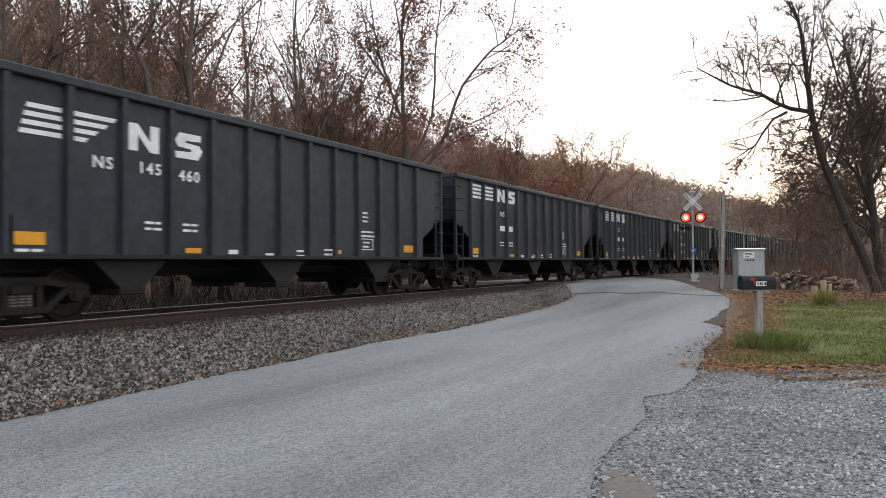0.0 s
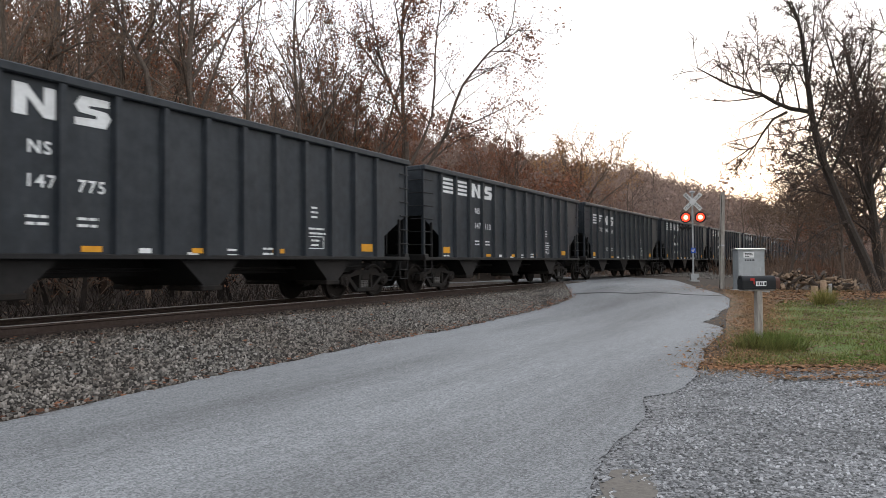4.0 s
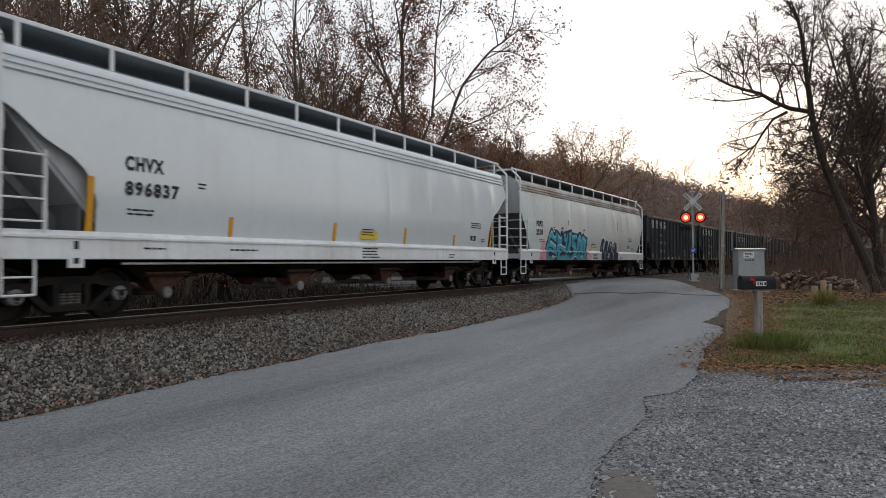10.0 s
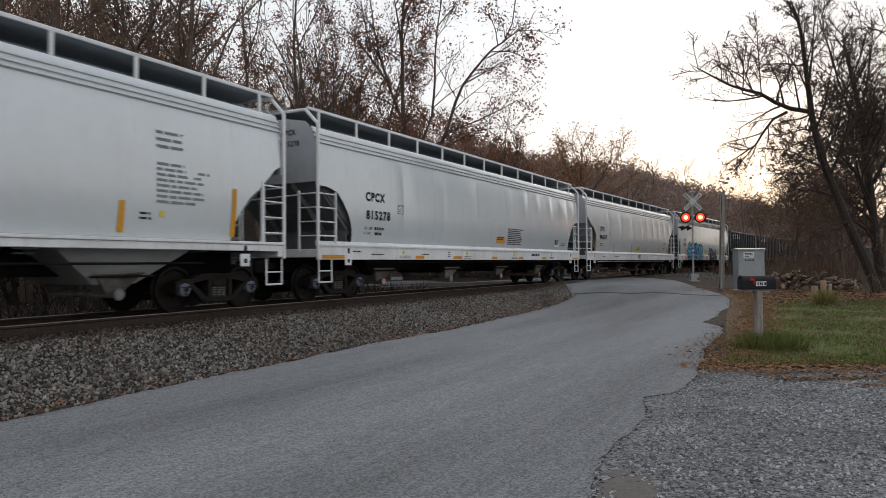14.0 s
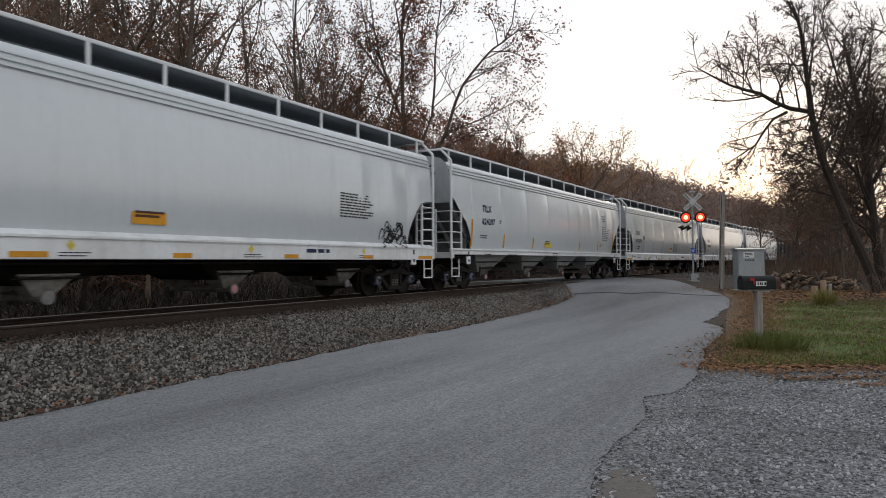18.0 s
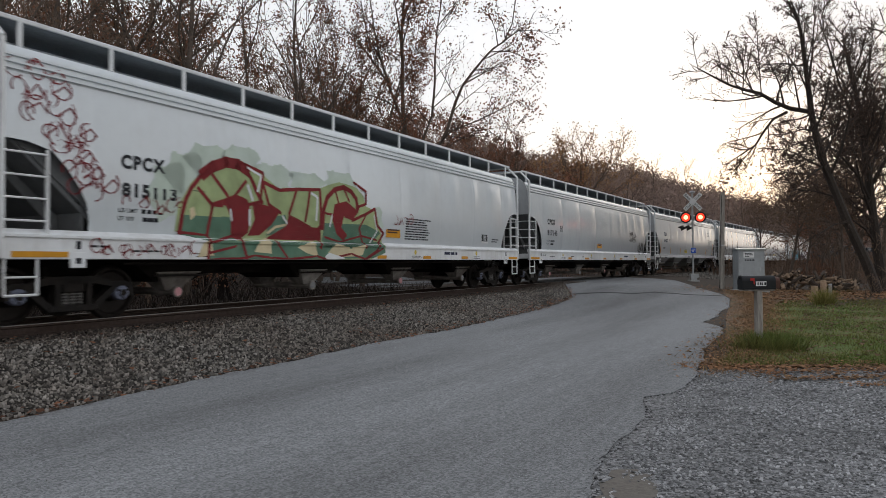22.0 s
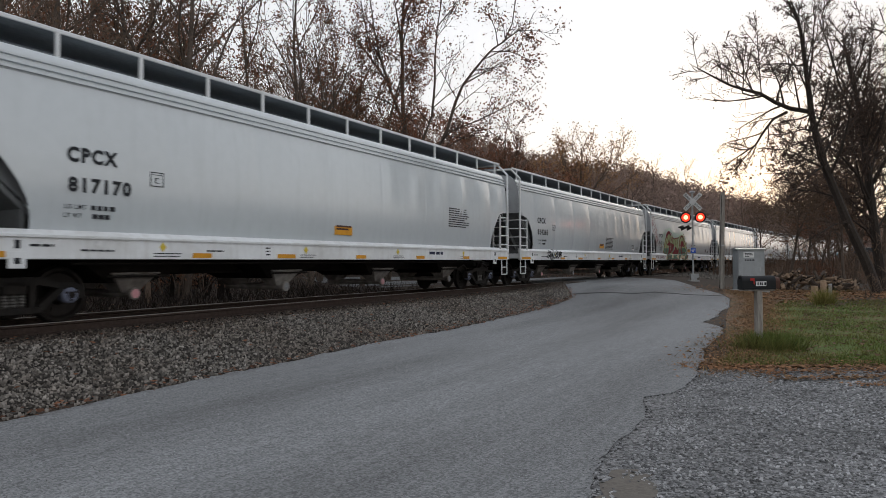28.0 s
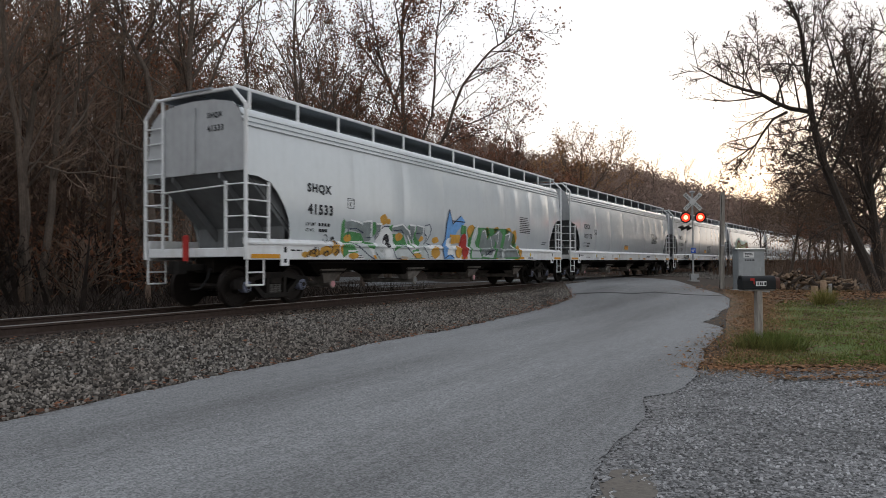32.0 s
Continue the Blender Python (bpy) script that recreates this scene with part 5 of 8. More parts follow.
    sp.fill([(6.01, 1.31), (6.25, 1.44), (6.36, 1.21), (6.07, 1.14)], "navy")
    sp.stroke([(3.70, 2.07), (3.85, 2.24), (3.96, 2.31), (4.06, 2.26), (4.20, 2.08), (4.44, 2.05)], 0.080, "cyan")
    sp.stroke([(4.71, 2.16), (5.02, 2.02), (5.18, 2.04)], 0.080, "cyan")
    sp.stroke([(5.51, 2.19), (5.66, 2.20)], 0.070, "cyan")
    sp.stroke([(6.14, 2.26), (6.35, 2.26), (6.33, 1.68)], 0.080, "cyan")
    sp.stroke([(6.56, 2.17), (7.09, 2.17)], 0.080, "cyan")
    sp.stroke([(7.35, 2.00), (7.52, 2.21), (7.71, 2.13)], 0.070, "cyan")
    sp.stroke([(7.97, 2.12), (8.46, 1.98)], 0.070, "cyan")
    sp.stroke([(5.02, 1.76), (5.64, 1.64), (5.75, 1.43)], 0.070, "cyan")
    sp.stroke([(3.84, 1.84), (4.58, 1.64)], 0.080, "cyan")
    sp.stroke([(6.62, 1.72), (7.12, 1.60)], 0.060, "cyan")
    sp.layer()
    sp.stroke([(3.83, 1.91), (4.57, 1.70)], 0.025, "spray_white")
    sp.stroke([(4.78, 1.67), (5.04, 1.76), (5.76, 1.60)], 0.020, "spray_white")
    sp.stroke([(6.05, 1.35), (6.31, 1.49)], 0.030, "spray_white")
    sp.stroke([(4.07, 1.05), (4.25, 1.21), (4.47, 1.22)], 0.030, "spray_white")
    sp.stroke([(6.47, 1.05), (6.75, 1.24), (7.04, 1.15)], 0.030, "spray_white")
    sp.stroke([(7.40, 1.81), (7.56, 2.05), (7.70, 1.91)], 0.020, "spray_white")
    sp.blob(4.04, 1.20, 0.09, 0.07, "yellow", 18, 0.08)
    sp.blob(7.75, 1.19, 0.09, 0.07, "yellow", 18, 0.08)
    sp.blob(5.26, 2.45, 0.14, 0.10, "navy", 18, 0.08)
    sp.blob(8.14, 2.48, 0.12, 0.08, "navy", 18, 0.08)
    sp.layer()
    sp.blob(5.26, 2.42, 0.08, 0.04, "spray_white", 18, 0.08)
    sp.blob(8.14, 2.45, 0.07, 0.04, "spray_white", 18, 0.08)
    sp.fill([(5.98, 2.88), (6.09, 2.89), (6.08, 2.65), (5.98, 2.63)], "spray_grey")
    sp.fill([(13.71, 3.21), (13.80, 3.18), (13.79, 2.66), (13.70, 2.68)], "spray_grey")
    # dark bubble piece with pale outlines
    for i, (u, a, top) in enumerate(((11.15, 0.42, 2.25), (11.75, 0.40, 2.16), (12.45, 0.46, 2.10), (13.25, 0.48, 2.10))):
        pts = [(u - a - 0.04, 1.05), (u - a - 0.02, 1.8), (u - a * 0.6, top - 0.06), (u, top + 0.03), (u + a * 0.7, top - 0.08), (u + a + 0.03, 1.7), (u + a + 0.10, 1.05)]
        sp.fill(pts, "spray_white")
        sp.layer()
        sp.fill([(u + (p - u) * 0.86, 1.05 + (q - 1.05) * 0.955) for p, q in pts], "navy")
    sp.layer()
    scrawl(sp, 11.0, 13.5, 1.25, 1.9, 9, 0.16, 0.03, "spray_white", 3)
    sp.layer()
    scrawl(sp, 9.0, 9.5, 1.5, 1.9, 3, 0.10, 0.025, "navy", 4)
    sp.done("teal and navy sprayed block lettering")


def paint_maroon(car):
    sp = Spray(car, LC)
    sp.blob(3.49, 2.29, 0.42, 0.55, "lime_haze", 18, 0.22)
    sp.blob(3.86, 2.67, 0.45, 0.42, "lime_haze", 18, 0.22)
    sp.blob(4.39, 2.96, 0.50, 0.35, "lime_haze", 18, 0.22)
    sp.blob(5.29, 3.08, 0.50, 0.32, "lime_haze", 18, 0.22)
    sp.blob(6.19, 2.85, 0.60, 0.30, "lime_haze", 18, 0.22)
    sp.blob(7.30, 2.86, 0.60, 0.22, "lime_haze", 18, 0.22)
    sp.blob(8.58, 3.00, 0.60, 0.24, "lime_haze", 18, 0.22)
    sp.blob(10.03, 2.10, 0.40, 0.35, "lime_haze", 18, 0.22)
    sp.layer()
    sp.fill([(3.66, 1.53), (3.70, 2.05), (3.97, 2.49), (4.31, 2.79), (4.66, 2.99), (5.10, 3.10), (5.42, 3.03), (5.76, 2.96), (5.97, 2.80), (6.33, 2.61), (6.96, 2.65), (7.73, 2.73), (8.00, 2.83), (8.48, 2.96), (8.98, 2.93), (9.44, 2.84), (9.61, 2.44), (10.07, 2.33), (10.43, 1.64), (10.51, 1.23), (9.81, 1.05), (4.38, 1.05), (4.45, 1.52)], "lime")
    sp.layer()
    sp.fill([(3.76, 1.89), (4.45, 1.86), (4.86, 1.90), (5.45, 1.86), (5.18, 1.42), (4.36, 1.40), (3.79, 1.51)], "spray_dark_green")
    sp.fill([(4.36, 1.40), (10.40, 1.52), (10.51, 1.23), (9.81, 1.06), (4.38, 1.05)], "spray_dark_green")
    sp.fill([(6.06, 1.95), (6.58, 2.04), (6.70, 1.64), (6.04, 1.56)], "spray_dark_green")
    sp.fill([(7.94, 1.92), (9.64, 1.96), (10.35, 1.78), (9.81, 1.34), (7.89, 1.31)], "spray_dark_green")
    sp.layer()
    sp.fill([(4.13, 1.09), (4.26, 1.35), (4.45, 1.45), (4.52, 1.10)], "spray_cream")
    sp.fill([(5.60, 1.19), (5.75, 1.44), (6.08, 1.53), (6.11, 1.17)], "spray_cream")
    sp.fill([(6.94, 1.32), (7.52, 1.50), (7.66, 1.11), (7.28, 1.18)], "spray_cream")
    sp.fill([(7.98, 1.18), (8.34, 1.44), (8.95, 1.33), (9.62, 1.45), (9.41, 1.13), (8.55, 1.11)], "spray_cream")
    sp.fill([(3.96, 2.00), (4.06, 2.05), (4.12, 1.89), (4.00, 1.78)], "spray_cream")
    sp.stroke([(6.07, 1.62), (6.30, 1.76), (6.60, 1.81)], 0.060, "spray_cream")
    sp.layer()
    sp.stroke([(3.77, 1.53), (3.80, 1.90), (3.86, 2.16), (3.98, 2.39), (4.17, 2.61), (4.39, 2.79)], 0.090, "maroon")
    sp.stroke([(4.25, 2.68), (4.50, 2.86), (4.84, 2.99), (5.16, 2.99), (5.42, 2.88)], 0.220, "maroon")
    sp.stroke([(5.35, 2.94), (5.53, 2.72), (5.67, 2.48), (5.84, 2.25)], 0.090, "maroon")
    sp.fill([(4.43, 2.14), (4.72, 2.23), (5.09, 2.37), (5.42, 2.29), (5.54, 1.98), (5.49, 1.60), (5.21, 1.42), (5.04, 1.47), (4.99, 1.89), (4.85, 2.11), (4.49, 2.06)], "maroon")
    sp.fill([(5.55, 2.25), (5.85, 2.22), (6.19, 2.17), (6.38, 2.06), (6.15, 1.79), (5.82, 1.55), (5.48, 1.54), (5.65, 1.88)], "maroon")
    sp.fill([(6.69, 2.05), (7.07, 1.95), (7.51, 1.80), (7.80, 1.83), (7.87, 1.50), (6.64, 1.46), (6.00, 1.49), (6.61, 1.78)], "maroon")
    sp.stroke([(4.50, 2.69), (4.88, 2.32)], 0.070, "maroon")
    sp.stroke([(5.37, 2.66), (5.09, 2.36)], 0.070, "maroon")
    sp.stroke([(4.14, 2.41), (4.51, 2.10), (4.44, 1.71), (4.38, 1.05)], 0.070, "maroon")
    sp.stroke([(5.42, 2.17), (5.79, 2.27)], 0.070, "maroon")
    sp.stroke([(5.26, 3.03), (5.87, 2.89), (5.79, 2.29)], 0.070, "maroon")
    sp.stroke([(5.33, 2.98), (5.64, 2.61)], 0.050, "maroon")
    sp.stroke([(5.82, 2.71), (6.36, 2.57), (7.04, 2.65), (7.74, 2.70), (7.80, 2.00), (7.76, 1.31)], 0.080, "maroon")
    sp.stroke([(5.86, 2.66), (6.04, 2.23), (6.43, 2.07)], 0.070, "maroon")
    sp.stroke([(6.91, 2.60), (6.69, 2.06)], 0.070, "maroon")
    sp.stroke([(7.38, 2.64), (7.25, 1.93)], 0.070, "maroon")
    sp.stroke([(7.88, 1.79), (7.89, 2.25), (8.02, 2.55), (8.30, 2.76), (8.67, 2.85), (8.97, 2.77), (9.18, 2.60), (9.25, 2.33)], 0.120, "maroon")
    sp.fill([(8.30, 2.40), (8.77, 2.51), (9.29, 2.28), (9.04, 2.04), (8.68, 2.11), (8.61, 1.84), (8.88, 1.66), (8.74, 1.51), (8.44, 1.68), (8.23, 2.01)], "maroon")
    sp.stroke([(8.34, 2.71), (8.47, 2.42)], 0.060, "maroon")
    sp.stroke([(8.67, 2.82), (8.89, 2.50)], 0.060, "maroon")
    sp.stroke([(7.88, 2.16), (8.27, 2.14)], 0.060, "maroon")
    sp.stroke([(9.09, 3.01), (9.62, 2.83), (9.61, 2.50), (9.18, 2.38)], 0.070, "maroon")
    sp.stroke([(9.04, 2.04), (9.62, 2.24), (10.02, 2.40), (10.14, 1.98), (10.48, 1.76), (10.09, 1.27), (9.59, 1.06)], 0.080, "maroon")
    sp.stroke([(9.62, 2.22), (9.35, 1.85), (9.63, 1.34)], 0.060, "maroon")
    sp.stroke([(7.98, 1.59), (8.59, 1.48), (9.47, 1.66), (10.20, 1.57)], 0.050, "maroon")
    sp.stroke([(4.38, 1.05), (5.21, 1.06), (5.61, 1.12), (6.17, 1.08), (6.63, 1.05), (7.62, 1.12), (7.98, 1.05), (8.95, 1.19), (9.59, 1.05), (10.39, 1.35)], 0.050, "maroon")
    sp.stroke([(3.71, 1.55), (4.45, 1.52)], 0.050, "maroon")
    sp.stroke([(4.38, 1.35), (5.28, 1.58)], 0.050, "maroon")
    sp.stroke([(4.38, 1.16), (5.10, 1.31)], 0.050, "maroon")
    sp.stroke([(5.25, 1.43), (5.40, 1.06)], 0.070, "maroon")
    sp.stroke([(6.24, 1.45), (6.63, 1.06)], 0.050, "maroon")
    sp.layer()
    sp.stroke([(5.42, 2.58), (5.56, 2.29)], 0.070, "spray_white")
    sp.stroke([(5.42, 2.95), (5.81, 2.82), (5.70, 2.48)], 0.050, "spray_white")
    sp.stroke([(7.43, 2.59), (7.65, 2.52), (7.63, 1.97)], 0.060, "spray_white")
    sp.stroke([(8.22, 2.13), (8.15, 1.85)], 0.050, "spray_white")
    sp.stroke([(4.96, 2.06), (5.02, 1.83)], 0.050, "spray_white")
    sp.stroke([(5.49, 2.08), (5.52, 1.76)], 0.060, "spray_white")
    sp.stroke([(6.48, 2.00), (6.65, 1.85)], 0.050, "spray_white")
    sp.stroke([(9.19, 2.93), (9.52, 2.71)], 0.060, "spray_white")
    sp.stroke([(9.98, 2.22), (10.16, 1.80), (9.86, 1.48)], 0.040, "spray_white")
    sp.fill([(7.89, 1.11), (8.07, 1.21), (8.71, 1.08), (8.55, 1.05), (7.98, 1.05)], "spray_white")
    # thin red tags down the end of the car
    for i in range(7):
        z = 3.9 - 0.28 * i
        scrawl(sp, 0.75 + 0.16 * i * (i > 2), 1.55 + 0.13 * i, z - 0.1, z + 0.1, 4, 0.17, 0.022, "maroon", 60 + i)
    scrawl(sp, 2.0, 4.2, 1.15, 1.34, 11, 0.11, 0.022, "maroon", 71)
    scrawl(sp, 2.6, 3.9, 1.95, 2.1, 6, 0.11, 0.022, "maroon", 72)
    scrawl(sp, 11.0, 11.9, 2.05, 2.25, 4, 0.13, 0.022, "maroon", 73)
    sp.done("lime, green and maroon sprayed lettering with red tags")


def paint_green(car):
    sp = Spray(car, LC)
    sp.blob(5.66, 2.14, 0.17, 0.15, "spray_orange", 16, 0.10)
    sp.blob(5.89, 2.10, 0.11, 0.08, "spray_orange", 16, 0.10)
    sp.blob(3.90, 1.30, 0.16, 0.18, "spray_orange", 16, 0.10)
    sp.blob(2.75, 1.20, 0.26, 0.09, "spray_orange", 16, 0.10)
    sp.blob(3.18, 1.25, 0.24, 0.12, "spray_orange", 16, 0.10)
    sp.blob(3.55, 1.32, 0.16, 0.19, "spray_orange", 16, 0.10)
    sp.blob(2.42, 1.16, 0.13, 0.07, "spray_orange", 16, 0.10)
    sp.blob(8.52, 1.65, 0.21, 0.10, "spray_orange", 16, 0.10)
    sp.blob(8.43, 1.27, 0.26, 0.19, "spray_orange", 16, 0.10)
    sp.blob(11.11, 1.19, 0.31, 0.11, "spray_orange", 16, 0.10)
    sp.blob(14.13, 1.92, 0.26, 0.24, "spray_orange", 16, 0.10)
    sp.blob(12.88, 2.11, 0.18, 0.08, "spray_orange", 16, 0.10)
    sp.blob(13.83, 2.16, 0.17, 0.08, "spray_orange", 16, 0.10)
    sp.blob(14.79, 1.22, 0.36, 0.21, "spray_orange", 16, 0.10)
    sp.blob(10.92, 1.88, 0.22, 0.24, "spray_orange", 16, 0.10)
    sp.blob(7.63, 1.67, 0.17, 0.09, "spray_orange", 16, 0.10)
    sp.blob(11.63, 2.02, 0.21, 0.12, "spray_orange", 16, 0.10)
    sp.layer()
    sp.fill([(3.83, 1.95), (3.91, 2.07), (4.01, 1.98), (3.97, 1.69), (4.10, 1.77), (4.73, 1.73), (4.84, 1.49), (4.59, 1.23), (4.10, 1.22), (3.83, 1.09)], "spray_green")
    sp.fill([(4.66, 1.63), (4.73, 1.51), (5.18, 1.50), (5.20, 1.32), (4.88, 1.37), (4.71, 1.46)], "spray_green")
    sp.fill([(5.15, 2.04), (5.28, 2.05), (5.38, 1.81), (5.18, 1.65)], "spray_green")
    sp.fill([(5.93, 1.96), (6.12, 2.03), (6.04, 1.74), (6.67, 1.77), (6.89, 1.50), (6.52, 1.26), (6.12, 1.26), (6.23, 1.53), (5.98, 1.69)], "spray_green")
    sp.fill([(6.89, 2.01), (7.01, 2.06), (7.01, 1.79), (7.22, 1.57), (7.14, 1.37), (6.95, 1.50)], "spray_green")
    sp.fill([(7.27, 2.01), (7.40, 2.04), (7.43, 1.75), (7.63, 1.52), (7.40, 1.43), (7.23, 1.63)], "spray_green")
    sp.fill([(6.82, 1.27), (7.63, 1.40), (7.83, 1.09), (6.90, 1.06)], "spray_green")
    sp.fill([(10.73, 1.73), (10.92, 2.09), (11.27, 2.05), (11.02, 1.48), (11.50, 1.34), (12.44, 1.28), (12.87, 1.07), (11.62, 1.07), (10.75, 1.30)], "spray_green")
    sp.fill([(11.84, 1.54), (12.45, 1.93), (12.79, 1.52), (12.16, 1.35)], "spray_green")
    sp.fill([(13.63, 1.08), (13.79, 1.24), (14.62, 1.35), (14.97, 1.08)], "spray_green")
    sp.layer()
    sp.fill([(3.95, 2.01), (4.59, 2.05), (4.75, 1.89), (4.73, 1.65), (4.59, 1.75), (4.10, 1.82), (3.95, 1.84)], "spray_grey")
    sp.fill([(4.73, 2.06), (5.13, 2.10), (5.13, 1.94), (5.06, 1.70), (5.13, 1.53), (4.82, 1.52), (4.68, 1.68)], "spray_grey")
    sp.fill([(5.28, 2.03), (5.58, 2.03), (5.58, 1.83), (5.45, 1.67), (5.33, 1.56), (5.25, 1.68), (5.34, 1.82)], "spray_grey")
    sp.fill([(6.07, 1.96), (6.67, 2.06), (7.01, 1.90), (7.14, 1.68), (6.95, 1.59), (6.67, 1.82), (6.07, 1.84)], "spray_grey")
    sp.fill([(6.98, 2.06), (7.30, 2.06), (7.26, 1.77), (7.14, 1.60), (6.95, 1.79)], "spray_grey")
    sp.fill([(7.38, 2.04), (7.77, 2.04), (7.73, 1.82), (7.49, 1.61), (7.33, 1.75)], "spray_grey")
    sp.fill([(11.53, 2.00), (12.17, 2.06), (12.05, 1.63), (11.73, 1.43), (11.42, 1.58)], "spray_grey")
    sp.fill([(12.45, 1.95), (13.90, 1.98), (13.89, 1.71), (13.17, 1.50), (12.59, 1.56)], "spray_grey")
    sp.fill([(13.73, 1.37), (14.62, 1.39), (14.55, 1.11), (13.79, 1.14)], "spray_grey")
    sp.fill([(10.92, 2.00), (11.32, 2.11), (11.12, 1.63), (10.82, 1.56)], "spray_grey")
    sp.fill([(4.21, 1.44), (4.73, 1.48), (5.00, 1.29), (5.18, 1.08), (4.76, 1.05), (4.48, 1.23)], "spray_pale")
    sp.fill([(5.20, 1.40), (5.56, 1.46), (5.75, 1.08), (5.30, 1.06), (5.18, 1.24)], "spray_pale")
    sp.fill([(6.07, 1.25), (6.52, 1.43), (6.98, 1.39), (7.25, 1.08), (6.31, 1.06), (6.07, 1.09)], "spray_pale")
    sp.fill([(7.33, 1.43), (7.77, 1.55), (8.15, 1.29), (8.12, 1.06), (7.63, 1.09)], "spray_pale")
    sp.fill([(7.80, 2.04), (8.12, 2.09), (8.19, 1.89), (8.01, 1.66), (8.15, 1.46), (7.80, 1.45), (7.90, 1.78), (7.80, 1.87)], "spray_pale")
    sp.fill([(10.68, 1.44), (11.37, 1.56), (11.62, 1.12), (10.87, 1.07)], "spray_pale")
    sp.fill([(11.73, 1.46), (12.73, 1.41), (12.73, 1.11), (12.16, 1.20)], "spray_pale")
    sp.fill([(13.17, 1.50), (13.80, 1.44), (13.48, 1.11), (12.96, 1.11)], "spray_pale")
    sp.blob(5.75, 1.52, 0.43, 0.43, "spray_white", 16, 0.00)
    sp.blob(4.10, 1.59, 0.15, 0.10, "spray_orange", 16, 0.10)
    sp.blob(6.45, 1.69, 0.19, 0.12, "spray_orange", 16, 0.10)
    sp.blob(4.26, 1.14, 0.22, 0.08, "spray_orange", 16, 0.10)
    sp.blob(6.60, 1.09, 0.27, 0.06, "spray_orange", 16, 0.10)
    sp.blob(7.33, 1.16, 0.33, 0.07, "spray_orange", 16, 0.10)
    sp.layer()
    sp.blob(5.82, 1.56, 0.16, 0.20, "letter_black", 16, 0.00)
    sp.stroke([(4.09, 1.82), (4.48, 1.84), (4.73, 1.75)], 0.030, "navy")
    sp.stroke([(4.10, 1.63), (4.11, 1.81)], 0.030, "navy")
    sp.stroke([(4.22, 1.48), (4.59, 1.33), (4.94, 1.14), (5.18, 1.06)], 0.030, "navy")
    sp.stroke([(6.49, 1.49), (6.82, 1.38), (7.30, 1.08)], 0.030, "navy")
    sp.stroke([(5.23, 1.24), (5.43, 1.06)], 0.030, "navy")
    sp.stroke([(7.77, 2.01), (7.84, 1.82), (7.98, 1.75), (7.83, 1.47)], 0.030, "navy")
    sp.stroke([(7.84, 2.08), (8.12, 2.11), (8.23, 1.98), (8.15, 1.79), (7.94, 1.56), (8.21, 1.49)], 0.030, "navy")
    sp.stroke([(7.63, 1.46), (7.89, 1.28), (8.01, 1.09)], 0.030, "navy")
    sp.stroke([(6.09, 1.85), (6.55, 1.89), (6.70, 1.78)], 0.030, "navy")
    sp.stroke([(5.38, 1.64), (5.49, 1.85), (5.69, 1.95), (5.93, 1.97)], 0.030, "navy")
    sp.stroke([(4.82, 1.62), (5.18, 1.63)], 0.030, "navy")
    sp.stroke([(6.95, 1.78), (7.26, 1.79)], 0.030, "navy")
    sp.stroke([(7.33, 1.82), (7.73, 1.84)], 0.030, "navy")
    sp.stroke([(11.42, 1.56), (11.73, 1.40), (12.05, 1.59)], 0.030, "navy")
    sp.stroke([(12.73, 1.84), (13.09, 1.78)], 0.030, "navy")
    sp.stroke([(13.89, 1.64), (14.29, 1.72)], 0.030, "navy")
    sp.stroke([(6.04, 1.36), (6.23, 1.09), (6.52, 1.06)], 0.030, "navy")
    sp.stroke([(11.63, 1.34), (12.16, 1.17)], 0.030, "navy")
    sp.stroke([(10.63, 1.25), (11.37, 1.34), (11.68, 1.10)], 0.030, "navy")
    sp.stroke([(4.20, 2.04), (4.48, 2.03), (4.66, 1.99)], 0.050, "spray_white")
    sp.stroke([(4.73, 2.04), (5.10, 2.07), (5.08, 1.89)], 0.050, "spray_white")
    sp.stroke([(5.33, 2.01), (5.57, 2.01), (5.53, 1.86)], 0.050, "spray_white")
    sp.stroke([(6.09, 1.96), (6.60, 2.05), (6.98, 1.87), (7.07, 1.74)], 0.050, "spray_white")
    sp.stroke([(7.01, 2.05), (7.30, 2.05), (7.28, 1.87)], 0.050, "spray_white")
    sp.stroke([(7.40, 2.05), (7.77, 2.03), (7.75, 1.87)], 0.050, "spray_white")
    sp.stroke([(4.20, 1.49), (4.73, 1.51)], 0.050, "spray_white")
    sp.stroke([(6.90, 1.73), (7.17, 1.46)], 0.050, "spray_white")
    sp.stroke([(11.63, 2.02), (11.95, 2.05), (12.11, 1.87)], 0.050, "spray_white")
    sp.stroke([(12.68, 1.96), (13.03, 2.01)], 0.050, "spray_white")
    sp.stroke([(13.80, 2.01), (14.16, 1.99), (14.03, 1.78)], 0.050, "spray_white")
    sp.stroke([(13.80, 1.44), (14.69, 1.42)], 0.050, "spray_white")
    sp.stroke([(11.12, 2.07), (11.37, 2.14), (11.27, 1.90)], 0.050, "spray_white")
    sp.stroke([(7.14, 1.25), (7.54, 1.28)], 0.050, "spray_white")
    sp.stroke([(4.05, 1.26), (4.43, 1.27)], 0.050, "spray_white")
    sp.layer()
    sp.blob(5.75, 1.53, 0.06, 0.05, "spray_white", 16, 0.00)
    # grey letters on green
    sp.fill([(10.73, 1.08), (10.79, 1.78), (11.12, 2.18), (11.95, 2.18), (12.82, 2.17), (13.78, 2.21), (14.52, 2.04), (14.90, 1.37), (15.07, 1.09)], "spray_green")
    sp.blob(10.89, 2.02, 0.30, 0.22, "spray_orange", 18, 0.08)
    sp.blob(12.09, 2.01, 0.25, 0.20, "spray_orange", 18, 0.08)
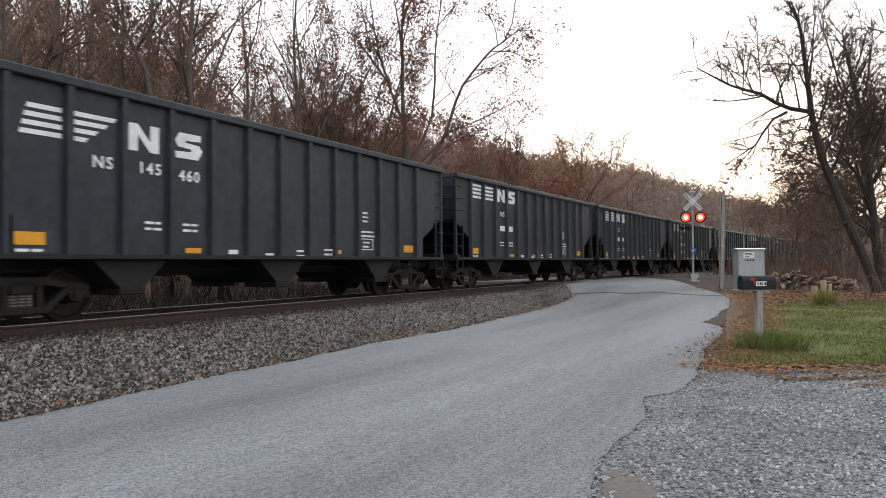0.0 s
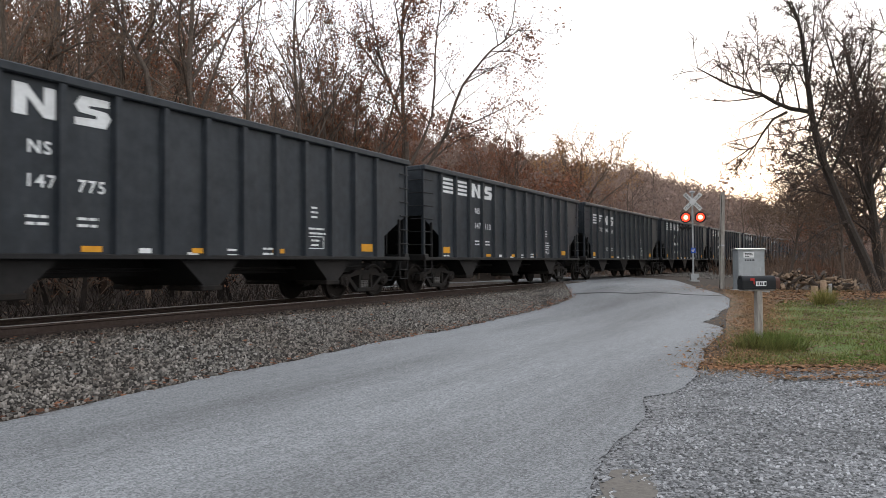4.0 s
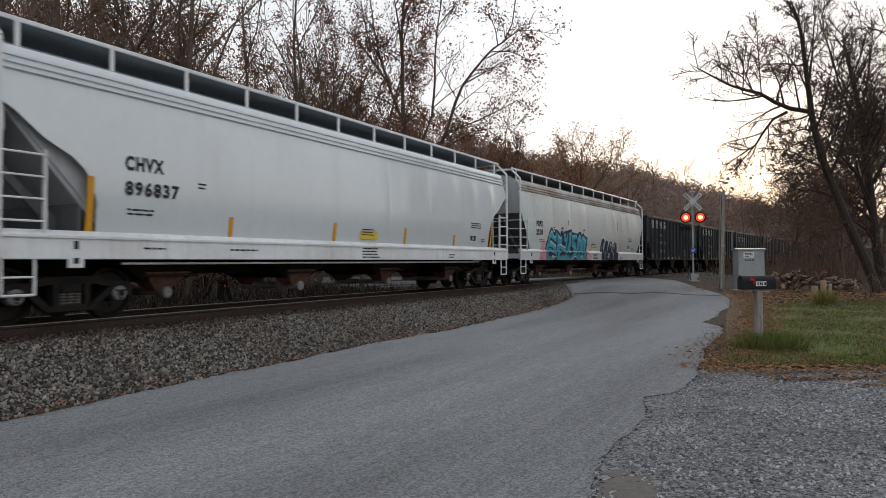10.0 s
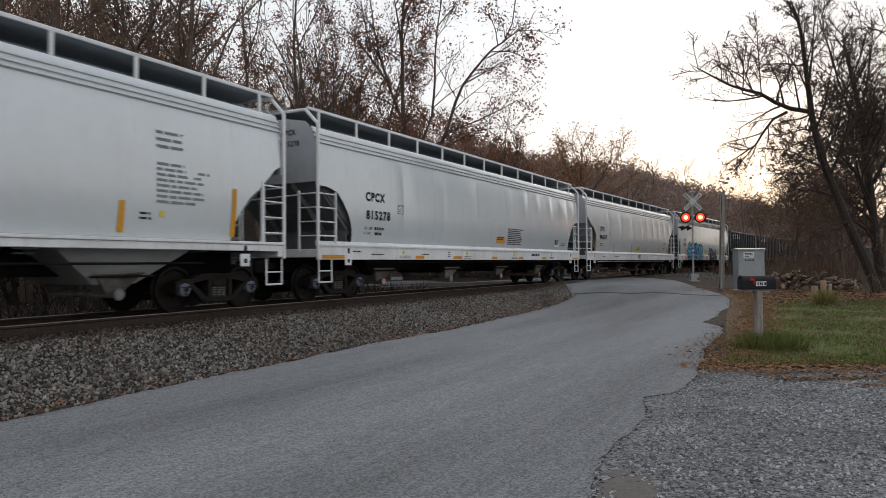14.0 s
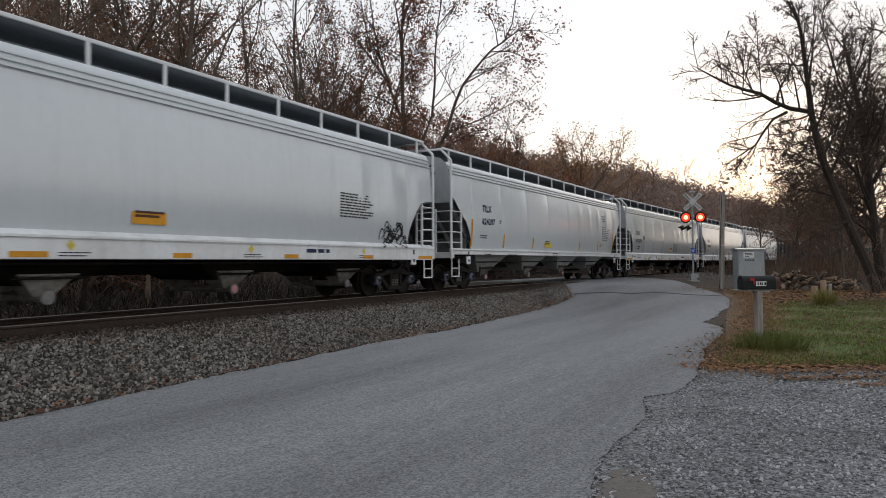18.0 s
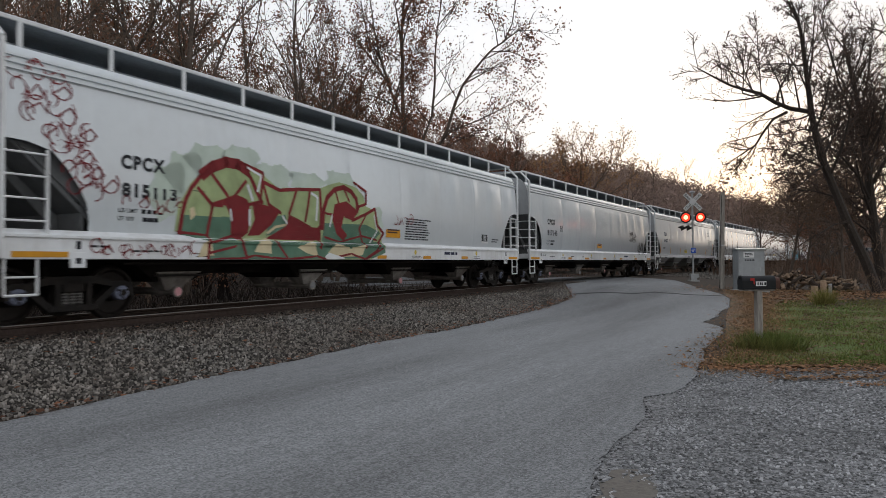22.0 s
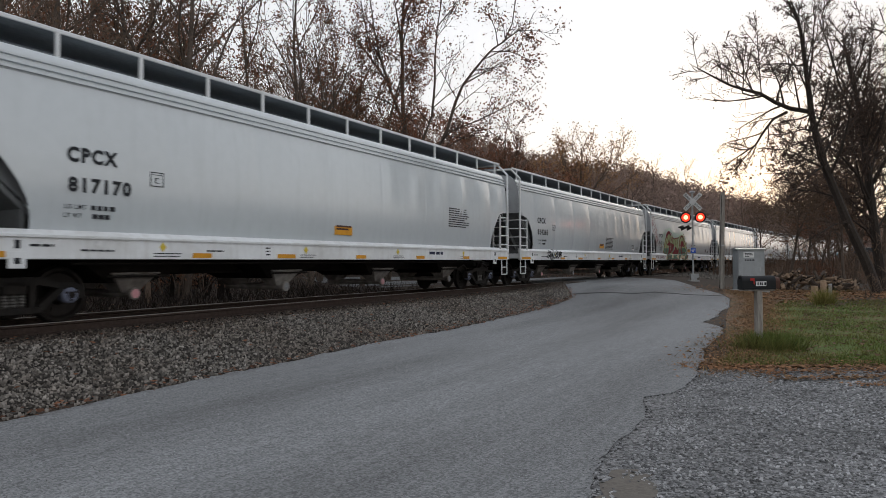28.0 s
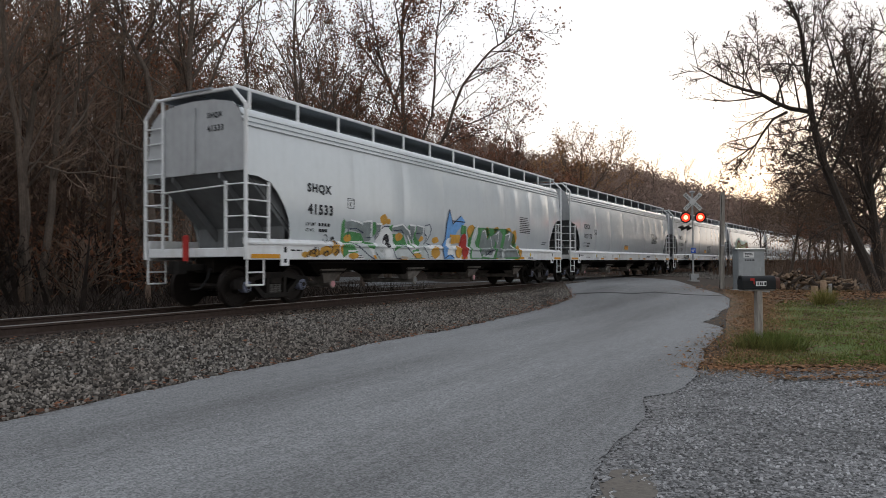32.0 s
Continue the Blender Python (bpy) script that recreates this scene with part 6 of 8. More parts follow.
    sp.blob(12.90, 2.11, 0.25, 0.14, "spray_orange", 18, 0.08)
    sp.blob(13.98, 2.11, 0.30, 0.16, "spray_orange", 18, 0.08)
    sp.blob(14.53, 1.90, 0.25, 0.30, "spray_orange", 18, 0.08)
    sp.blob(14.93, 1.35, 0.25, 0.25, "spray_orange", 18, 0.08)
    sp.layer()
    sp.fill([(10.82, 1.12), (10.96, 1.79), (11.09, 2.10), (11.35, 2.21), (11.41, 1.99), (11.22, 1.64), (11.41, 1.45), (11.62, 1.12)], "spray_pale")
    sp.fill([(11.52, 1.21), (11.68, 2.09), (11.96, 2.12), (12.17, 1.76), (12.62, 1.95), (12.89, 1.62), (12.39, 1.20)], "spray_grey")
    sp.fill([(12.58, 1.92), (13.10, 2.17), (13.45, 1.99), (13.25, 1.13), (12.81, 1.13), (13.01, 1.63)], "spray_grey")
    sp.fill([(13.49, 1.13), (13.71, 1.91), (14.04, 2.13), (14.41, 2.03), (14.31, 1.67), (14.69, 1.40), (15.07, 1.14)], "spray_grey")
    sp.fill([(11.62, 1.16), (12.26, 1.47), (12.75, 1.39), (12.56, 1.11)], "spray_pale")
    sp.fill([(13.06, 1.12), (13.28, 1.49), (13.70, 1.41), (13.54, 1.12)], "spray_pale")
    sp.layer()
    sp.stroke([(11.12, 1.80), (11.28, 2.14), (11.39, 2.20)], 0.040, "spray_white")
    sp.stroke([(11.76, 2.04), (11.96, 2.08), (12.11, 1.84)], 0.040, "spray_white")
    sp.stroke([(12.84, 1.96), (13.11, 2.08), (13.08, 1.63)], 0.040, "spray_white")
    sp.stroke([(13.70, 1.97), (14.10, 2.05), (14.03, 1.78)], 0.040, "spray_white")
    sp.stroke([(11.92, 1.19), (12.45, 1.39), (12.84, 1.40)], 0.030, "navy")
    sp.stroke([(11.39, 1.42), (11.62, 1.16)], 0.030, "navy")
    sp.stroke([(12.41, 1.88), (12.65, 1.48)], 0.030, "spray_white")
    sp.stroke([(14.25, 1.59), (14.65, 1.49), (14.90, 1.19)], 0.040, "spray_white")
    # blue sprayed patch with white and ochre
    sp.fill([(8.95, 1.06), (8.85, 1.4), (9.1, 1.7), (9.15, 2.2), (9.32, 2.66), (9.55, 2.2), (10.1, 2.5), (10.45, 2.3), (9.9, 2.0), (9.4, 1.5), (9.6, 1.06)], "sky_blue")
    sp.layer()
    sp.fill([(9.15, 1.2), (9.2, 1.7), (9.5, 1.8), (9.5, 1.2)], "spray_white")
    sp.fill([(9.4, 1.55), (9.4, 1.86), (10.1, 1.86), (10.1, 1.6)], "spray_orange")
    sp.fill([(10.15, 1.9), (10.15, 2.2), (10.5, 2.18), (10.5, 1.9)], "spray_green")
    sp.blob(10.35, 1.5, 0.26, 0.44, "red_paint", 14, 0.1)
    sp.blob(9.9, 1.3, 0.22, 0.2, "spray_orange", 12)
    sp.layer()
    for pts in ([(8.95, 1.06), (8.85, 1.4), (9.1, 1.7), (9.15, 2.2), (9.32, 2.66), (9.55, 2.2), (10.1, 2.5)], [(9.0, 1.1), (9.3, 1.2), (9.6, 1.1)], [(9.5, 2.3), (10.4, 2.3)]):
        sp.stroke(pts, 0.035, "navy")
    scrawl(sp, 2.4, 3.6, 1.15, 1.3, 6, 0.10, 0.025, "letter_black", 81)
    scrawl(sp, 3.2, 3.7, 1.5, 1.6, 3, 0.09, 0.025, "letter_black", 82)
    sp.done("green, grey, ochre and blue sprayed lettering")


def paint_tags():
    sp = Spray(train["E"], LC)
    scrawl(sp, 17.1, 18.2, 1.58, 1.92, 12, 0.22, 0.045, "letter_black", 91)
    sp.done("black scribbled tag")
    sp = Spray(train["G"], LC)
    scrawl(sp, 3.4, 5.0, 1.16, 1.36, 14, 0.13, 0.05, "letter_black", 92)
    sp.done("black scribbled tag on the sill")


paint_teal(train["A"])
paint_maroon(train["F"])
paint_green(train["I"])
paint_tags()


# ---- roadside things ----
def seen_at(px, y, scale=1190.0):
    """East of the camera for a pixel column of its view, at a distance."""
    return (px - 784) / scale * y


def build_mailbox():
    x, y = 5.52, 11.85
    g0 = height(x, y) + 0.03
    box = tagged(new("mailbox"), "black metal roadside mailbox on a weathered wooden post", "mailbox")
    box.location = (x, y, g0 - 0.04)
    part("post", Shape().box(-0.03, 0.075, -0.06, 0.06, -0.3, 1.04, 0.012), "wood", box, "weathered square wooden post")
    part("rear_post", Shape().box(0.11, 0.16, 0.18, 0.24, -0.3, 1.02, 0.008), "brown_tube", box)
    part("support_board", Shape().box(-0.2, 0.28, -0.08, 0.26, 1.035, 1.06, 0.005), "wood", box)
    arch = [(-0.10, 0), (0.10, 0), (0.10, 0.14)] + [(0.10 * math.cos(a), 0.14 + 0.10 * math.sin(a)) for a in np.linspace(0.2, math.pi - 0.2, 9)] + [(-0.10, 0.14)]
    body = part("body", Shape().prism([(p, q + 1.06) for p, q in arch], "x", -0.27, 0.29), "mailbox", box, smooth=True)
    part("door", Shape().prism([(p * 1.06, 1.055 + q * 1.04) for p, q in arch], "x", -0.295, -0.262), "mailbox", body, smooth=True)
    part("flag", Shape().box(-0.16, -0.10, -0.118, -0.108, 1.215, 1.255).box(-0.105, -0.092, -0.118, -0.108, 1.15, 1.255), "red_paint", body, "small red signal flag")
    n = Shape()
    for i, w in enumerate((0.02, 0.03, 0.015, 0.03)):
        n.box(-0.035 + i * 0.04, -0.035 + i * 0.04 + w, -0.106, -0.101, 1.135, 1.185)
    part("plate", Shape().box(-0.06, 0.12, -0.1035, -0.099, 1.12, 1.20), "letter_white", body)
    part("plate_mark", n, "letter_black", body)
    part("paper_tube", Shape().prism([(0.12 + p * 0.9, 1.07 + q * 0.85) for p, q in arch], "x", 0.0, 0.43), "brown_tube", box, "brown plastic newspaper tube")
    part("latch", Shape().box(-0.31, -0.29, -0.02, 0.02, 1.24, 1.28, 0.004), "mailbox", body)


def build_cabinet():
    x, y = 14.66, 32.3
    c = tagged(new("signal_cabinet"), "grey aluminium railway signal cabinet on a concrete pad", "cabinet")
    c.location = (x, y, height(x, y))
    c.rotation_euler.z = radians(-6)
    part("pad", Shape().box(-0.75, 0.75, -0.6, 0.6, -0.2, 0.10, 0.02), "concrete", c)
    body = part("body", Shape().box(-0.6, 0.6, -0.42, 0.42, 0.10, 1.98, 0.015), "cabinet", c)
    part("roof", Shape().prism([(-0.5, 1.98), (0.5, 1.98), (0.5, 2.02), (0, 2.08), (-0.5, 2.02)], "x", -0.66, 0.66), "cabinet", c, "low pitched metal roof")
    door = part("door", Shape().box(-0.54, 0.54, -0.44, -0.42, 0.18, 1.92, 0.01), "cabinet", c)
    part("handle", Shape().box(0.36, 0.40, -0.475, -0.44, 0.95, 1.15, 0.008), "mast", door)
    for z in (0.4, 1.0, 1.6):
        part("hinge", Shape().tube((-0.545, -0.445, z - 0.06), (-0.545, -0.445, z + 0.06), 0.014), "mast", door)
    part("notice", Shape().box(-0.36, 0.12, -0.452, -0.44, 1.62, 1.88), "letter_white", door, "white notice plate")
    b = Shape()
    for i, w in enumerate((0.3, 0.36, 0.2)):
        b.box(-0.3, -0.3 + w, -0.456, -0.45, 1.80 - i * 0.07, 1.835 - i * 0.07)
    for i in range(6):
        b.box(-0.3 + i * 0.075, -0.25 + i * 0.075, -0.447, -0.44, 1.46, 1.53)
    part("notice_mark", b, "letter_black", door)
    part("vent", Shape().box(-0.2, 0.2, -0.447, -0.44, 0.26, 0.36), "under", door)


def build_signal():
    x, y = 14.33, 38.55
    z0 = height(x, y)
    s = tagged(new("crossing_signal"), "silver railway crossing signal with crossed boards and lit red lamps", "crossing signal")
    s.location = (x, y, z0)
    s.rotation_euler.z = radians(-8)
    part("foundation", Shape().box(-0.28, 0.28, -0.28, 0.28, -0.4, 0.08, 0.02), "concrete", s)
    part("base_box", Shape().box(-0.17, 0.17, -0.16, 0.16, 0.08, 0.42, 0.02).box(0.17, 0.30, -0.1, 0.1, 0.2, 0.42, 0.01), "mast", s, "cast junction base")
    part("mast", Shape().tube((0, 0, 0.3), (0, 0, 5.05), 0.052, n=12), "mast", s)
    part("collar", Shape().tube((0, 0, 1.28), (0, 0, 1.36), 0.085, n=12), "mast", s)
    sign = part("crossbuck", Shape().box(-0.05, 0.05, -0.10, -0.06, 4.42, 4.70), "mast", s, "crossed white warning boards")
    for ang, first, second in ((45, "RAIL", "ROAD"), (-45, "CROS", "SING")):
        a = radians(ang)
        blade = part("blade", Shape().box(-0.64, 0.64, -0.006, 0.006, -0.115, 0.115), "sign", sign, "white reflective board")
        yy = -0.115 if ang > 0 else -0.130
        blade.matrix_basis = pose(0, yy, 4.56, 0, ang if ang > 0 else ang, 0)
        for w, off in ((first, -0.58), (second, 0.17)):
            t = part("lettering", letters(w, 0.13, 0.40, 0.02), "letter_black", blade)
            t.matrix_basis = pose(off, -0.009, -0.065)
    part("crossarm", Shape().tube((-0.42, -0.06, 3.66), (0.42, -0.06, 3.66), 0.035, n=8), "mast", s)
    for k in (-1, 1):
        lamp = part("lamp", Shape().lathe((k * 0.40, 0, 3.66), [(-0.13, 0.315), (-0.12, 0.315), (-0.10, 0.16), (0.04, 0.10)], "y", 24), "black_trim", s, "black round lamp backing")
        part("lens", Shape().lathe((k * 0.40, 0, 3.66), [(-0.165, 0.10), (-0.155, 0.2), (-0.13, 0.235)], "y", 24), "lamp_red", lamp, "lit red lens")
        part("bulb_glow", Shape().lathe((k * 0.40, 0, 3.66), [(-0.185, 0.03), (-0.18, 0.10), (-0.165, 0.125)], "y", 18), "lamp_core", lamp)
        hood = [[(k * 0.40 + 0.25 * math.cos(a), yy, 3.66 + 0.25 * math.sin(a)) for a in np.linspace(0.3, math.pi - 0.3, 10)] for yy in (-0.13, -0.36)]
        inner = [[(k * 0.40 + 0.24 * math.cos(a), yy, 3.66 + 0.24 * math.sin(a)) for a in np.linspace(0.3, math.pi - 0.3, 10)] for yy in (-0.36, -0.13)]
        part("hood", Shape().grid(hood + inner), "black_trim", lamp)
    # second pair, turned to the side road
    arm = part("side_arm", Shape().tube((-0.62, -0.02, 3.06), (0.02, -0.02, 3.06), 0.03, n=8), "black_trim", s)
    for k, dx in ((0, -0.52), (1, -0.2)):
        part("side_lamp", Shape().lathe((dx, 0, 3.06), [(-0.12, 0.05), (-0.1, 0.16), (0.02, 0.10), (0.12, 0.05)], "x", 16).prism([(dx - 0.3, 3.12), (dx, 3.22), (dx, 3.0), (dx - 0.1, 3.02)], "y", -0.1, 0.1), "black_trim", arm, "black hooded side lamp")
    part("notice", Shape().box(-0.13, 0.13, -0.085, -0.07, 1.62, 1.92), "blue_sign", s, "small blue notice plate")
    b = Shape()
    for i in range(3):
        b.box(-0.09, 0.09 - 0.03 * i, -0.089, -0.085, 1.83 - i * 0.07, 1.86 - i * 0.07)
    part("notice_mark", b, "letter_white", s)
    part("bell", Shape().lathe((0, 0, 0), [(5.05, 0.08), (5.10, 0.16), (5.16, 0.14), (5.2, 0.03)], "z", 16), "mast", s)


def build_pole():
    x, y = 13.54, 32.74
    z0 = height(x, y)
    p = tagged(new("wooden_pole"), "short bare weathered wooden utility pole", "pole")
    p.location = (x, y, z0)
    g = Shape()
    rings = [(-0.3, 0.135, 0), (1.0, 0.13, 0.02), (2.4, 0.12, 0.05), (3.6, 0.112, 0.09), (4.7, 0.105, 0.13)]
    for a, b in zip(rings, rings[1:]):
        g.tube((a[2], 0, a[0]), (b[2], 0, b[0]), a[1], b[1], 12, True)
    part("shaft", g, "wood", p)
    part("ground_wire", Shape().pipe([(-0.12, -0.06, 0.0), (-0.06, -0.1, 2.4), (0.04, -0.09, 4.6)], 0.012, 5), "truck", p)
    part("staple_band", Shape().tube((0.045, 0, 2.1), (0.046, 0, 2.16), 0.126, n=12), "mast", p)


def build_logs():
    r = random.Random(21)
    pile = tagged(new("log_pile"), "tangled heap of cut logs and split branches", "log pile")
    pile.location = (18.6, 35.0, height(18.6, 35.0))
    for i in range(190):
        u = r.uniform(-2.9, 2.9)
        hmax = 0.95 * (1 - (abs(u) / 3.4) ** 2)
        z = r.uniform(0.06, max(0.12, hmax))
        a = r.uniform(-1.2, 1.2) + (math.pi / 2 if r.random() < 0.45 else 0)
        L = r.uniform(0.25, 0.85)
        rad = r.uniform(0.03, 0.085) if i % 7 else 0.12
        tilt = r.uniform(-0.9, 0.9)
        d = Vector((math.cos(a), math.sin(a), tilt)).normalized() * L
        c = Vector((u, r.uniform(-0.8, 0.8) * (1 - z * 0.5), z))
        log = part("log", Shape().tube(c - d / 2, c + d / 2, rad, rad * r.uniform(0.75, 1.0), 8), "log_bark" if r.random() < 0.7 else "cutwood", pile)
        if rad > 0.05:
            e = d.normalized() * 0.012
            part("cut_end", Shape().tube(c - d / 2 - e, c - d / 2 + e, rad * 0.9, rad * 0.9, 8), "cutwood", log)
    for px, hgt, rad in ((1440, 0.5, 0.13), (1456, 0.72, 0.11)):
        y = 27.5
        x = seen_at(px, y)
        st = tagged(new("tree_stump"), "sawn tree stump with pale cut top at the lawn edge", "stump", "stumps by the lawn")
        st.location = (x, y, height(x, y))
        part("stub", Shape().lathe((0, 0, 0), [(-0.1, rad * 1.3), (0.1, rad * 1.08), (hgt, rad)], "z", 12), "cutwood", st, smooth=True)
        part("cut_face", Shape().lathe((0, 0, 0), [(hgt, rad * 0.98), (hgt + 0.012, rad * 0.9)], "z", 12), "cutwood", st)
    y = 25.5
    x = seen_at(1468, y)
    m = tagged(new("marker_post"), "short pale weathered marker post", "post")
    m.location = (x, y, height(x, y))
    part("stake", Shape().box(-0.06, 0.06, -0.04, 0.04, -0.1, 0.62, 0.01), "wood", m)
    part("cap", Shape().box(-0.065, 0.065, -0.045, 0.045, 0.62, 0.66, 0.01), "mast", m)


def blades(name, xy, z, high, wide, lean, mat, label, category, seed, two=False):
    """Thin upright blades or stems, one tapering triangle each."""
    r = np.random.default_rng(seed)
    n = len(xy)
    h = high[0] + (high[1] - high[0]) * r.random(n)
    a = r.random(n) * 6.283
    w = wide * (0.6 + 0.8 * r.random(n)) / 2
    off = r.normal(0, lean, (n, 2)) * h[:, None]
    p0 = np.stack([xy[:, 0] - np.cos(a) * w, xy[:, 1] - np.sin(a) * w, z - 0.02], -1)
    p1 = np.stack([xy[:, 0] + np.cos(a) * w, xy[:, 1] + np.sin(a) * w, z - 0.02], -1)
    p2 = np.stack([xy[:, 0] + off[:, 0], xy[:, 1] + off[:, 1], z + h], -1)
    v = np.stack([p0, p1, p2], 1).reshape(-1, 3)
    f = np.arange(n * 3).reshape(-1, 3)
    return tagged(new(name, raw_mesh(name, v, f, mat)), label, category, kind="stuff")


def flakes(name, xy, z, size, mat, label, category, seed):
    """Fallen leaves: small bent quads lying on the ground."""
    r = np.random.default_rng(seed)
    n = len(xy)
    a = r.random(n) * 6.283
    s = size[0] + (size[1] - size[0]) * r.random(n)
    q = np.array([(-0.5, 0), (0, -0.32), (0.5, 0), (0, 0.32)])
    c, d = np.cos(a)[:, None], np.sin(a)[:, None]
    x = (q[None, :, 0] * c - q[None, :, 1] * d) * s[:, None] + xy[:, None, 0]
    y = (q[None, :, 0] * d + q[None, :, 1] * c) * s[:, None] + xy[:, None, 1]
    zz = z[:, None] + 0.006 + r.random((n, 4)) * 0.35 * s[:, None]
    v = np.stack([x, y, zz], -1).reshape(-1, 3)
    f = np.arange(n * 4).reshape(-1, 4)
    return tagged(new(name, raw_mesh(name, v, f, mat)), label, category, kind="stuff")


def scatter_line(r, pts, n, spread):
    """Places strewn along a line."""
    p = np.array(pts, float)
    seg = np.linalg.norm(np.diff(p, axis=0), axis=1)
    t = r.random(n) * seg.sum()
    cum = np.concatenate([[0], np.cumsum(seg)])
    x = np.interp(t, cum, p[:, 0]) + r.normal(0, spread, n)
    y = np.interp(t, cum, p[:, 1]) + r.normal(0, spread, n)
    return np.stack([x, y], -1)


def build_ground_cover():
    r = np.random.default_rng(5)
    # lawn
    n = 76000
    y = 9.75 + 16 * r.random(n) ** 1.5
    x = 3.95 + 0.56 * (y - 9.8) + r.random(n) ** 1.05 * 12.5
    xy = np.stack([x, y], -1)
    keep = np.sin(x * 2.1 + 3 * np.sin(y * 0.9)) + np.sin(y * 1.7 + x * 0.6) + r.normal(0, 0.7, n) - 1.6 * np.exp(-np.maximum(x - 3.95 - 0.56 * (y - 9.8), 0) / 0.35) > -0.9
    xy = xy[keep]
    blades("lawn_grass", xy, height(xy[:, 0], xy[:, 1]) + 0.03, (0.025, 0.075), 0.014, 0.6, "grass", "short green grass with thin worn patches", "grass", 6)
    # clump at the mailbox post, taller tuft by the stumps
    c = np.concatenate([np.stack([5.66 + r.normal(0, 0.24, 2600), 11.72 + r.normal(0, 0.18, 2600)], -1),
                        np.stack([5.3 + 0.8 * r.random(260), 11.5 + r.normal(0, 0.25, 260)], -1)])
    blades("mailbox_grass", c, height(c[:, 0], c[:, 1]) + 0.02, (0.05, 0.36), 0.014, 0.6, "grass", "uncut green grass round the mailbox post", "grass", 7)
    tx = seen_at(1457, 23.4)
    c = np.stack([tx + r.normal(0, 0.15, 900), 23.4 + r.normal(0, 0.12, 900)], -1)
    blades("grass_tuft", c, height(c[:, 0], c[:, 1]), (0.15, 0.72), 0.016, 0.5, "tuft", "tall tuft of yellow-green grass", "grass", 8)
    # verge of dry grass and leaves along the road and the lawn's edge
    edge = [(3.9, 9.3), (4.6, 10.6), (5.6, 12.6), (6.8, 14.6), (8.0, 17.0), (9.4, 20.0), (11.1, 23.6), (12.5, 27.2), (13.4, 30.2), (15, 33.0), (18, 33.6), (21, 31)]
    v = scatter_line(r, edge, 9000, 0.3)
    blades("dry_verge_grass", v, height(v[:, 0], v[:, 1]) + 0.02, (0.02, 0.10), 0.014, 0.9, "drygrass", "dry brown grass along the verge", "grass", 9)
    v = np.concatenate([scatter_line(r, edge, 13000, 0.4), scatter_line(r, [(3.9, 9.8), (6, 9.8), (9, 9.75), (13, 9.6)], 6500, 0.24),
                        scatter_line(r, [(4.2, 8.7), (6, 8.75), (9, 8.6)], 900, 0.1), scatter_line(r, [(5.0, 8.25), (7, 8.15), (10, 8.2)], 800, 0.09), scatter_line(r, [(4.3, 9.2), (8, 9.25)], 500, 0.1), scatter_line(r, [(12, 30), (15, 33), (19, 33), (23, 31)], 4000, 1.3)])
    flakes("fallen_leaves", v, height(v[:, 0], v[:, 1]) + 0.025, (0.03, 0.085), "leaf_litter", "orange-brown fallen leaves along the verge", "leaves", 10)
    lx = np.stack([5 + 15 * r.random(5200), 10 + 13 * r.random(5200)], -1)
    lx = lx[lx[:, 0] > 5.2 + 0.56 * (lx[:, 1] - 10.2)]
    flakes("lawn_leaves", lx, height(lx[:, 0], lx[:, 1]) + 0.05, (0.06, 0.12), "leaf_brown", "dark brown leaves lying on the lawn", "leaves", 12)
    back = scatter_line(r, [(12.8, 27), (15, 29), (19, 30), (25, 28)], 6000, 1.9)
    back = back[back[:, 0] > 0.36 * back[:, 1] + 3.0]
    flakes("verge_leaves", back, height(back[:, 0], back[:, 1]) + 0.03, (0.09, 0.18), "leaf_litter", "brown leaf litter between lawn and log pile", "leaves", 33)
    bl = scatter_line(r, [p for p in ROAD_LEFT if p[1] > 5 and p[1] < 29], 420, 0.10)
    bs, bw = 6 + 24 * r.random(260), 1.2 + 3.3 * r.random(260)
    bs, bw = bs[bw < road_foot(bs)], bw[bw < road_foot(bs)]
    bl = np.concatenate([bl, np.stack(on_track(bs, bw), -1), scatter_line(r, [(1.6, 18.9), (4.2, 24)], 130, 0.22)])
    flakes("ballast_leaves", bl, height(bl[:, 0], bl[:, 1]) + 0.05, (0.05, 0.11), "leaf_rust", "rust-coloured leaves caught in the ballast", "leaves", 13)
    # loose stone on the drive
    def drive(rr, count):
        yy = 3.6 + 6.0 * rr.random(count) ** 1.3
        xx = 0.62 + (yy - 3.6) * 0.50 + rr.random(count) ** 1.1 * 6.5
        keep2 = ((xx - 1.25) ** 2 / 0.03 + (yy - 4.45) ** 2 / 0.22) > 0.35 + 0.9 * rr.random(count)
        q = np.stack([xx, yy], -1)[keep2]
        return q, height(q[:, 0], q[:, 1]) + 0.012
    lumps("drive_gravel", 27000, drive, (0.012, 0.036), "drive_stone", "loose pale crushed stone on the drive", "gravel", 14, 0.6)
    g = scatter_line(r, [p for p in ROAD_RIGHT if 4 < p[1] < 30], 1500, 0.03)
    lumps("edge_crumbs", 1500, lambda rr, k: (g, height(g[:, 0], g[:, 1]) + 0.015), (0.008, 0.028), "crumb", "dark broken asphalt crumbs along the road edge", "gravel", 15, 0.5)
    lie = r.random(7000)
    grit = np.stack([-5 + 9 * r.random(7000), 3.9 + 10 * lie ** 1.5], -1)
    grit = grit[(grit[:, 0] > -4.2 + (grit[:, 1] - 6.59) * 0.46) & (grit[:, 0] < 0.8 + (grit[:, 1] - 4.4) * 0.5)]
    lumps("road_grit", 7000, lambda rr, k: (grit, height(grit[:, 0], grit[:, 1]) + 0.024), (0.004, 0.013), "drive_stone", "scattered grit on the road", "gravel", 16, 0.6)
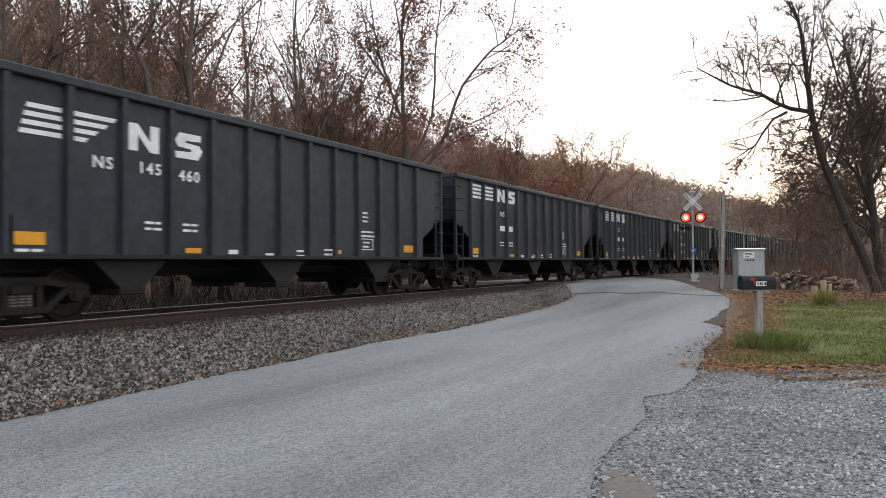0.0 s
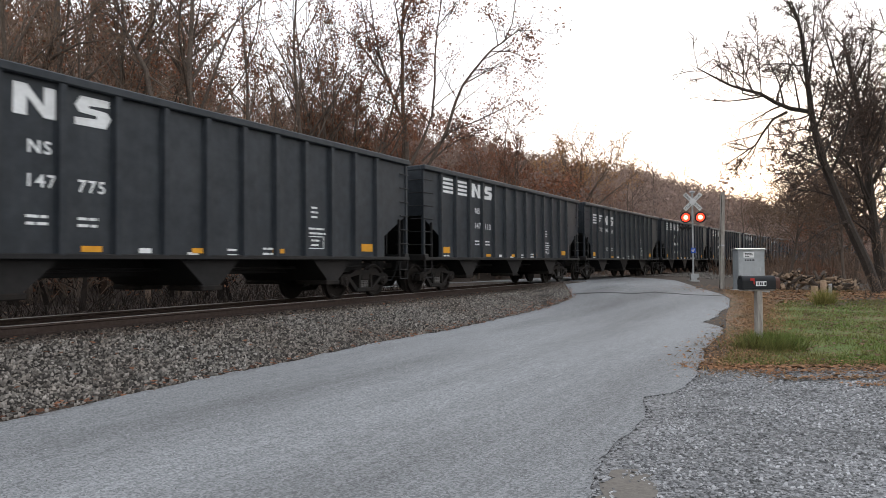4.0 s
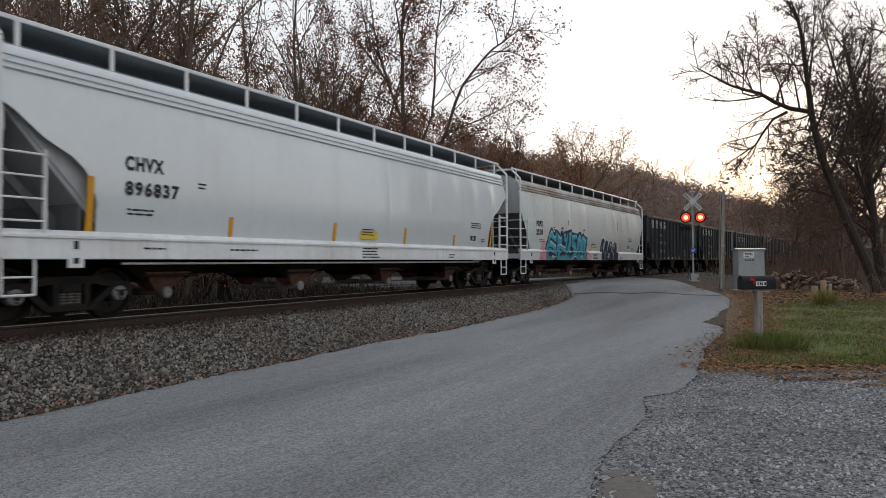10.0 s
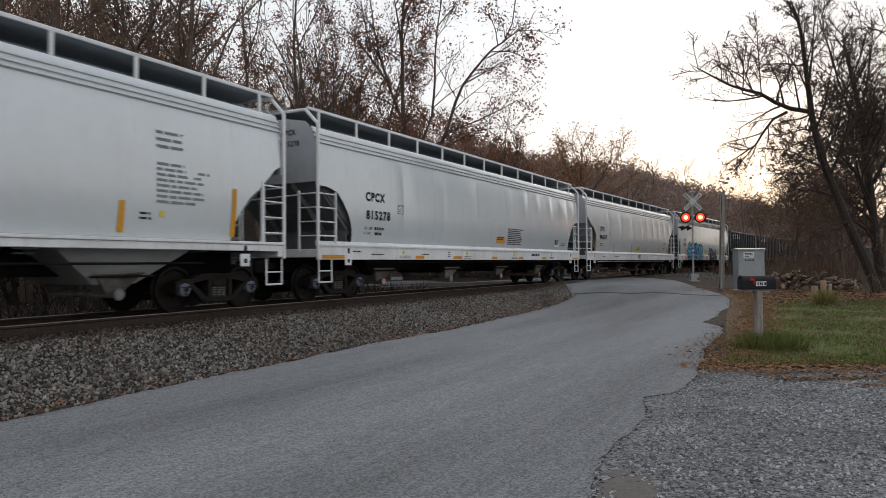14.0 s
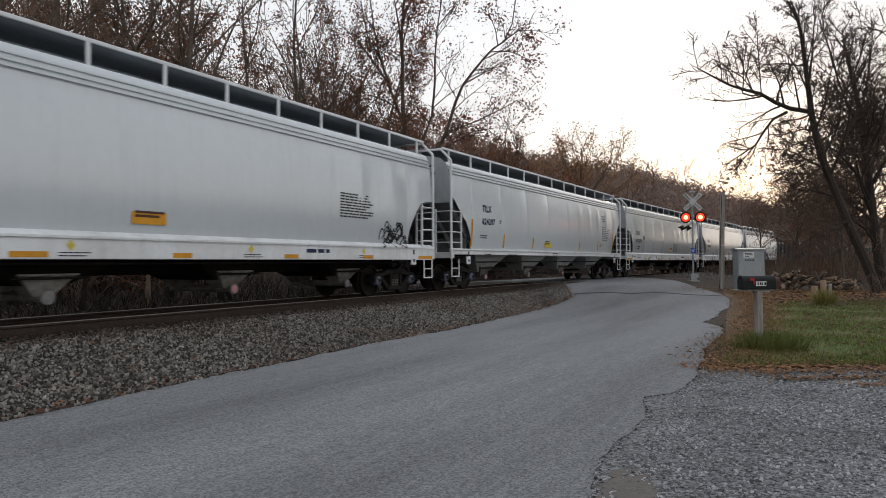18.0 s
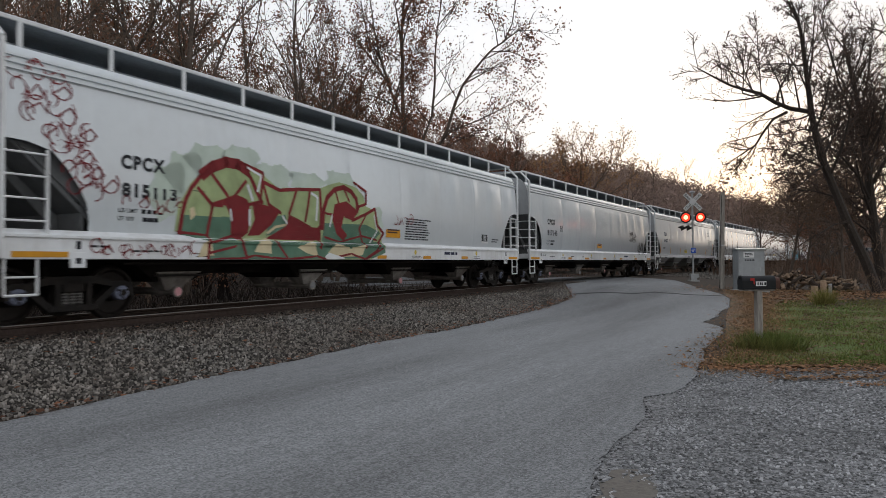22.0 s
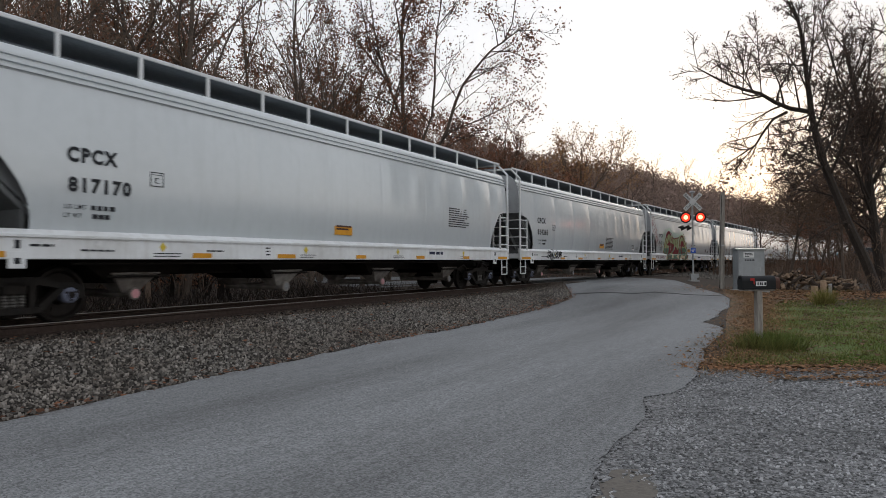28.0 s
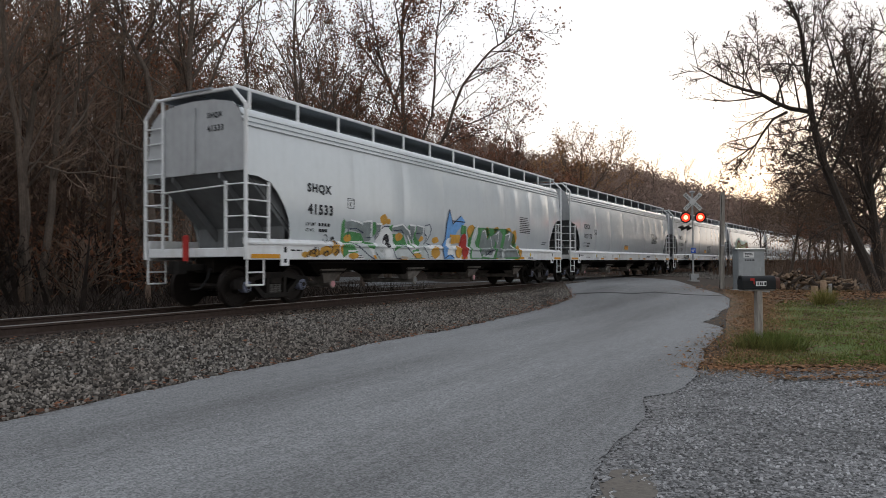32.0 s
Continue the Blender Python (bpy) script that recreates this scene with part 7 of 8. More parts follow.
    sheet("mud_patch", wavy([(0.95, 3.9), (1.0, 4.3), (1.05, 4.6), (1.17, 4.82), (1.28, 5.0)], 0.05, 31), wavy([(1.2, 3.9), (1.33, 4.35), (1.42, 4.6), (1.48, 4.85), (1.43, 5.0)], 0.05, 32), 8, 0.016, "mud", "bare damp brown soil in the drive", "soil", 4)
    sheet("leafy_verge", [(3.45, 9.2), (4.5, 10.6), (5.95, 14.2), (7.85, 18.7), (10.3, 24.2), (12.0, 28.8), (13.2, 31.8)],
          [(22, 9.2), (5.6, 11.2), (7.4, 14.2), (9.6, 18.2), (12.5, 23.4), (16, 28), (22, 31.0)], 12, 0.007, "verge", "verge of dry leaves and dead grass", "verge", 4)


build_mailbox()
build_cabinet()
build_signal()
build_pole()
build_logs()
build_ground_cover()


# ---- trees and brush ----
def tube_line(V, F, pts, radii, n):
    """Adds a tapered bent tube, pointed at its end, to vertex and face lists."""
    base = len(V)
    pts = [Vector(p) for p in pts]
    for i, p in enumerate(pts[:-1]):
        d = (pts[min(i + 1, len(pts) - 1)] - pts[max(i - 1, 0)]).normalized()
        a = d.cross(Vector((0.31, 0.17, 0.93)))
        if a.length < 0.05:
            a = d.cross(Vector((1, 0, 0)))
        a.normalize()
        b = d.cross(a)
        for k in range(n):
            t = 2 * math.pi * k / n
            q = p + (a * math.cos(t) + b * math.sin(t)) * radii[i]
            V.append((q.x, q.y, q.z))
    tip = len(V)
    V.append(tuple(pts[-1]))
    for k in range(n):
        F.append((base + (len(pts) - 2) * n + k, base + (len(pts) - 2) * n + (k + 1) % n, tip))
    for i in range(len(pts) - 2):
        for k in range(n):
            k2 = (k + 1) % n
            F.append((base + i * n + k, base + i * n + k2, base + (i + 1) * n + k2, base + (i + 1) * n + k))


class Grower:
    """Grows a bare tree: wood of the lower orders, twigs of the higher ones, and places for leaves."""

    def __init__(self, seed, counts, ratio, angle, lift, wobble, last, thick=9.0, least=1.0, span=0.0):
        self.least, self.span = least, span
        self.r = random.Random(seed)
        self.counts, self.ratio, self.angle, self.lift, self.wobble, self.last = counts, ratio, angle, lift, wobble, last
        self.thick = thick
        self.wood, self.twigs, self.tips = ([], []), ([], []), []

    def line(self, p, d, length, level):
        r = self.r
        n = (7, 6, 4, 2, 1)[min(level, 4)]
        pts = [Vector(p)]
        d = Vector(d).normalized()
        for i in range(n):
            d = (d + Vector((r.gauss(0, 1), r.gauss(0, 1), r.gauss(0, 1))) * self.wobble + Vector((0, 0, self.lift * (0.5 if level else 0.2)))).normalized()
            pts.append(pts[-1] + d * (length / n))
        return pts

    def branch(self, pts, radius, level, start=0.25):
        r = self.r
        n = len(pts)
        radii = [max(self.least * (0.02, 0.02, 0.016, 0.013, 0.011)[min(level, 4)], radius * (1 - 0.80 * i / (n - 1))) for i in range(n)]
        sides = (8, 6, 4, 3, 3)[min(level, 4)]
        store = self.wood if level <= 1 else self.twigs
        tube_line(store[0], store[1], pts, radii, sides)
        if level >= 2:
            self.tips += [tuple(pts[-1]), tuple(pts[n // 2])]
        if level >= self.last:
            return
        length = sum((b - a).length for a, b in zip(pts, pts[1:]))
        count = self.counts[min(level, len(self.counts) - 1)]
        if self.span and level == 1:
            count = max(3, min(count, round(count * length / self.span)))
        for k in range(count):
            t = start + (1 - start) * (k + r.random()) / count
            f = t * (n - 1)
            i = min(int(f), n - 2)
            p = pts[i].lerp(pts[i + 1], f - i)
            d = (pts[i + 1] - pts[i]).normalized()
            side = d.orthogonal().normalized()
            side.rotate(Matrix.Rotation(r.random() * 6.283, 3, d))
            a = radians(self.angle + r.gauss(0, 10))
            nd = d * math.cos(a) + side * math.sin(a)
            nl = length * (self.ratio if isinstance(self.ratio, float) else self.ratio[min(level, len(self.ratio) - 1)]) * (1.15 - 0.65 * t) * r.uniform(0.7, 1.2)
            rr = min(self.thick, radii[i] * r.uniform(0.45, 0.62))
            self.branch(self.line(p, nd, nl, level + 1), rr, level + 1, 0.2)


def tree_thing(name, label, grower, leaf=None, leaf_count=0, leaf_size=(0.10, 0.22), spread=0.25, group="trees", bark="bark", twig="twig"):
    """Trunk, twigs and leaves of a grown tree as one thing."""
    t = tagged(new(name), label, "tree", group)
    part("trunk", raw_mesh("trunk", *grower.wood, bark), None, t)
    if grower.twigs[0]:
        tagged(part("crown", raw_mesh("crown", *grower.twigs, twig), None, t, "fine bare twigs"), kind="stuff")
    if leaf and leaf_count and grower.tips:
        r = np.random.default_rng(len(grower.tips))
        tips = np.array(grower.tips)
        c = tips[r.integers(0, len(tips), leaf_count)] + r.normal(0, spread, (leaf_count, 3))
        s = leaf_size[0] + (leaf_size[1] - leaf_size[0]) * r.random((leaf_count, 1, 1))
        u = r.normal(0, 1, (leaf_count, 3))
        u /= np.linalg.norm(u, axis=1)[:, None]
        w = np.cross(u, r.normal(0, 1, (leaf_count, 3)))
        w /= np.linalg.norm(w, axis=1)[:, None] + 1e-6
        q = np.stack([c - u * 0.5 * s[:, 0], c + w * 0.32 * s[:, 0], c + u * 0.5 * s[:, 0], c - w * 0.32 * s[:, 0]], 1)
        tagged(part("foliage", raw_mesh("foliage", q.reshape(-1, 3), np.arange(leaf_count * 4).reshape(-1, 4), leaf), None, t, "sparse withered leaves"), kind="stuff")
    return t


def forest_tree(seed, high, rad, stems=1, leaf=None, leaf_count=0, label="bare tall woodland tree with a few rust leaves", fine=True, spread_dir=0.12, name="tree"):
    g = Grower(seed, (11, 7, 4, 3) if fine else (11, 6, 4), 0.42, 38, 0.10, 0.10, 4 if fine else 3)
    r = g.r
    for i in range(stems):
        a = r.random() * 6.283
        d = Vector((math.cos(a) * spread_dir * (1 if stems > 1 else 0.4), math.sin(a) * spread_dir * (1 if stems > 1 else 0.4), 1))
        pts = [Vector((r.uniform(-0.2, 0.2) * (stems > 1), r.uniform(-0.2, 0.2) * (stems > 1), -0.4))]
        h = high * r.uniform(0.8, 1.0) if i else high
        for k in range(9):
            d = (d + Vector((r.gauss(0, 0.05), r.gauss(0, 0.05), 0.05))).normalized()
            pts.append(pts[-1] + d * h / 9)
        g.branch(pts, rad * (1 if i == 0 else 0.8), 0, 0.28)
    return tree_thing(name, label, g, leaf, leaf_count)


def round_tree(seed, high, rad, leaf, leaf_count, label, start=0.18, angle=42, reach=0.58):
    g = Grower(seed, (14, 8, 5, 3), (reach, 0.58, 0.58, 0.58), angle, 0.08, 0.12, 4)
    pts = [Vector((0, 0, -0.3))]
    d = Vector((0, 0, 1))
    for k in range(8):
        d = (d + Vector((g.r.gauss(0, 0.09), g.r.gauss(0, 0.09), 0.05))).normalized()
        pts.append(pts[-1] + d * high * 0.85 / 8)
    g.branch(pts, rad, 0, start)
    return tree_thing("tree", label, g, leaf, leaf_count, (0.10, 0.2), 0.3)


def shrub(seed, high, leaf, leaf_count, label):
    g = Grower(seed, (6, 4, 3), 0.5, 36, 0.05, 0.16, 3)
    for i in range(7):
        a = g.r.random() * 6.283
        tilt = g.r.uniform(0.1, 0.7)
        d = Vector((math.cos(a) * tilt, math.sin(a) * tilt, 1))
        p = Vector((g.r.gauss(0, 0.35), g.r.gauss(0, 0.35), -0.15))
        g.branch(g.line(p, d, high * g.r.uniform(0.6, 1.05), 1), 0.035, 1, 0.15)
    return tree_thing("shrub", label, g, leaf, leaf_count, (0.06, 0.13), 0.22, "brush")


def put_tree(src, x, y, scale=1.0, turn=0.0, sink=0.1):
    ob = copy_thing(src, Matrix.Identity(4))
    ob.matrix_basis = pose(x, y, height(x, y) - sink, 0, 0, turn) @ Matrix.Scale(scale, 4)
    return ob


def limb_points(y, pts):
    return [Vector((seen_at(px, y + dy), y + dy, 1.55 + (465.5 - py) / 1190.0 * (y + dy))) for px, py, dy in pts]


def rooted(g, foot, z0=0.0):
    """Moves a tree grown in place so that its foot is the origin."""
    for store in (g.wood, g.twigs):
        store[0][:] = [(x - foot.x, y - foot.y, z - z0) for x, y, z in store[0]]
    g.tips = [(x - foot.x, y - foot.y, z - z0) for x, y, z in g.tips]


def build_apple_trees():
    """The two dark leaning trees at the lawn's far corner."""
    g = Grower(77, (15, 11, 6, 4), (0.20, 0.42, 0.5, 0.55), 46, 0.06, 0.14, 4, 0.05, 1.25, 3.4)
    base = 31.0
    trunk = limb_points(base, [(1552, 522, 0), (1532, 468, 0), (1506, 410, 0.1), (1488, 365, 0.1), (1468, 312, 0.2), (1453, 268, 0.2), (1443, 222, 0.3), (1438, 180, 0.4), (1433, 135, 0.5), (1428, 90, 0.6), (1424, 58, 0.7), (1416, 26, 0.8), (1402, -12, 0.9)])
    g.branch(trunk, 0.23, 0, 0.22)
    for pts, rad in (([(1441, 202, 0.3), (1402, 195, 0), (1376, 184, -0.3), (1350, 168, -0.5), (1322, 161, -0.7), (1297, 153, -0.9), (1268, 138, -1.1), (1250, 128, -1.2), (1227, 115, -1.3)], 0.11),
                     ([(1398, 201, 0.1), (1372, 214, 0.4), (1354, 238, 0.7), (1340, 260, 0.8), (1320, 273, 0.9), (1300, 286, 1.0), (1270, 311, 1.0)], 0.075),
                     ([(1342, 258, 0.8), (1326, 276, 1.1), (1310, 296, 1.3), (1290, 318, 1.4)], 0.03),
                     ([(1338, 164, -0.6), (1318, 138, -0.8), (1290, 120, -0.9), (1257, 99, -1.0)], 0.035),
                     ([(1335, 160, -0.6), (1322, 126, -0.4), (1312, 92, -0.3), (1288, 68, -0.2)], 0.035),
                     ([(1352, 170, -0.5), (1349, 120, -0.7), (1347, 80, -0.8), (1346, 42, -0.9)], 0.03),
                     ([(1392, 190, -0.1), (1384, 150, 0.2), (1370, 118, 0.4), (1352, 88, 0.6)], 0.05),
                     ([(1420, 198, 0.1), (1412, 150, -0.4), (1402, 115, -0.6), (1396, 80, -0.8)], 0.05),
                     ([(1437, 170, 0.4), (1420, 130, 0.8), (1400, 100, 1.0), (1372, 78, 1.2)], 0.05),
                     ([(1436, 150, 0.4), (1444, 100, 0.2), (1447, 50, 0.0), (1458, 8, -0.2)], 0.06),
                     ([(1420, 40, 0.7), (1400, 22, 0.6), (1380, 11, 0.5)], 0.03),
                     ([(1446, 236, 0.3), (1424, 232, -0.4), (1400, 240, -0.8), (1378, 246, -1.2)], 0.05),
                     ([(1452, 264, 0.2), (1428, 268, 0.6), (1404, 282, 0.9), (1384, 290, 1.2)], 0.05),
                     ([(1462, 296, 0.2), (1440, 312, -0.4), (1420, 330, -0.7), (1398, 345, -1.0)], 0.045),
                     ([(1500, 398, 0.1), (1478, 402, -0.4), (1460, 412, -0.6), (1438, 426, -0.8)], 0.045),
                     ([(1470, 318, 0.2), (1492, 270, -0.4), (1506, 220, -0.7), (1512, 170, -0.9)], 0.08),
                     ([(1440, 206, 0.3), (1418, 214, 0.8), (1396, 218, 1.1), (1372, 222, 1.4)], 0.045),
                     ([(1449, 252, 0.2), (1426, 254, 0.3), (1404, 262, 0.4), (1376, 272, 0.6)], 0.045),
                     ([(1457, 282, 0.2), (1432, 290, -0.3), (1408, 304, -0.5), (1386, 318, -0.7)], 0.045),
                     ([(1458, 284, 0.2), (1482, 240, 0.6), (1492, 200, 0.9), (1494, 160, 1.1)], 0.06),
                     ([(1446, 240, 0.3), (1464, 190, -0.3), (1474, 140, -0.6), (1486, 95, -0.8)], 0.06)):
        g.branch(limb_points(base, pts), rad, 1, 0.12)
    foot = trunk[0]
    rooted(g, foot)
    t = tree_thing("apple_tree", "dark leaning bare tree with crooked limbs beside the lawn", g, "leaf_dark", 6500, (0.05, 0.11), 0.14, "trees by the lawn", "bark_dark", "twig_dark")
    t.location = (foot.x, foot.y, 0)
    g = Grower(78, (22, 13, 7, 4), (0.18, 0.42, 0.5, 0.55), 44, 0.07, 0.14, 4, 0.05, 1.15, 4.0)
    base = 33.0
    trunk = limb_points(base, [(1562, 520, 0), (1553, 450, 0), (1546, 380, 0), (1538, 300, 0.1), (1531, 240, 0.2), (1522, 180, 0.2), (1512, 130, 0.2), (1502, 90, 0.3), (1497, 48, 0.3)])
    g.branch(trunk, 0.24, 0, 0.12)
    for pts, rad in (([(1532, 250, 0.1), (1510, 200, -0.5), (1490, 150, -0.8), (1478, 100, -1.0), (1462, 52, -1.1), (1452, 20, -1.2)], 0.08),
                     ([(1527, 210, 0.1), (1540, 150, 0.5), (1548, 100, 0.7), (1552, 58, 0.9)], 0.07),
                     ([(1540, 340, 0.1), (1575, 280, -0.5), (1592, 220, -0.6), (1610, 160, -0.8)], 0.11),
                     ([(1538, 310, 0.1), (1514, 272, 0.6), (1490, 244, 0.9), (1468, 226, 1.2)], 0.06),
                     ([(1545, 400, 0.0), (1520, 372, 0.5), (1500, 350, 0.8), (1486, 322, 1.0)], 0.06),
                     ([(1536, 284, 0.1), (1562, 230, -0.5), (1578, 170, -0.8), (1588, 100, -1.0)], 0.09),
                     ([(1604, 190, -0.8), (1602, 95, -1.0), (1568, 57, -1.1), (1512, 43, -1.2)], 0.04),
                     ([(1548, 420, 0.0), (1572, 380, 0.5), (1590, 330, 0.7)], 0.07),
                     ([(1524, 190, 0.1), (1504, 160, 0.6), (1480, 120, 0.9), (1470, 70, 1.1)], 0.05),
                     ([(1543, 360, 0.0), (1522, 318, -0.6), (1500, 290, -0.9), (1480, 268, -1.1), (1458, 262, -1.3)], 0.07),
                     ([(1546, 390, 0.0), (1528, 340, -0.9), (1518, 290, -1.3), (1512, 240, -1.5)], 0.07),
                     ([(1540, 320, 0.1), (1556, 270, 0.8), (1562, 220, 1.1), (1566, 170, 1.3)], 0.07),
                     ([(1536, 280, 0.1), (1520, 246, 1.0), (1500, 214, 1.4), (1486, 186, 1.7)], 0.06),
                     ([(1533, 262, 0.1), (1548, 220, -1.0), (1552, 180, -1.4), (1548, 140, -1.6)], 0.06),
                     ([(1552, 440, 0.0), (1532, 410, -0.6), (1512, 396, -0.9), (1492, 380, -1.1)], 0.06),
                     ([(1515, 140, 0.2), (1530, 100, -0.4), (1536, 80, -0.6), (1538, 60, -0.7)], 0.05)):
        g.branch(limb_points(base, pts), rad, 1, 0.12)
    foot = trunk[0]
    rooted(g, foot)
    t = tree_thing("apple_tree", "thick dark bare tree with dense twigs beside the lawn", g, "leaf_dark", 6500, (0.05, 0.11), 0.2, "trees by the lawn", "bark_dark", "twig_dark")
    t.location = (foot.x, foot.y, 0)


# woods' skyline in pixels, fitted to the camera's view: dense left, thin over crossing
SKYLINE_PX = [-200, 230, 366, 380, 476, 490, 640, 665, 860, 1000, 1090, 1100]
SKYLINE_PY = [-900, -300, 20, 110, 110, 15, 30, 140, 190, 280, 310, -900]


def above_view_skyline(x, y, top):
    """Whether a tree so high breaks that skyline from the camera; such trees are dropped."""
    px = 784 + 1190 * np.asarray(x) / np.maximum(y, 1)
    return 465 - (np.asarray(top) - 1.55) / np.maximum(y, 1) * 1190 < np.interp(px, SKYLINE_PX, SKYLINE_PY)


# far ridge's skyline as pixel columns and rows of the camera's view
RIDGE_PX = [700, 900, 980, 1060, 1130, 1160, 1195, 1228, 1250, 1300, 1400, 1568]
RIDGE_PY = [235, 268, 283, 303, 300, 306, 332, 326, 348, 352, 372, 392]


def ridge_top(x, y):
    """The far ridge's skyline, read in view pixels, as a height at this place."""
    px = 784 + 1190 * np.asarray(x) / np.maximum(y, 1)
    return 1.55 + (465 - np.interp(px, RIDGE_PX, RIDGE_PY)) * np.maximum(y, 1) / 1190


def build_broad_tree():
    """The wide rust-leaved tree behind the crossing, with long spreading limbs."""
    g = Grower(91, (13, 12, 6, 3), (0.22, 0.30, 0.5, 0.55), 46, 0.05, 0.15, 4, 0.04, 1.1, 8.0)
    base = 42.0
    trunk = limb_points(base, [(724, 420, 0), (722, 330, 0), (720, 250, 0.1), (715, 200, 0.2), (713, 150, 0.3), (714, 100, 0.4), (713, 50, 0.5), (717, 0, 0.5), (722, -60, 0.6), (730, -120, 0.6)])
    g.branch(trunk, 0.19, 0, 0.34)
    for pts, rad, level in (([(719, 232, 0.1), (702, 182, 0.4), (686, 142, 0.7), (668, 116, 0.9), (650, 90, 1.0), (630, 64, 1.2), (610, 46, 1.3), (588, 30, 1.4)], 0.11, 1),
                            ([(690, 148, 0.6), (680, 118, 0.4), (672, 92, 0.3), (664, 50, 0.1), (658, 0, 0.0), (655, -50, 0.0)], 0.09, 1),
                            ([(672, 96, 0.9), (652, 62, 1.2), (646, 30, 1.4), (641, 0, 1.5), (634, -60, 1.6)], 0.07, 1),
                            ([(714, 110, 0.4), (709, 50, -0.2), (701, 0, -0.5), (694, -60, -0.7)], 0.08, 1),
                            ([(714, 40, 0.5), (722, 16, 0.1), (732, -8, -0.2), (748, -50, -0.4)], 0.07, 1),
                            ([(722, 300, 0), (748, 250, 0.6), (766, 205, 1.0), (771, 150, 1.2), (772, 100, 1.2), (776, 50, 1.3), (784, 0, 1.4), (792, -60, 1.5)], 0.11, 1),
                            ([(776, 45, 1.3), (800, 16, 1.0), (830, -6, 0.8)], 0.05, 1),
                            ([(723, 350, 0), (762, 288, -0.5), (792, 232, -0.8), (808, 180, -1.0), (820, 152, -1.1), (840, 125, -1.3), (858, 103, -1.4), (875, 85, -1.5), (895, 72, -1.6), (910, 40, -1.7), (916, 0, -1.8), (920, -40, -1.8)], 0.12, 1),
                            ([(828, 145, -1.1), (855, 130, -0.8), (875, 118, -0.7), (896, 117, -0.6), (914, 140, -0.5)], 0.05, 1),
                            ([(872, 90, -1.5), (905, 90, -1.2), (932, 101, -1.0), (948, 118, -0.9)], 0.045, 1),
                            ([(900, 66, -1.6), (922, 52, -1.2), (940, 62, -1.0), (950, 84, -0.8)], 0.04, 1),
                            ([(884, 80, -1.5), (880, 50, -1.9), (870, 25, -2.1), (862, 0, -2.2)], 0.04, 1),
                            ([(748, 285, -0.2), (800, 232, -0.4), (850, 212, -0.6), (895, 190, -0.8), (935, 168, -0.9)], 0.07, 1),
                            ([(735, 310, 0.2), (790, 262, 0.5), (840, 232, 0.8), (880, 226, 1.0), (915, 230, 1.2)], 0.06, 1),
                            ([(716, 205, 0.2), (690, 180, -0.4), (660, 168, -0.7), (630, 160, -0.9)], 0.06, 1)):
        g.branch(limb_points(base, pts), rad, level, 0.14)
    foot = trunk[0]
    z0 = height(foot.x, foot.y)
    rooted(g, foot, z0)
    t = tree_thing("tree", "broad many-limbed tree with scattered rust leaves by the crossing", g, "leaf_rust", 9800, (0.10, 0.20), 0.34, "trees", "bark", "twig_dark")
    t.location = (foot.x, foot.y, z0)


def build_crooked_trees():
    """Bare crooked trees behind the track, some limbs reaching sideways."""
    plans = ((22.0, [(38, 470, 0), (46, 380, 0), (40, 300, 0.1), (52, 220, 0.2), (60, 150, 0.2), (88, 80, 0.3), (96, 10, 0.3), (112, -70, 0.4)],
              [([(52, 230, 0.2), (20, 150, 0.4), (-10, 100, 0.6)], 0.07), ([(66, 130, 0.2), (96, 92, -0.3), (140, 70, -0.6), (205, 62, -0.8)], 0.07), ([(44, 330, 0.1), (80, 290, -0.4), (120, 302, -0.7), (170, 300, -0.9), (196, 288, -1.0)], 0.05), ([(42, 310, 0.1), (90, 250, 0.5), (130, 246, 0.8)], 0.05)]),
             (24.0, [(262, 470, 0), (268, 380, 0), (262, 290, 0.1), (272, 200, 0.1), (258, 120, 0.2), (226, 60, 0.3), (206, 0, 0.3), (196, -60, 0.4)],
              [([(268, 190, 0.1), (222, 166, -0.4), (185, 148, -0.7), (152, 120, -0.9)], 0.07), ([(264, 268, 0.1), (222, 248, 0.4), (182, 228, 0.6), (146, 208, 0.8)], 0.06), ([(262, 130, 0.2), (292, 150, -0.4), (310, 170, -0.6)], 0.04), ([(240, 84, 0.3), (272, 30, -0.3), (280, -30, -0.5)], 0.06)]),
             (30.0, [(322, 420, 0), (324, 300, 0), (320, 200, 0.1), (322, 130, 0.1), (334, 90, 0.2), (348, 30, 0.2), (362, -40, 0.3)],
              [([(322, 126, 0.1), (296, 84, -0.4), (270, 52, -0.7), (250, 20, -0.9)], 0.08), ([(330, 104, 0.2), (356, 80, 0.4), (392, 70, 0.7)], 0.06), ([(326, 112, 0.2), (324, 60, -0.5), (310, 0, -0.8)], 0.07), ([(340, 66, 0.2), (380, 20, -0.4), (400, -20, -0.6)], 0.06)]))
    for i, (base, stem, limbs) in enumerate(plans):
        g = Grower(140 + i, (11, 9, 5, 3), (0.22, 0.4, 0.5, 0.5), 50, 0.04, 0.19, 4, 0.05, 1.1, 4.0)
        trunk = limb_points(base, stem)
        g.branch(trunk, 0.15, 0, 0.25)
        for pts, rad in limbs:
            g.branch(limb_points(base, pts), rad, 1, 0.15)
        foot = trunk[0]
        z0 = height(foot.x, foot.y)
        g.branch([Vector((foot.x, foot.y, z0 - 0.3)), Vector((foot.x, foot.y, (z0 + foot.z) / 2)), foot + Vector((0, 0, 0.3))], 0.16, 4)
        rooted(g, foot, z0)
        t = tree_thing("tree", "crooked bare tree with sideways limbs behind the track", g, "leaf_brown", 900, (0.05, 0.12), 0.2)
        t.location = (foot.x, foot.y, z0)


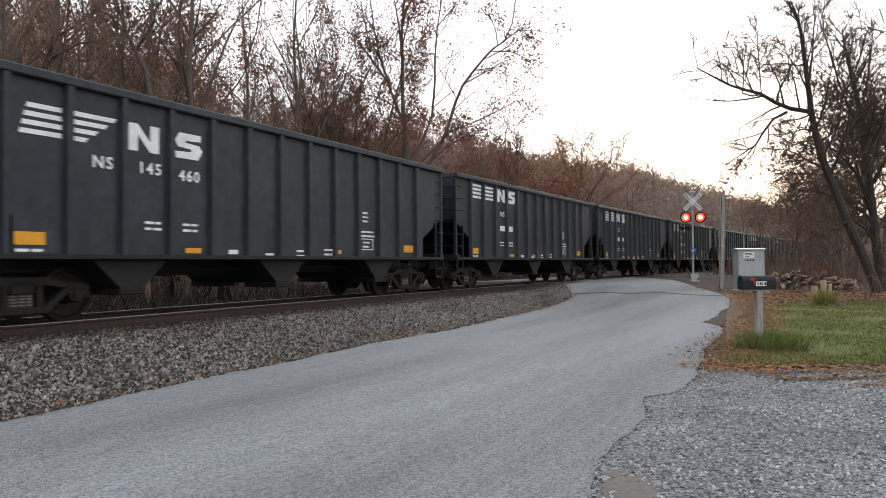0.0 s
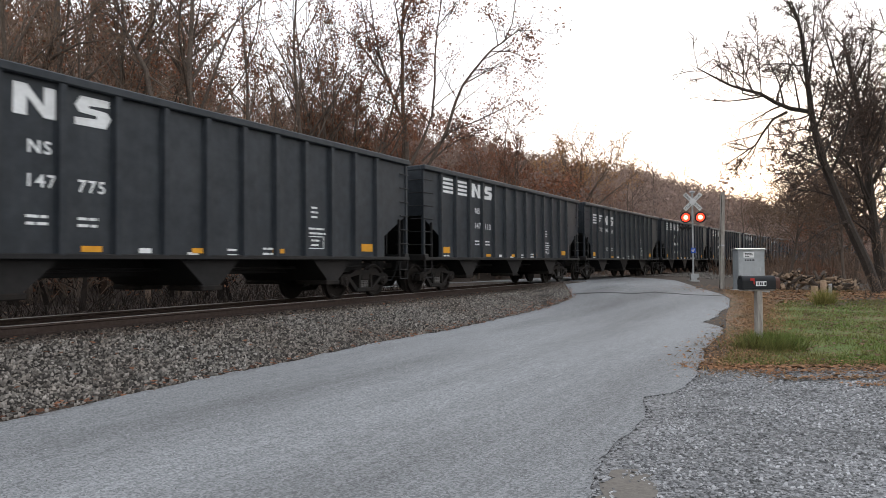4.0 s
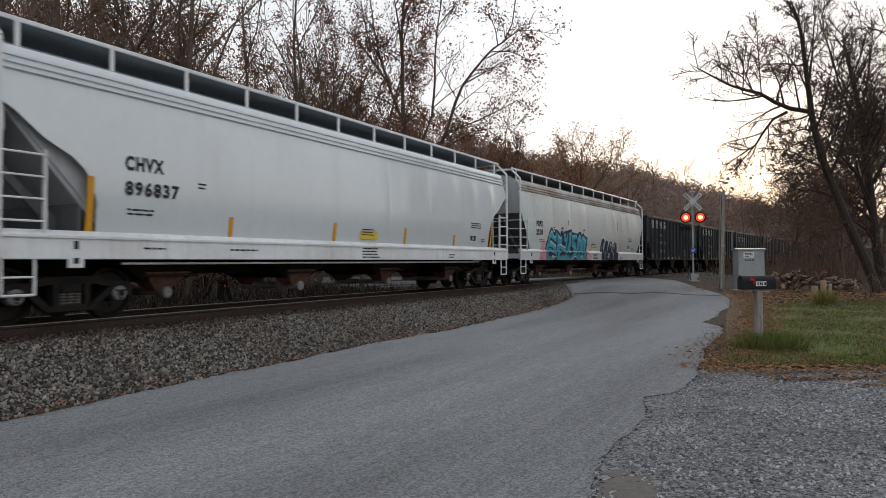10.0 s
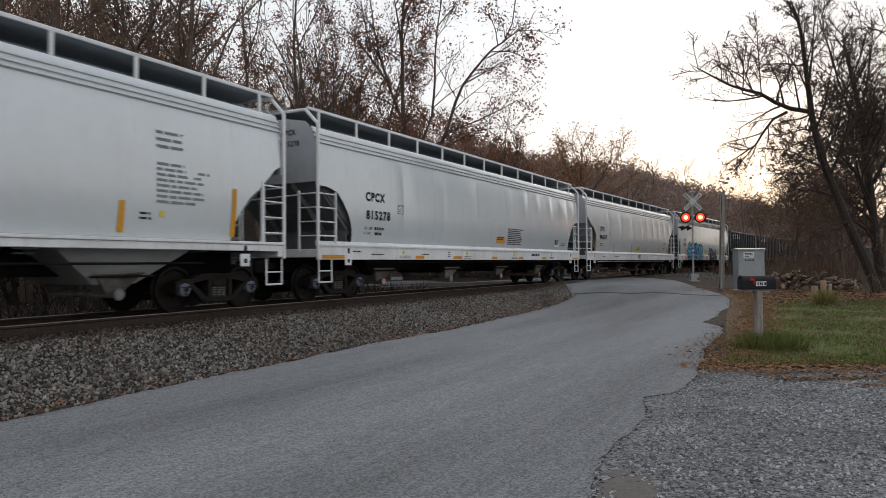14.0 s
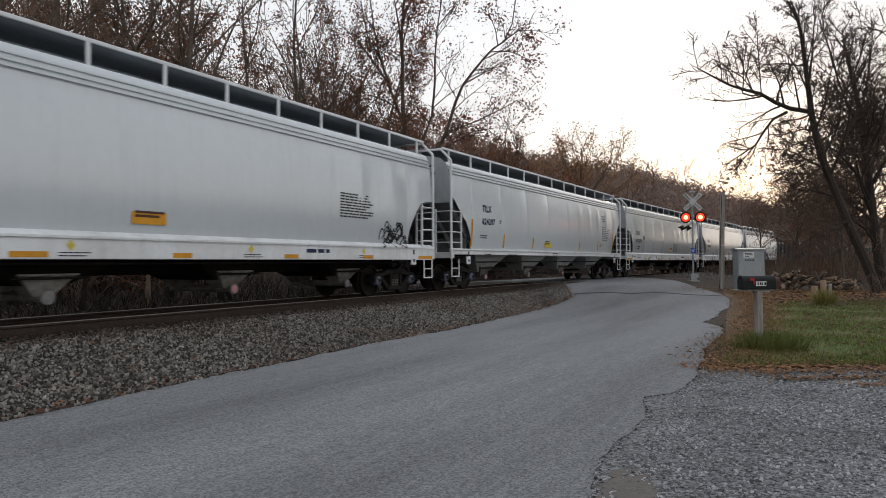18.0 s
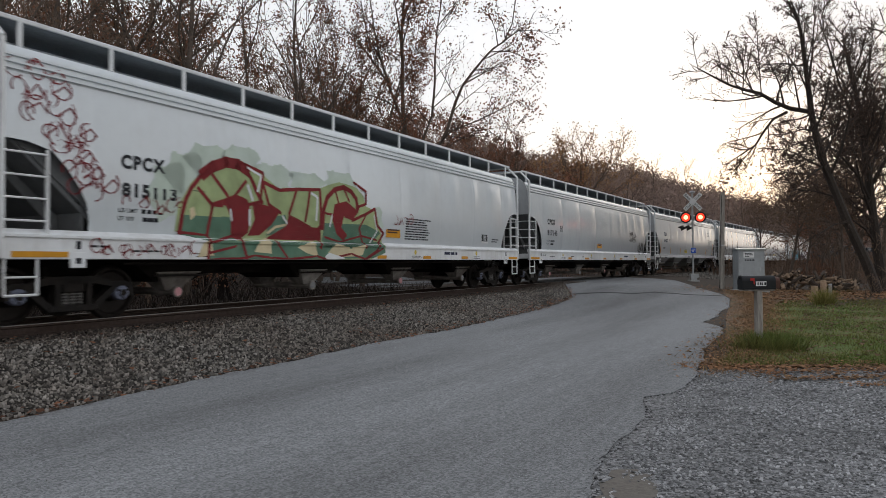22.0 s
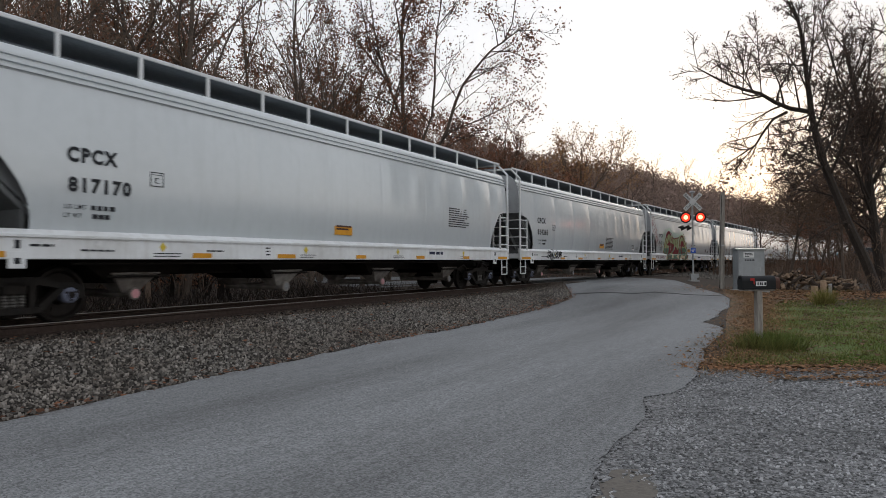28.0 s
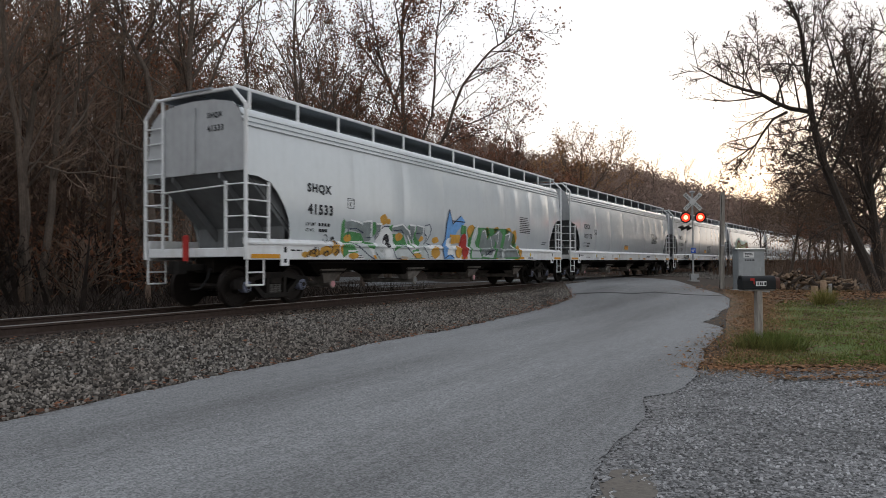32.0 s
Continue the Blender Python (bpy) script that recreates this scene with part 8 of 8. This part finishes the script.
def fan_tree(seed, high, leaf, leaf_count, label):
    """A low-forking tree whose many stems sweep up and out into a rounded crown."""
    g = Grower(seed, (7, 6, 4), (0.36, 0.5, 0.5), 34, 0.05, 0.10, 3, 0.05, 2.0)
    g.branch([Vector((0, 0, -0.3)), Vector((0.05, 0, high * 0.2)), Vector((0, 0.05, high * 0.36)), Vector((0, 0, high * 0.5))], 0.30, 3)
    for i in range(14):
        a = i * 2.4 + g.r.uniform(-0.3, 0.3)
        tilt = 0.1 + 1.15 * (i / 13)
        d = Vector((math.cos(a) * tilt, math.sin(a) * tilt, 1))
        g.branch(g.line(Vector((0, 0, high * g.r.uniform(0.34, 0.46))), d, high * g.r.uniform(0.42, 0.56), 1), 0.13, 1, 0.3)
    return tree_thing("tree", label, g, leaf, leaf_count, (0.11, 0.22), 0.30, "trees", "bark", "twig")


def build_woods():
    r = random.Random(42)
    tall = [forest_tree(1, 20, 0.20, 1, "leaf_rust", 1600), forest_tree(2, 19, 0.17, 2, "leaf_brown", 700, "tall twin-stemmed bare woodland tree"),
            forest_tree(3, 21, 0.20, 3, "leaf_rust", 4200, "tall many-stemmed tree with scattered rust leaves"), forest_tree(4, 18, 0.15, 1, "leaf_brown", 300, "slim bare woodland tree")]
    leafy = [forest_tree(5, 20, 0.25, 2, "leaf_rust", 5200, "tall tree thick with withered rust leaves", True, 0.22), forest_tree(6, 19, 0.22, 1, "leaf_rust", 4600, "tall tree with withered rust-brown leaves", True, 0.3)]
    small = [forest_tree(10 + i, 13, 0.15, 1 + i % 2, "leaf_brown", 260, "bare brown tree on the wooded slope", False) for i in range(4)]
    dome = [fan_tree(20, 15.0, "leaf_ochre", 7000, "round-crowned low-forking tree with thin ochre leaves"), round_tree(21, 11, 0.22, "leaf_rust", 4200, "broad low tree with rust leaves"), round_tree(23, 9, 0.13, "leaf_brown", 2000, "small crooked tree with dark withered leaves", 0.4)]
    bush = [shrub(30, 3.2, "leaf_brown", 300, "bare tangled brown shrub"), shrub(31, 2.6, "leaf_rust", 1100, "low shrub with withered rust leaves"), shrub(32, 4.2, "leaf_brown", 120, "tall bare thicket shrub")]
    # places fitted to the camera's view: pixel column, distance, kind, scale
    by_road = [(688, 46, leafy[0], 0.62, 80), (835, 50, leafy[0], 0.5, 200), (640, 40, leafy[1], 0.8, 130), (590, 42, tall[1], 0.8, 10), (610, 50, leafy[0], 0.68, 40), (760, 52, leafy[1], 0.52, 270), (520, 48, leafy[1], 0.75, 330), (800, 56, dome[1], 0.8, 130), (700, 54, dome[1], 0.9, 30), (880, 58, dome[1], 0.7, 60), (580, 52, dome[1], 0.95, 210), (930, 60, dome[1], 0.6, 310), (905, 52, leafy[1], 0.5, 15), (845, 54, leafy[1], 0.55, 95), (560, 46, leafy[0], 0.72, 165),
               (565, 41, tall[2], 0.85, 20), (612, 47, leafy[0], 0.66, 250), (590, 49, dome[1], 1.0, 100), (545, 43, dome[1], 0.95, 300), (552, 38, tall[0], 0.95, 60), (478, 36, tall[1], 0.85, 240), (925, 52, small[1], 0.95, 40), (885, 56, leafy[1], 0.62, 300)]
    distant = [(1026, 70, dome[0], 1.0, 0), (985, 66, small[2], 0.8, 90), (1090, 90, dome[1], 0.95, 45), (1168, 105, tall[3], 0.85, 30), (1208, 112, tall[3], 0.9, 190), (1190, 118, small[3], 1.0, 10),
               (1285, 95, tall[3], 0.72, 300), (1322, 84, tall[0], 0.55, 20), (1392, 46, dome[2], 0.85, 10), (1345, 60, dome[2], 0.8, 100), (1455, 62, dome[2], 1.1, 170), (1425, 50, dome[2], 0.85, 70), (1500, 54, dome[2], 1.1, 200), (1545, 40, dome[2], 1.25, 330), (1512, 45, dome[2], 1.35, 60), (1497, 39, dome[2], 0.75, 120), (1575, 41, dome[2], 1.45, 220), (1470, 52, dome[1], 0.7, 20), (1420, 60, dome[1], 0.5, 100), (1450, 50, leafy[1], 0.42, 60), (1500, 60, dome[1], 0.8, 200)]
    leftward = [(330, 26, tall[0], 0.9, 15), (60, 22, tall[1], 0.85, 100), (190, 27, tall[3], 0.9, 220), (255, 31, tall[2], 0.8, 190), (-40, 20, tall[0], 0.8, 50), (130, 33, tall[0], 0.9, 250), (5, 30, tall[3], 1.0, 130)]
    for px, y, src, k, turn in by_road + distant + leftward:
        put_tree(src, seen_at(px, y), y, k, turn)
    for px, y, k in ((338, 46, 1.25), (300, 52, 1.2), (220, 50, 1.2), (100, 44, 1.1)):
        put_tree(dome[1], seen_at(px, y), y, k, r.uniform(0, 360))
    # wooded slope
    done = 0
    while done < 78:
        s, m = r.uniform(-60, 250), 9 + 75 * r.random() ** 1.2
        if 26 < s < 72 and m < 24:
            continue
        x, y = on_track(s, -m)
        done += 1
        k = r.uniform(0.7, 1.05)
        if above_view_skyline(float(x), float(y), height(float(x), float(y)) + 12 * k) or ((y < 4 or abs(x) > 0.8 * y + 6) and r.random() < 0.75):
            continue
        src = r.choice(small) if (m > 26 or s > 90 or s < -25) else r.choice(small + tall[3:])
        put_tree(src, float(x), float(y), k, r.uniform(0, 360))
    for i in range(46):
        s = r.uniform(-30, 34) if i < 30 else r.uniform(74, 170)
        m = 5.6 + 9 * r.random()
        x, y = on_track(s, -m)
        put_tree(r.choice(bush), float(x), float(y), r.uniform(0.7, 1.25), r.uniform(0, 360), 0.05)
    for i in range(32):
        s, m = r.uniform(66, 170), r.uniform(5, 30)
        x, y = on_track(s, m)
        put_tree(r.choice(bush), float(x), float(y), r.uniform(0.6, 1.1), r.uniform(0, 360), 0.05)
    for px, y, k in ((1362, 40, 0.5), (1385, 44, 0.5), (1420, 46, 0.55), (1500, 40, 0.5), (1545, 28, 0.4), (1350, 37, 0.45), (1465, 48, 0.6), (1530, 44, 0.8), (1590, 33, 1.0)):
        put_tree(bush[int(px) % 3], seen_at(px, y), y, k, px % 360, 0.05)
    # far side of the road behind the camera's right
    for s, m in ((100, 40), (120, 34), (140, 48), (160, 38), (185, 52), (90, 52), (205, 40), (230, 60), (150, 66), (110, 70)):
        x, y = on_track(s, m)
        put_tree(r.choice(small + tall[:1]), float(x), float(y), r.uniform(0.7, 1.0), r.uniform(0, 360))
    # the grown originals take their own places on the slope
    for i, src in enumerate(tall + leafy + small + dome + bush):
        s = -64 + 3.6 * i
        m = 17 + (i % 5) * 5
        x, y = on_track(s, -m)
        src.matrix_basis = pose(float(x), float(y), height(float(x), float(y)) - 0.1, 0, 0, i * 47)


def far_woods(name, count, s_range, m_range, high, slivers, seed, label, wide, mat="hill_wood"):
    """Distant bare woods: for every tree a stem, upswept branch slivers and a few withered leaves, all in one mesh."""
    r = np.random.default_rng(seed)
    s = s_range[0] + (s_range[1] - s_range[0]) * r.random(count)
    m = m_range[0] + (m_range[1] - m_range[0]) * r.random(count)
    keep = ~((s > 26) & (s < 72) & (m < 26))
    gx, gy = on_track(s, -m)
    keep &= ~above_view_skyline(gx, gy, height_sl(s, -m) + high[1] * 0.85)
    if s_range[0] > 70 and m_range[0] > 0:
        keep &= height_sl(s, -m) + high[1] * 0.7 < ridge_top(gx, gy)
    s, m = s[keep], m[keep]
    n = len(s)
    x, y = on_track(s, -m)
    z = height_sl(s, -m)
    h = high[0] + (high[1] - high[0]) * r.random(n)
    root = np.stack([x, y, z], -1)
    k = slivers
    t = 0.22 + 0.72 * r.random((n, k))
    p = root[:, None, :] + np.stack([r.normal(0, 0.15, (n, k)), r.normal(0, 0.15, (n, k)), t * h[:, None]], -1)
    a = r.random((n, k)) * 6.283
    lift = 0.5 + 0.9 * r.random((n, k))
    d = np.stack([np.cos(a), np.sin(a), lift], -1)
    d /= np.linalg.norm(d, axis=2)[:, :, None]
    L = h[:, None] * (0.12 + 0.22 * r.random((n, k))) * (1.25 - t)
    p = p + d * (L * 0.9 * r.random((n, k)))[:, :, None] * np.where(r.random((n, k)) < 0.5, 1, 0)[:, :, None]
    w = np.cross(d, r.normal(0, 1, (n, k, 3)))
    w /= np.linalg.norm(w, axis=2)[:, :, None]
    q = np.stack([p - w * wide, p + w * wide, p + d * L[:, :, None]], 2).reshape(-1, 3)
    stem = np.stack([root + (-0.12, 0, -0.3), root + (0.12, 0, -0.3), root + np.stack([r.normal(0, 0.5, n), r.normal(0, 0.5, n), h], -1)], 1).reshape(-1, 3)
    v = np.concatenate([q, stem])
    return tagged(new(name, raw_mesh(name, v, np.arange(len(v)).reshape(-1, 3), mat)), label, "woods", kind="stuff")


def ridge_crowns(name, count, s_range, m_range, rad, per, flake, seed, label, mat):
    """Rounded crowns of distant woods, each a cluster of small ragged tufts, all in one mesh."""
    r = np.random.default_rng(seed)
    s = s_range[0] + (s_range[1] - s_range[0]) * r.random(count)
    m = m_range[0] + (m_range[1] - m_range[0]) * r.random(count)
    x, y = on_track(s, -m)
    q = rad[0] + (rad[1] - rad[0]) * r.random(count)
    if s_range[1] > 300:
        # crowns shrunk or dropped to fit the ridge as the camera sees it
        room = ridge_top(x, y) + r.normal(0, 0.9, count) - height_sl(s, -m)
        q = np.minimum(q, room / 1.95)
        keep = (q > 1.3) & (y > 20)
        s, m, x, y, q = s[keep], m[keep], x[keep], y[keep], q[keep]
    base = np.stack([x, y, height_sl(s, -m) + q * 0.9], -1)
    return tuft_cloud(name, base, q, per, flake, r, label, mat)


def tuft_cloud(name, base, q, per, flake, r, label, mat):
    count = len(base)
    lobe = r.normal(0, 0.42, (count, 7, 3))
    pick = r.integers(0, 7, (count, per))
    c = np.take_along_axis(lobe, pick[:, :, None], 1)
    d = r.normal(0, 1, (count, per, 3))
    d /= np.linalg.norm(d, axis=2)[:, :, None]
    c = base[:, None, :] + (c + d * (0.5 * r.random((count, per, 1)) ** 0.4)) * q[:, None, None]
    u = r.normal(0, 1, (count, per, 3, 3))
    v = c[:, :, None, :] + u * flake * (0.5 + r.random((count, per, 1, 1)))
    v = v.reshape(-1, 3)
    return tagged(new(name, raw_mesh(name, v, np.arange(len(v)).reshape(-1, 3), mat)), label, "woods", kind="stuff")


def build_weeds():
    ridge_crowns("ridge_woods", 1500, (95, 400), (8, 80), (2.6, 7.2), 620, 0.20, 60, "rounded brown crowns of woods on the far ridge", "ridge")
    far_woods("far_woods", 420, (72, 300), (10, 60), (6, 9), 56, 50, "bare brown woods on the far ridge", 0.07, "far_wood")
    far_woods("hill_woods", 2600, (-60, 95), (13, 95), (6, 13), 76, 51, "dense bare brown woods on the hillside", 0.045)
    ridge_crowns("understorey", 210, (-40, 30), (13, 36), (1.1, 2.3), 130, 0.09, 61, "withered rust-leaved brush under the trees", "leaf_brown")
    ridge_crowns("understorey", 170, (-40, 30), (10, 20), (0.9, 1.9), 130, 0.07, 64, "reddish withered brush behind the track", "leaf_rust")
    ridge_crowns("understorey", 45, (-30, 26), (22, 44), (2.2, 4.0), 420, 0.10, 65, "dense brown-leaved crowns among the bare trees", "leaf_brown")
    # leafy thicket beyond the side road, lower towards the bend, fitted to the view
    r = np.random.default_rng(63)
    px, y = 690 + 330 * r.random(420), 53 + 32 * r.random(420)
    x = (px - 784) / 1190 * y
    low = height(x, y)
    high = np.maximum(low + 2, 1.55 + (465 - np.interp(px, [690, 760, 860, 920, 1010], [190, 170, 225, 255, 290])) / 1190 * y)
    z = low + 0.8 + np.maximum(high - low - 2.6, 0) * r.random(420)
    for mat, k in (("leaf_rust", 0), ("ridge", 1)):
        tuft_cloud("thicket_leaves", np.stack([x, y, z], -1)[k::2], (1.1 + 1.1 * r.random(210)), 150, 0.10, r, "withered leaves in the thicket beyond the crossing", mat)
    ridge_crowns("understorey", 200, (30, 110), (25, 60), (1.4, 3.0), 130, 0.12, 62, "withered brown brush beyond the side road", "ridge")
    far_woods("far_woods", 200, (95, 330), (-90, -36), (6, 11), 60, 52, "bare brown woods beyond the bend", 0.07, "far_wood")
    far_woods("thicket", 480, (-45, 33), (8, 24), (1.2, 2.8), 60, 53, "tangled thicket behind the track, coloured dark for shade", 0.022, "weed_shade")
    far_woods("thicket", 620, (-45, 33), (11, 28), (4.0, 6.8), 70, 54, "tall reddish-brown thicket behind the track", 0.022, "weed")
    r = np.random.default_rng(8)
    n = 15000
    s = -35 + 70 * r.random(n)
    l = -(4.6 + 11 * r.random(n) ** 1.4)
    xy = np.stack(on_track(s, l), -1)
    blades("dead_weeds", xy, height_sl(s, l), (0.2, 0.8), 0.03, 0.6, "weed_shade", "tangled dead brown weeds beside the track", "weeds", 17)
    n = 16000
    s = 60 + 110 * r.random(n)
    l = 3.4 + 24 * r.random(n) ** 1.2
    xy = np.stack(on_track(s, l), -1)
    blades("dead_weeds", xy, height_sl(s, l), (0.6, 2.3), 0.05, 0.16, "dry_weed", "reddish-brown dead weeds beyond the lawn", "weeds", 18)
    n = 5000
    s = 66 + 110 * r.random(n)
    l = -(3.4 + 14 * r.random(n) ** 1.2)
    xy = np.stack(on_track(s, l), -1)
    blades("dead_weeds", xy, height_sl(s, l), (0.5, 1.8), 0.05, 0.16, "dry_weed", "dead brown weeds along the far track", "weeds", 19)
    n = 9000
    s = -40 + 76 * r.random(n)
    l = -(4 + 16 * r.random(n))
    xy = np.stack(on_track(s, l), -1)
    flakes("forest_leaves", xy, height_sl(s, l), (0.08, 0.16), "leaf_brown", "brown leaf litter under the trees", "leaves", 20)


build_apple_trees()
build_broad_tree()
build_crooked_trees()
build_woods()
build_weeds()


# ---- the train's motion ----
SPEED, SLOWING = 6.829, -0.00988
REAR = {"I": -90.679, "H": -70.251, "G": -49.823, "F": -29.394, "E": -8.966, "D": 11.463, "C": 32.088, "B": 52.516, "A": 71.975}
for i in range(12):
    REAR["N%d" % i] = 91.687 + 15.249 * i
LENGTH = {"A": LA, "B": LB, "D": LD, **{k: LC for k in "CEFGHI"}, **{"N%d" % i: COAL for i in range(12)}}


def car_pose(key, t):
    """A car on the rails at t seconds, its truck centres on the track's line."""
    s = REAR[key] + SPEED * (t - 16) + SLOWING * (t - 16) ** 2
    L = LENGTH[key]
    (ax, ay), (bx, by) = on_track(s + 2.0), on_track(s + L - 2.0)
    return pose(float(ax + bx) / 2, float(ay + by) / 2, RAIL_Z, 0, 0, math.degrees(math.atan2(by - ay, bx - ax)))


def motions():
    times = [i * 0.5 for i in range(65)]
    for key, car in train.items():
        walk(car, [(t, car_pose(key, t)) for t in times])
    # wheels turn without slipping: 0.457 m radius, keyed in their truck's space
    turn_times = [i * 0.1 for i in range(321)]
    for key, car in train.items():
        for w in [o for o in car.children_recursive if o.name.startswith("wheelset")]:
            home = w.matrix_basis.translation.copy()
            rows = []
            for t in turn_times:
                run = SPEED * t + SLOWING * ((t - 16) ** 2 - 256)
                rows.append((t, pose(home.x, home.y, home.z, 0, math.degrees(run / 0.457), 0)))
            walk(w, rows)


motions()
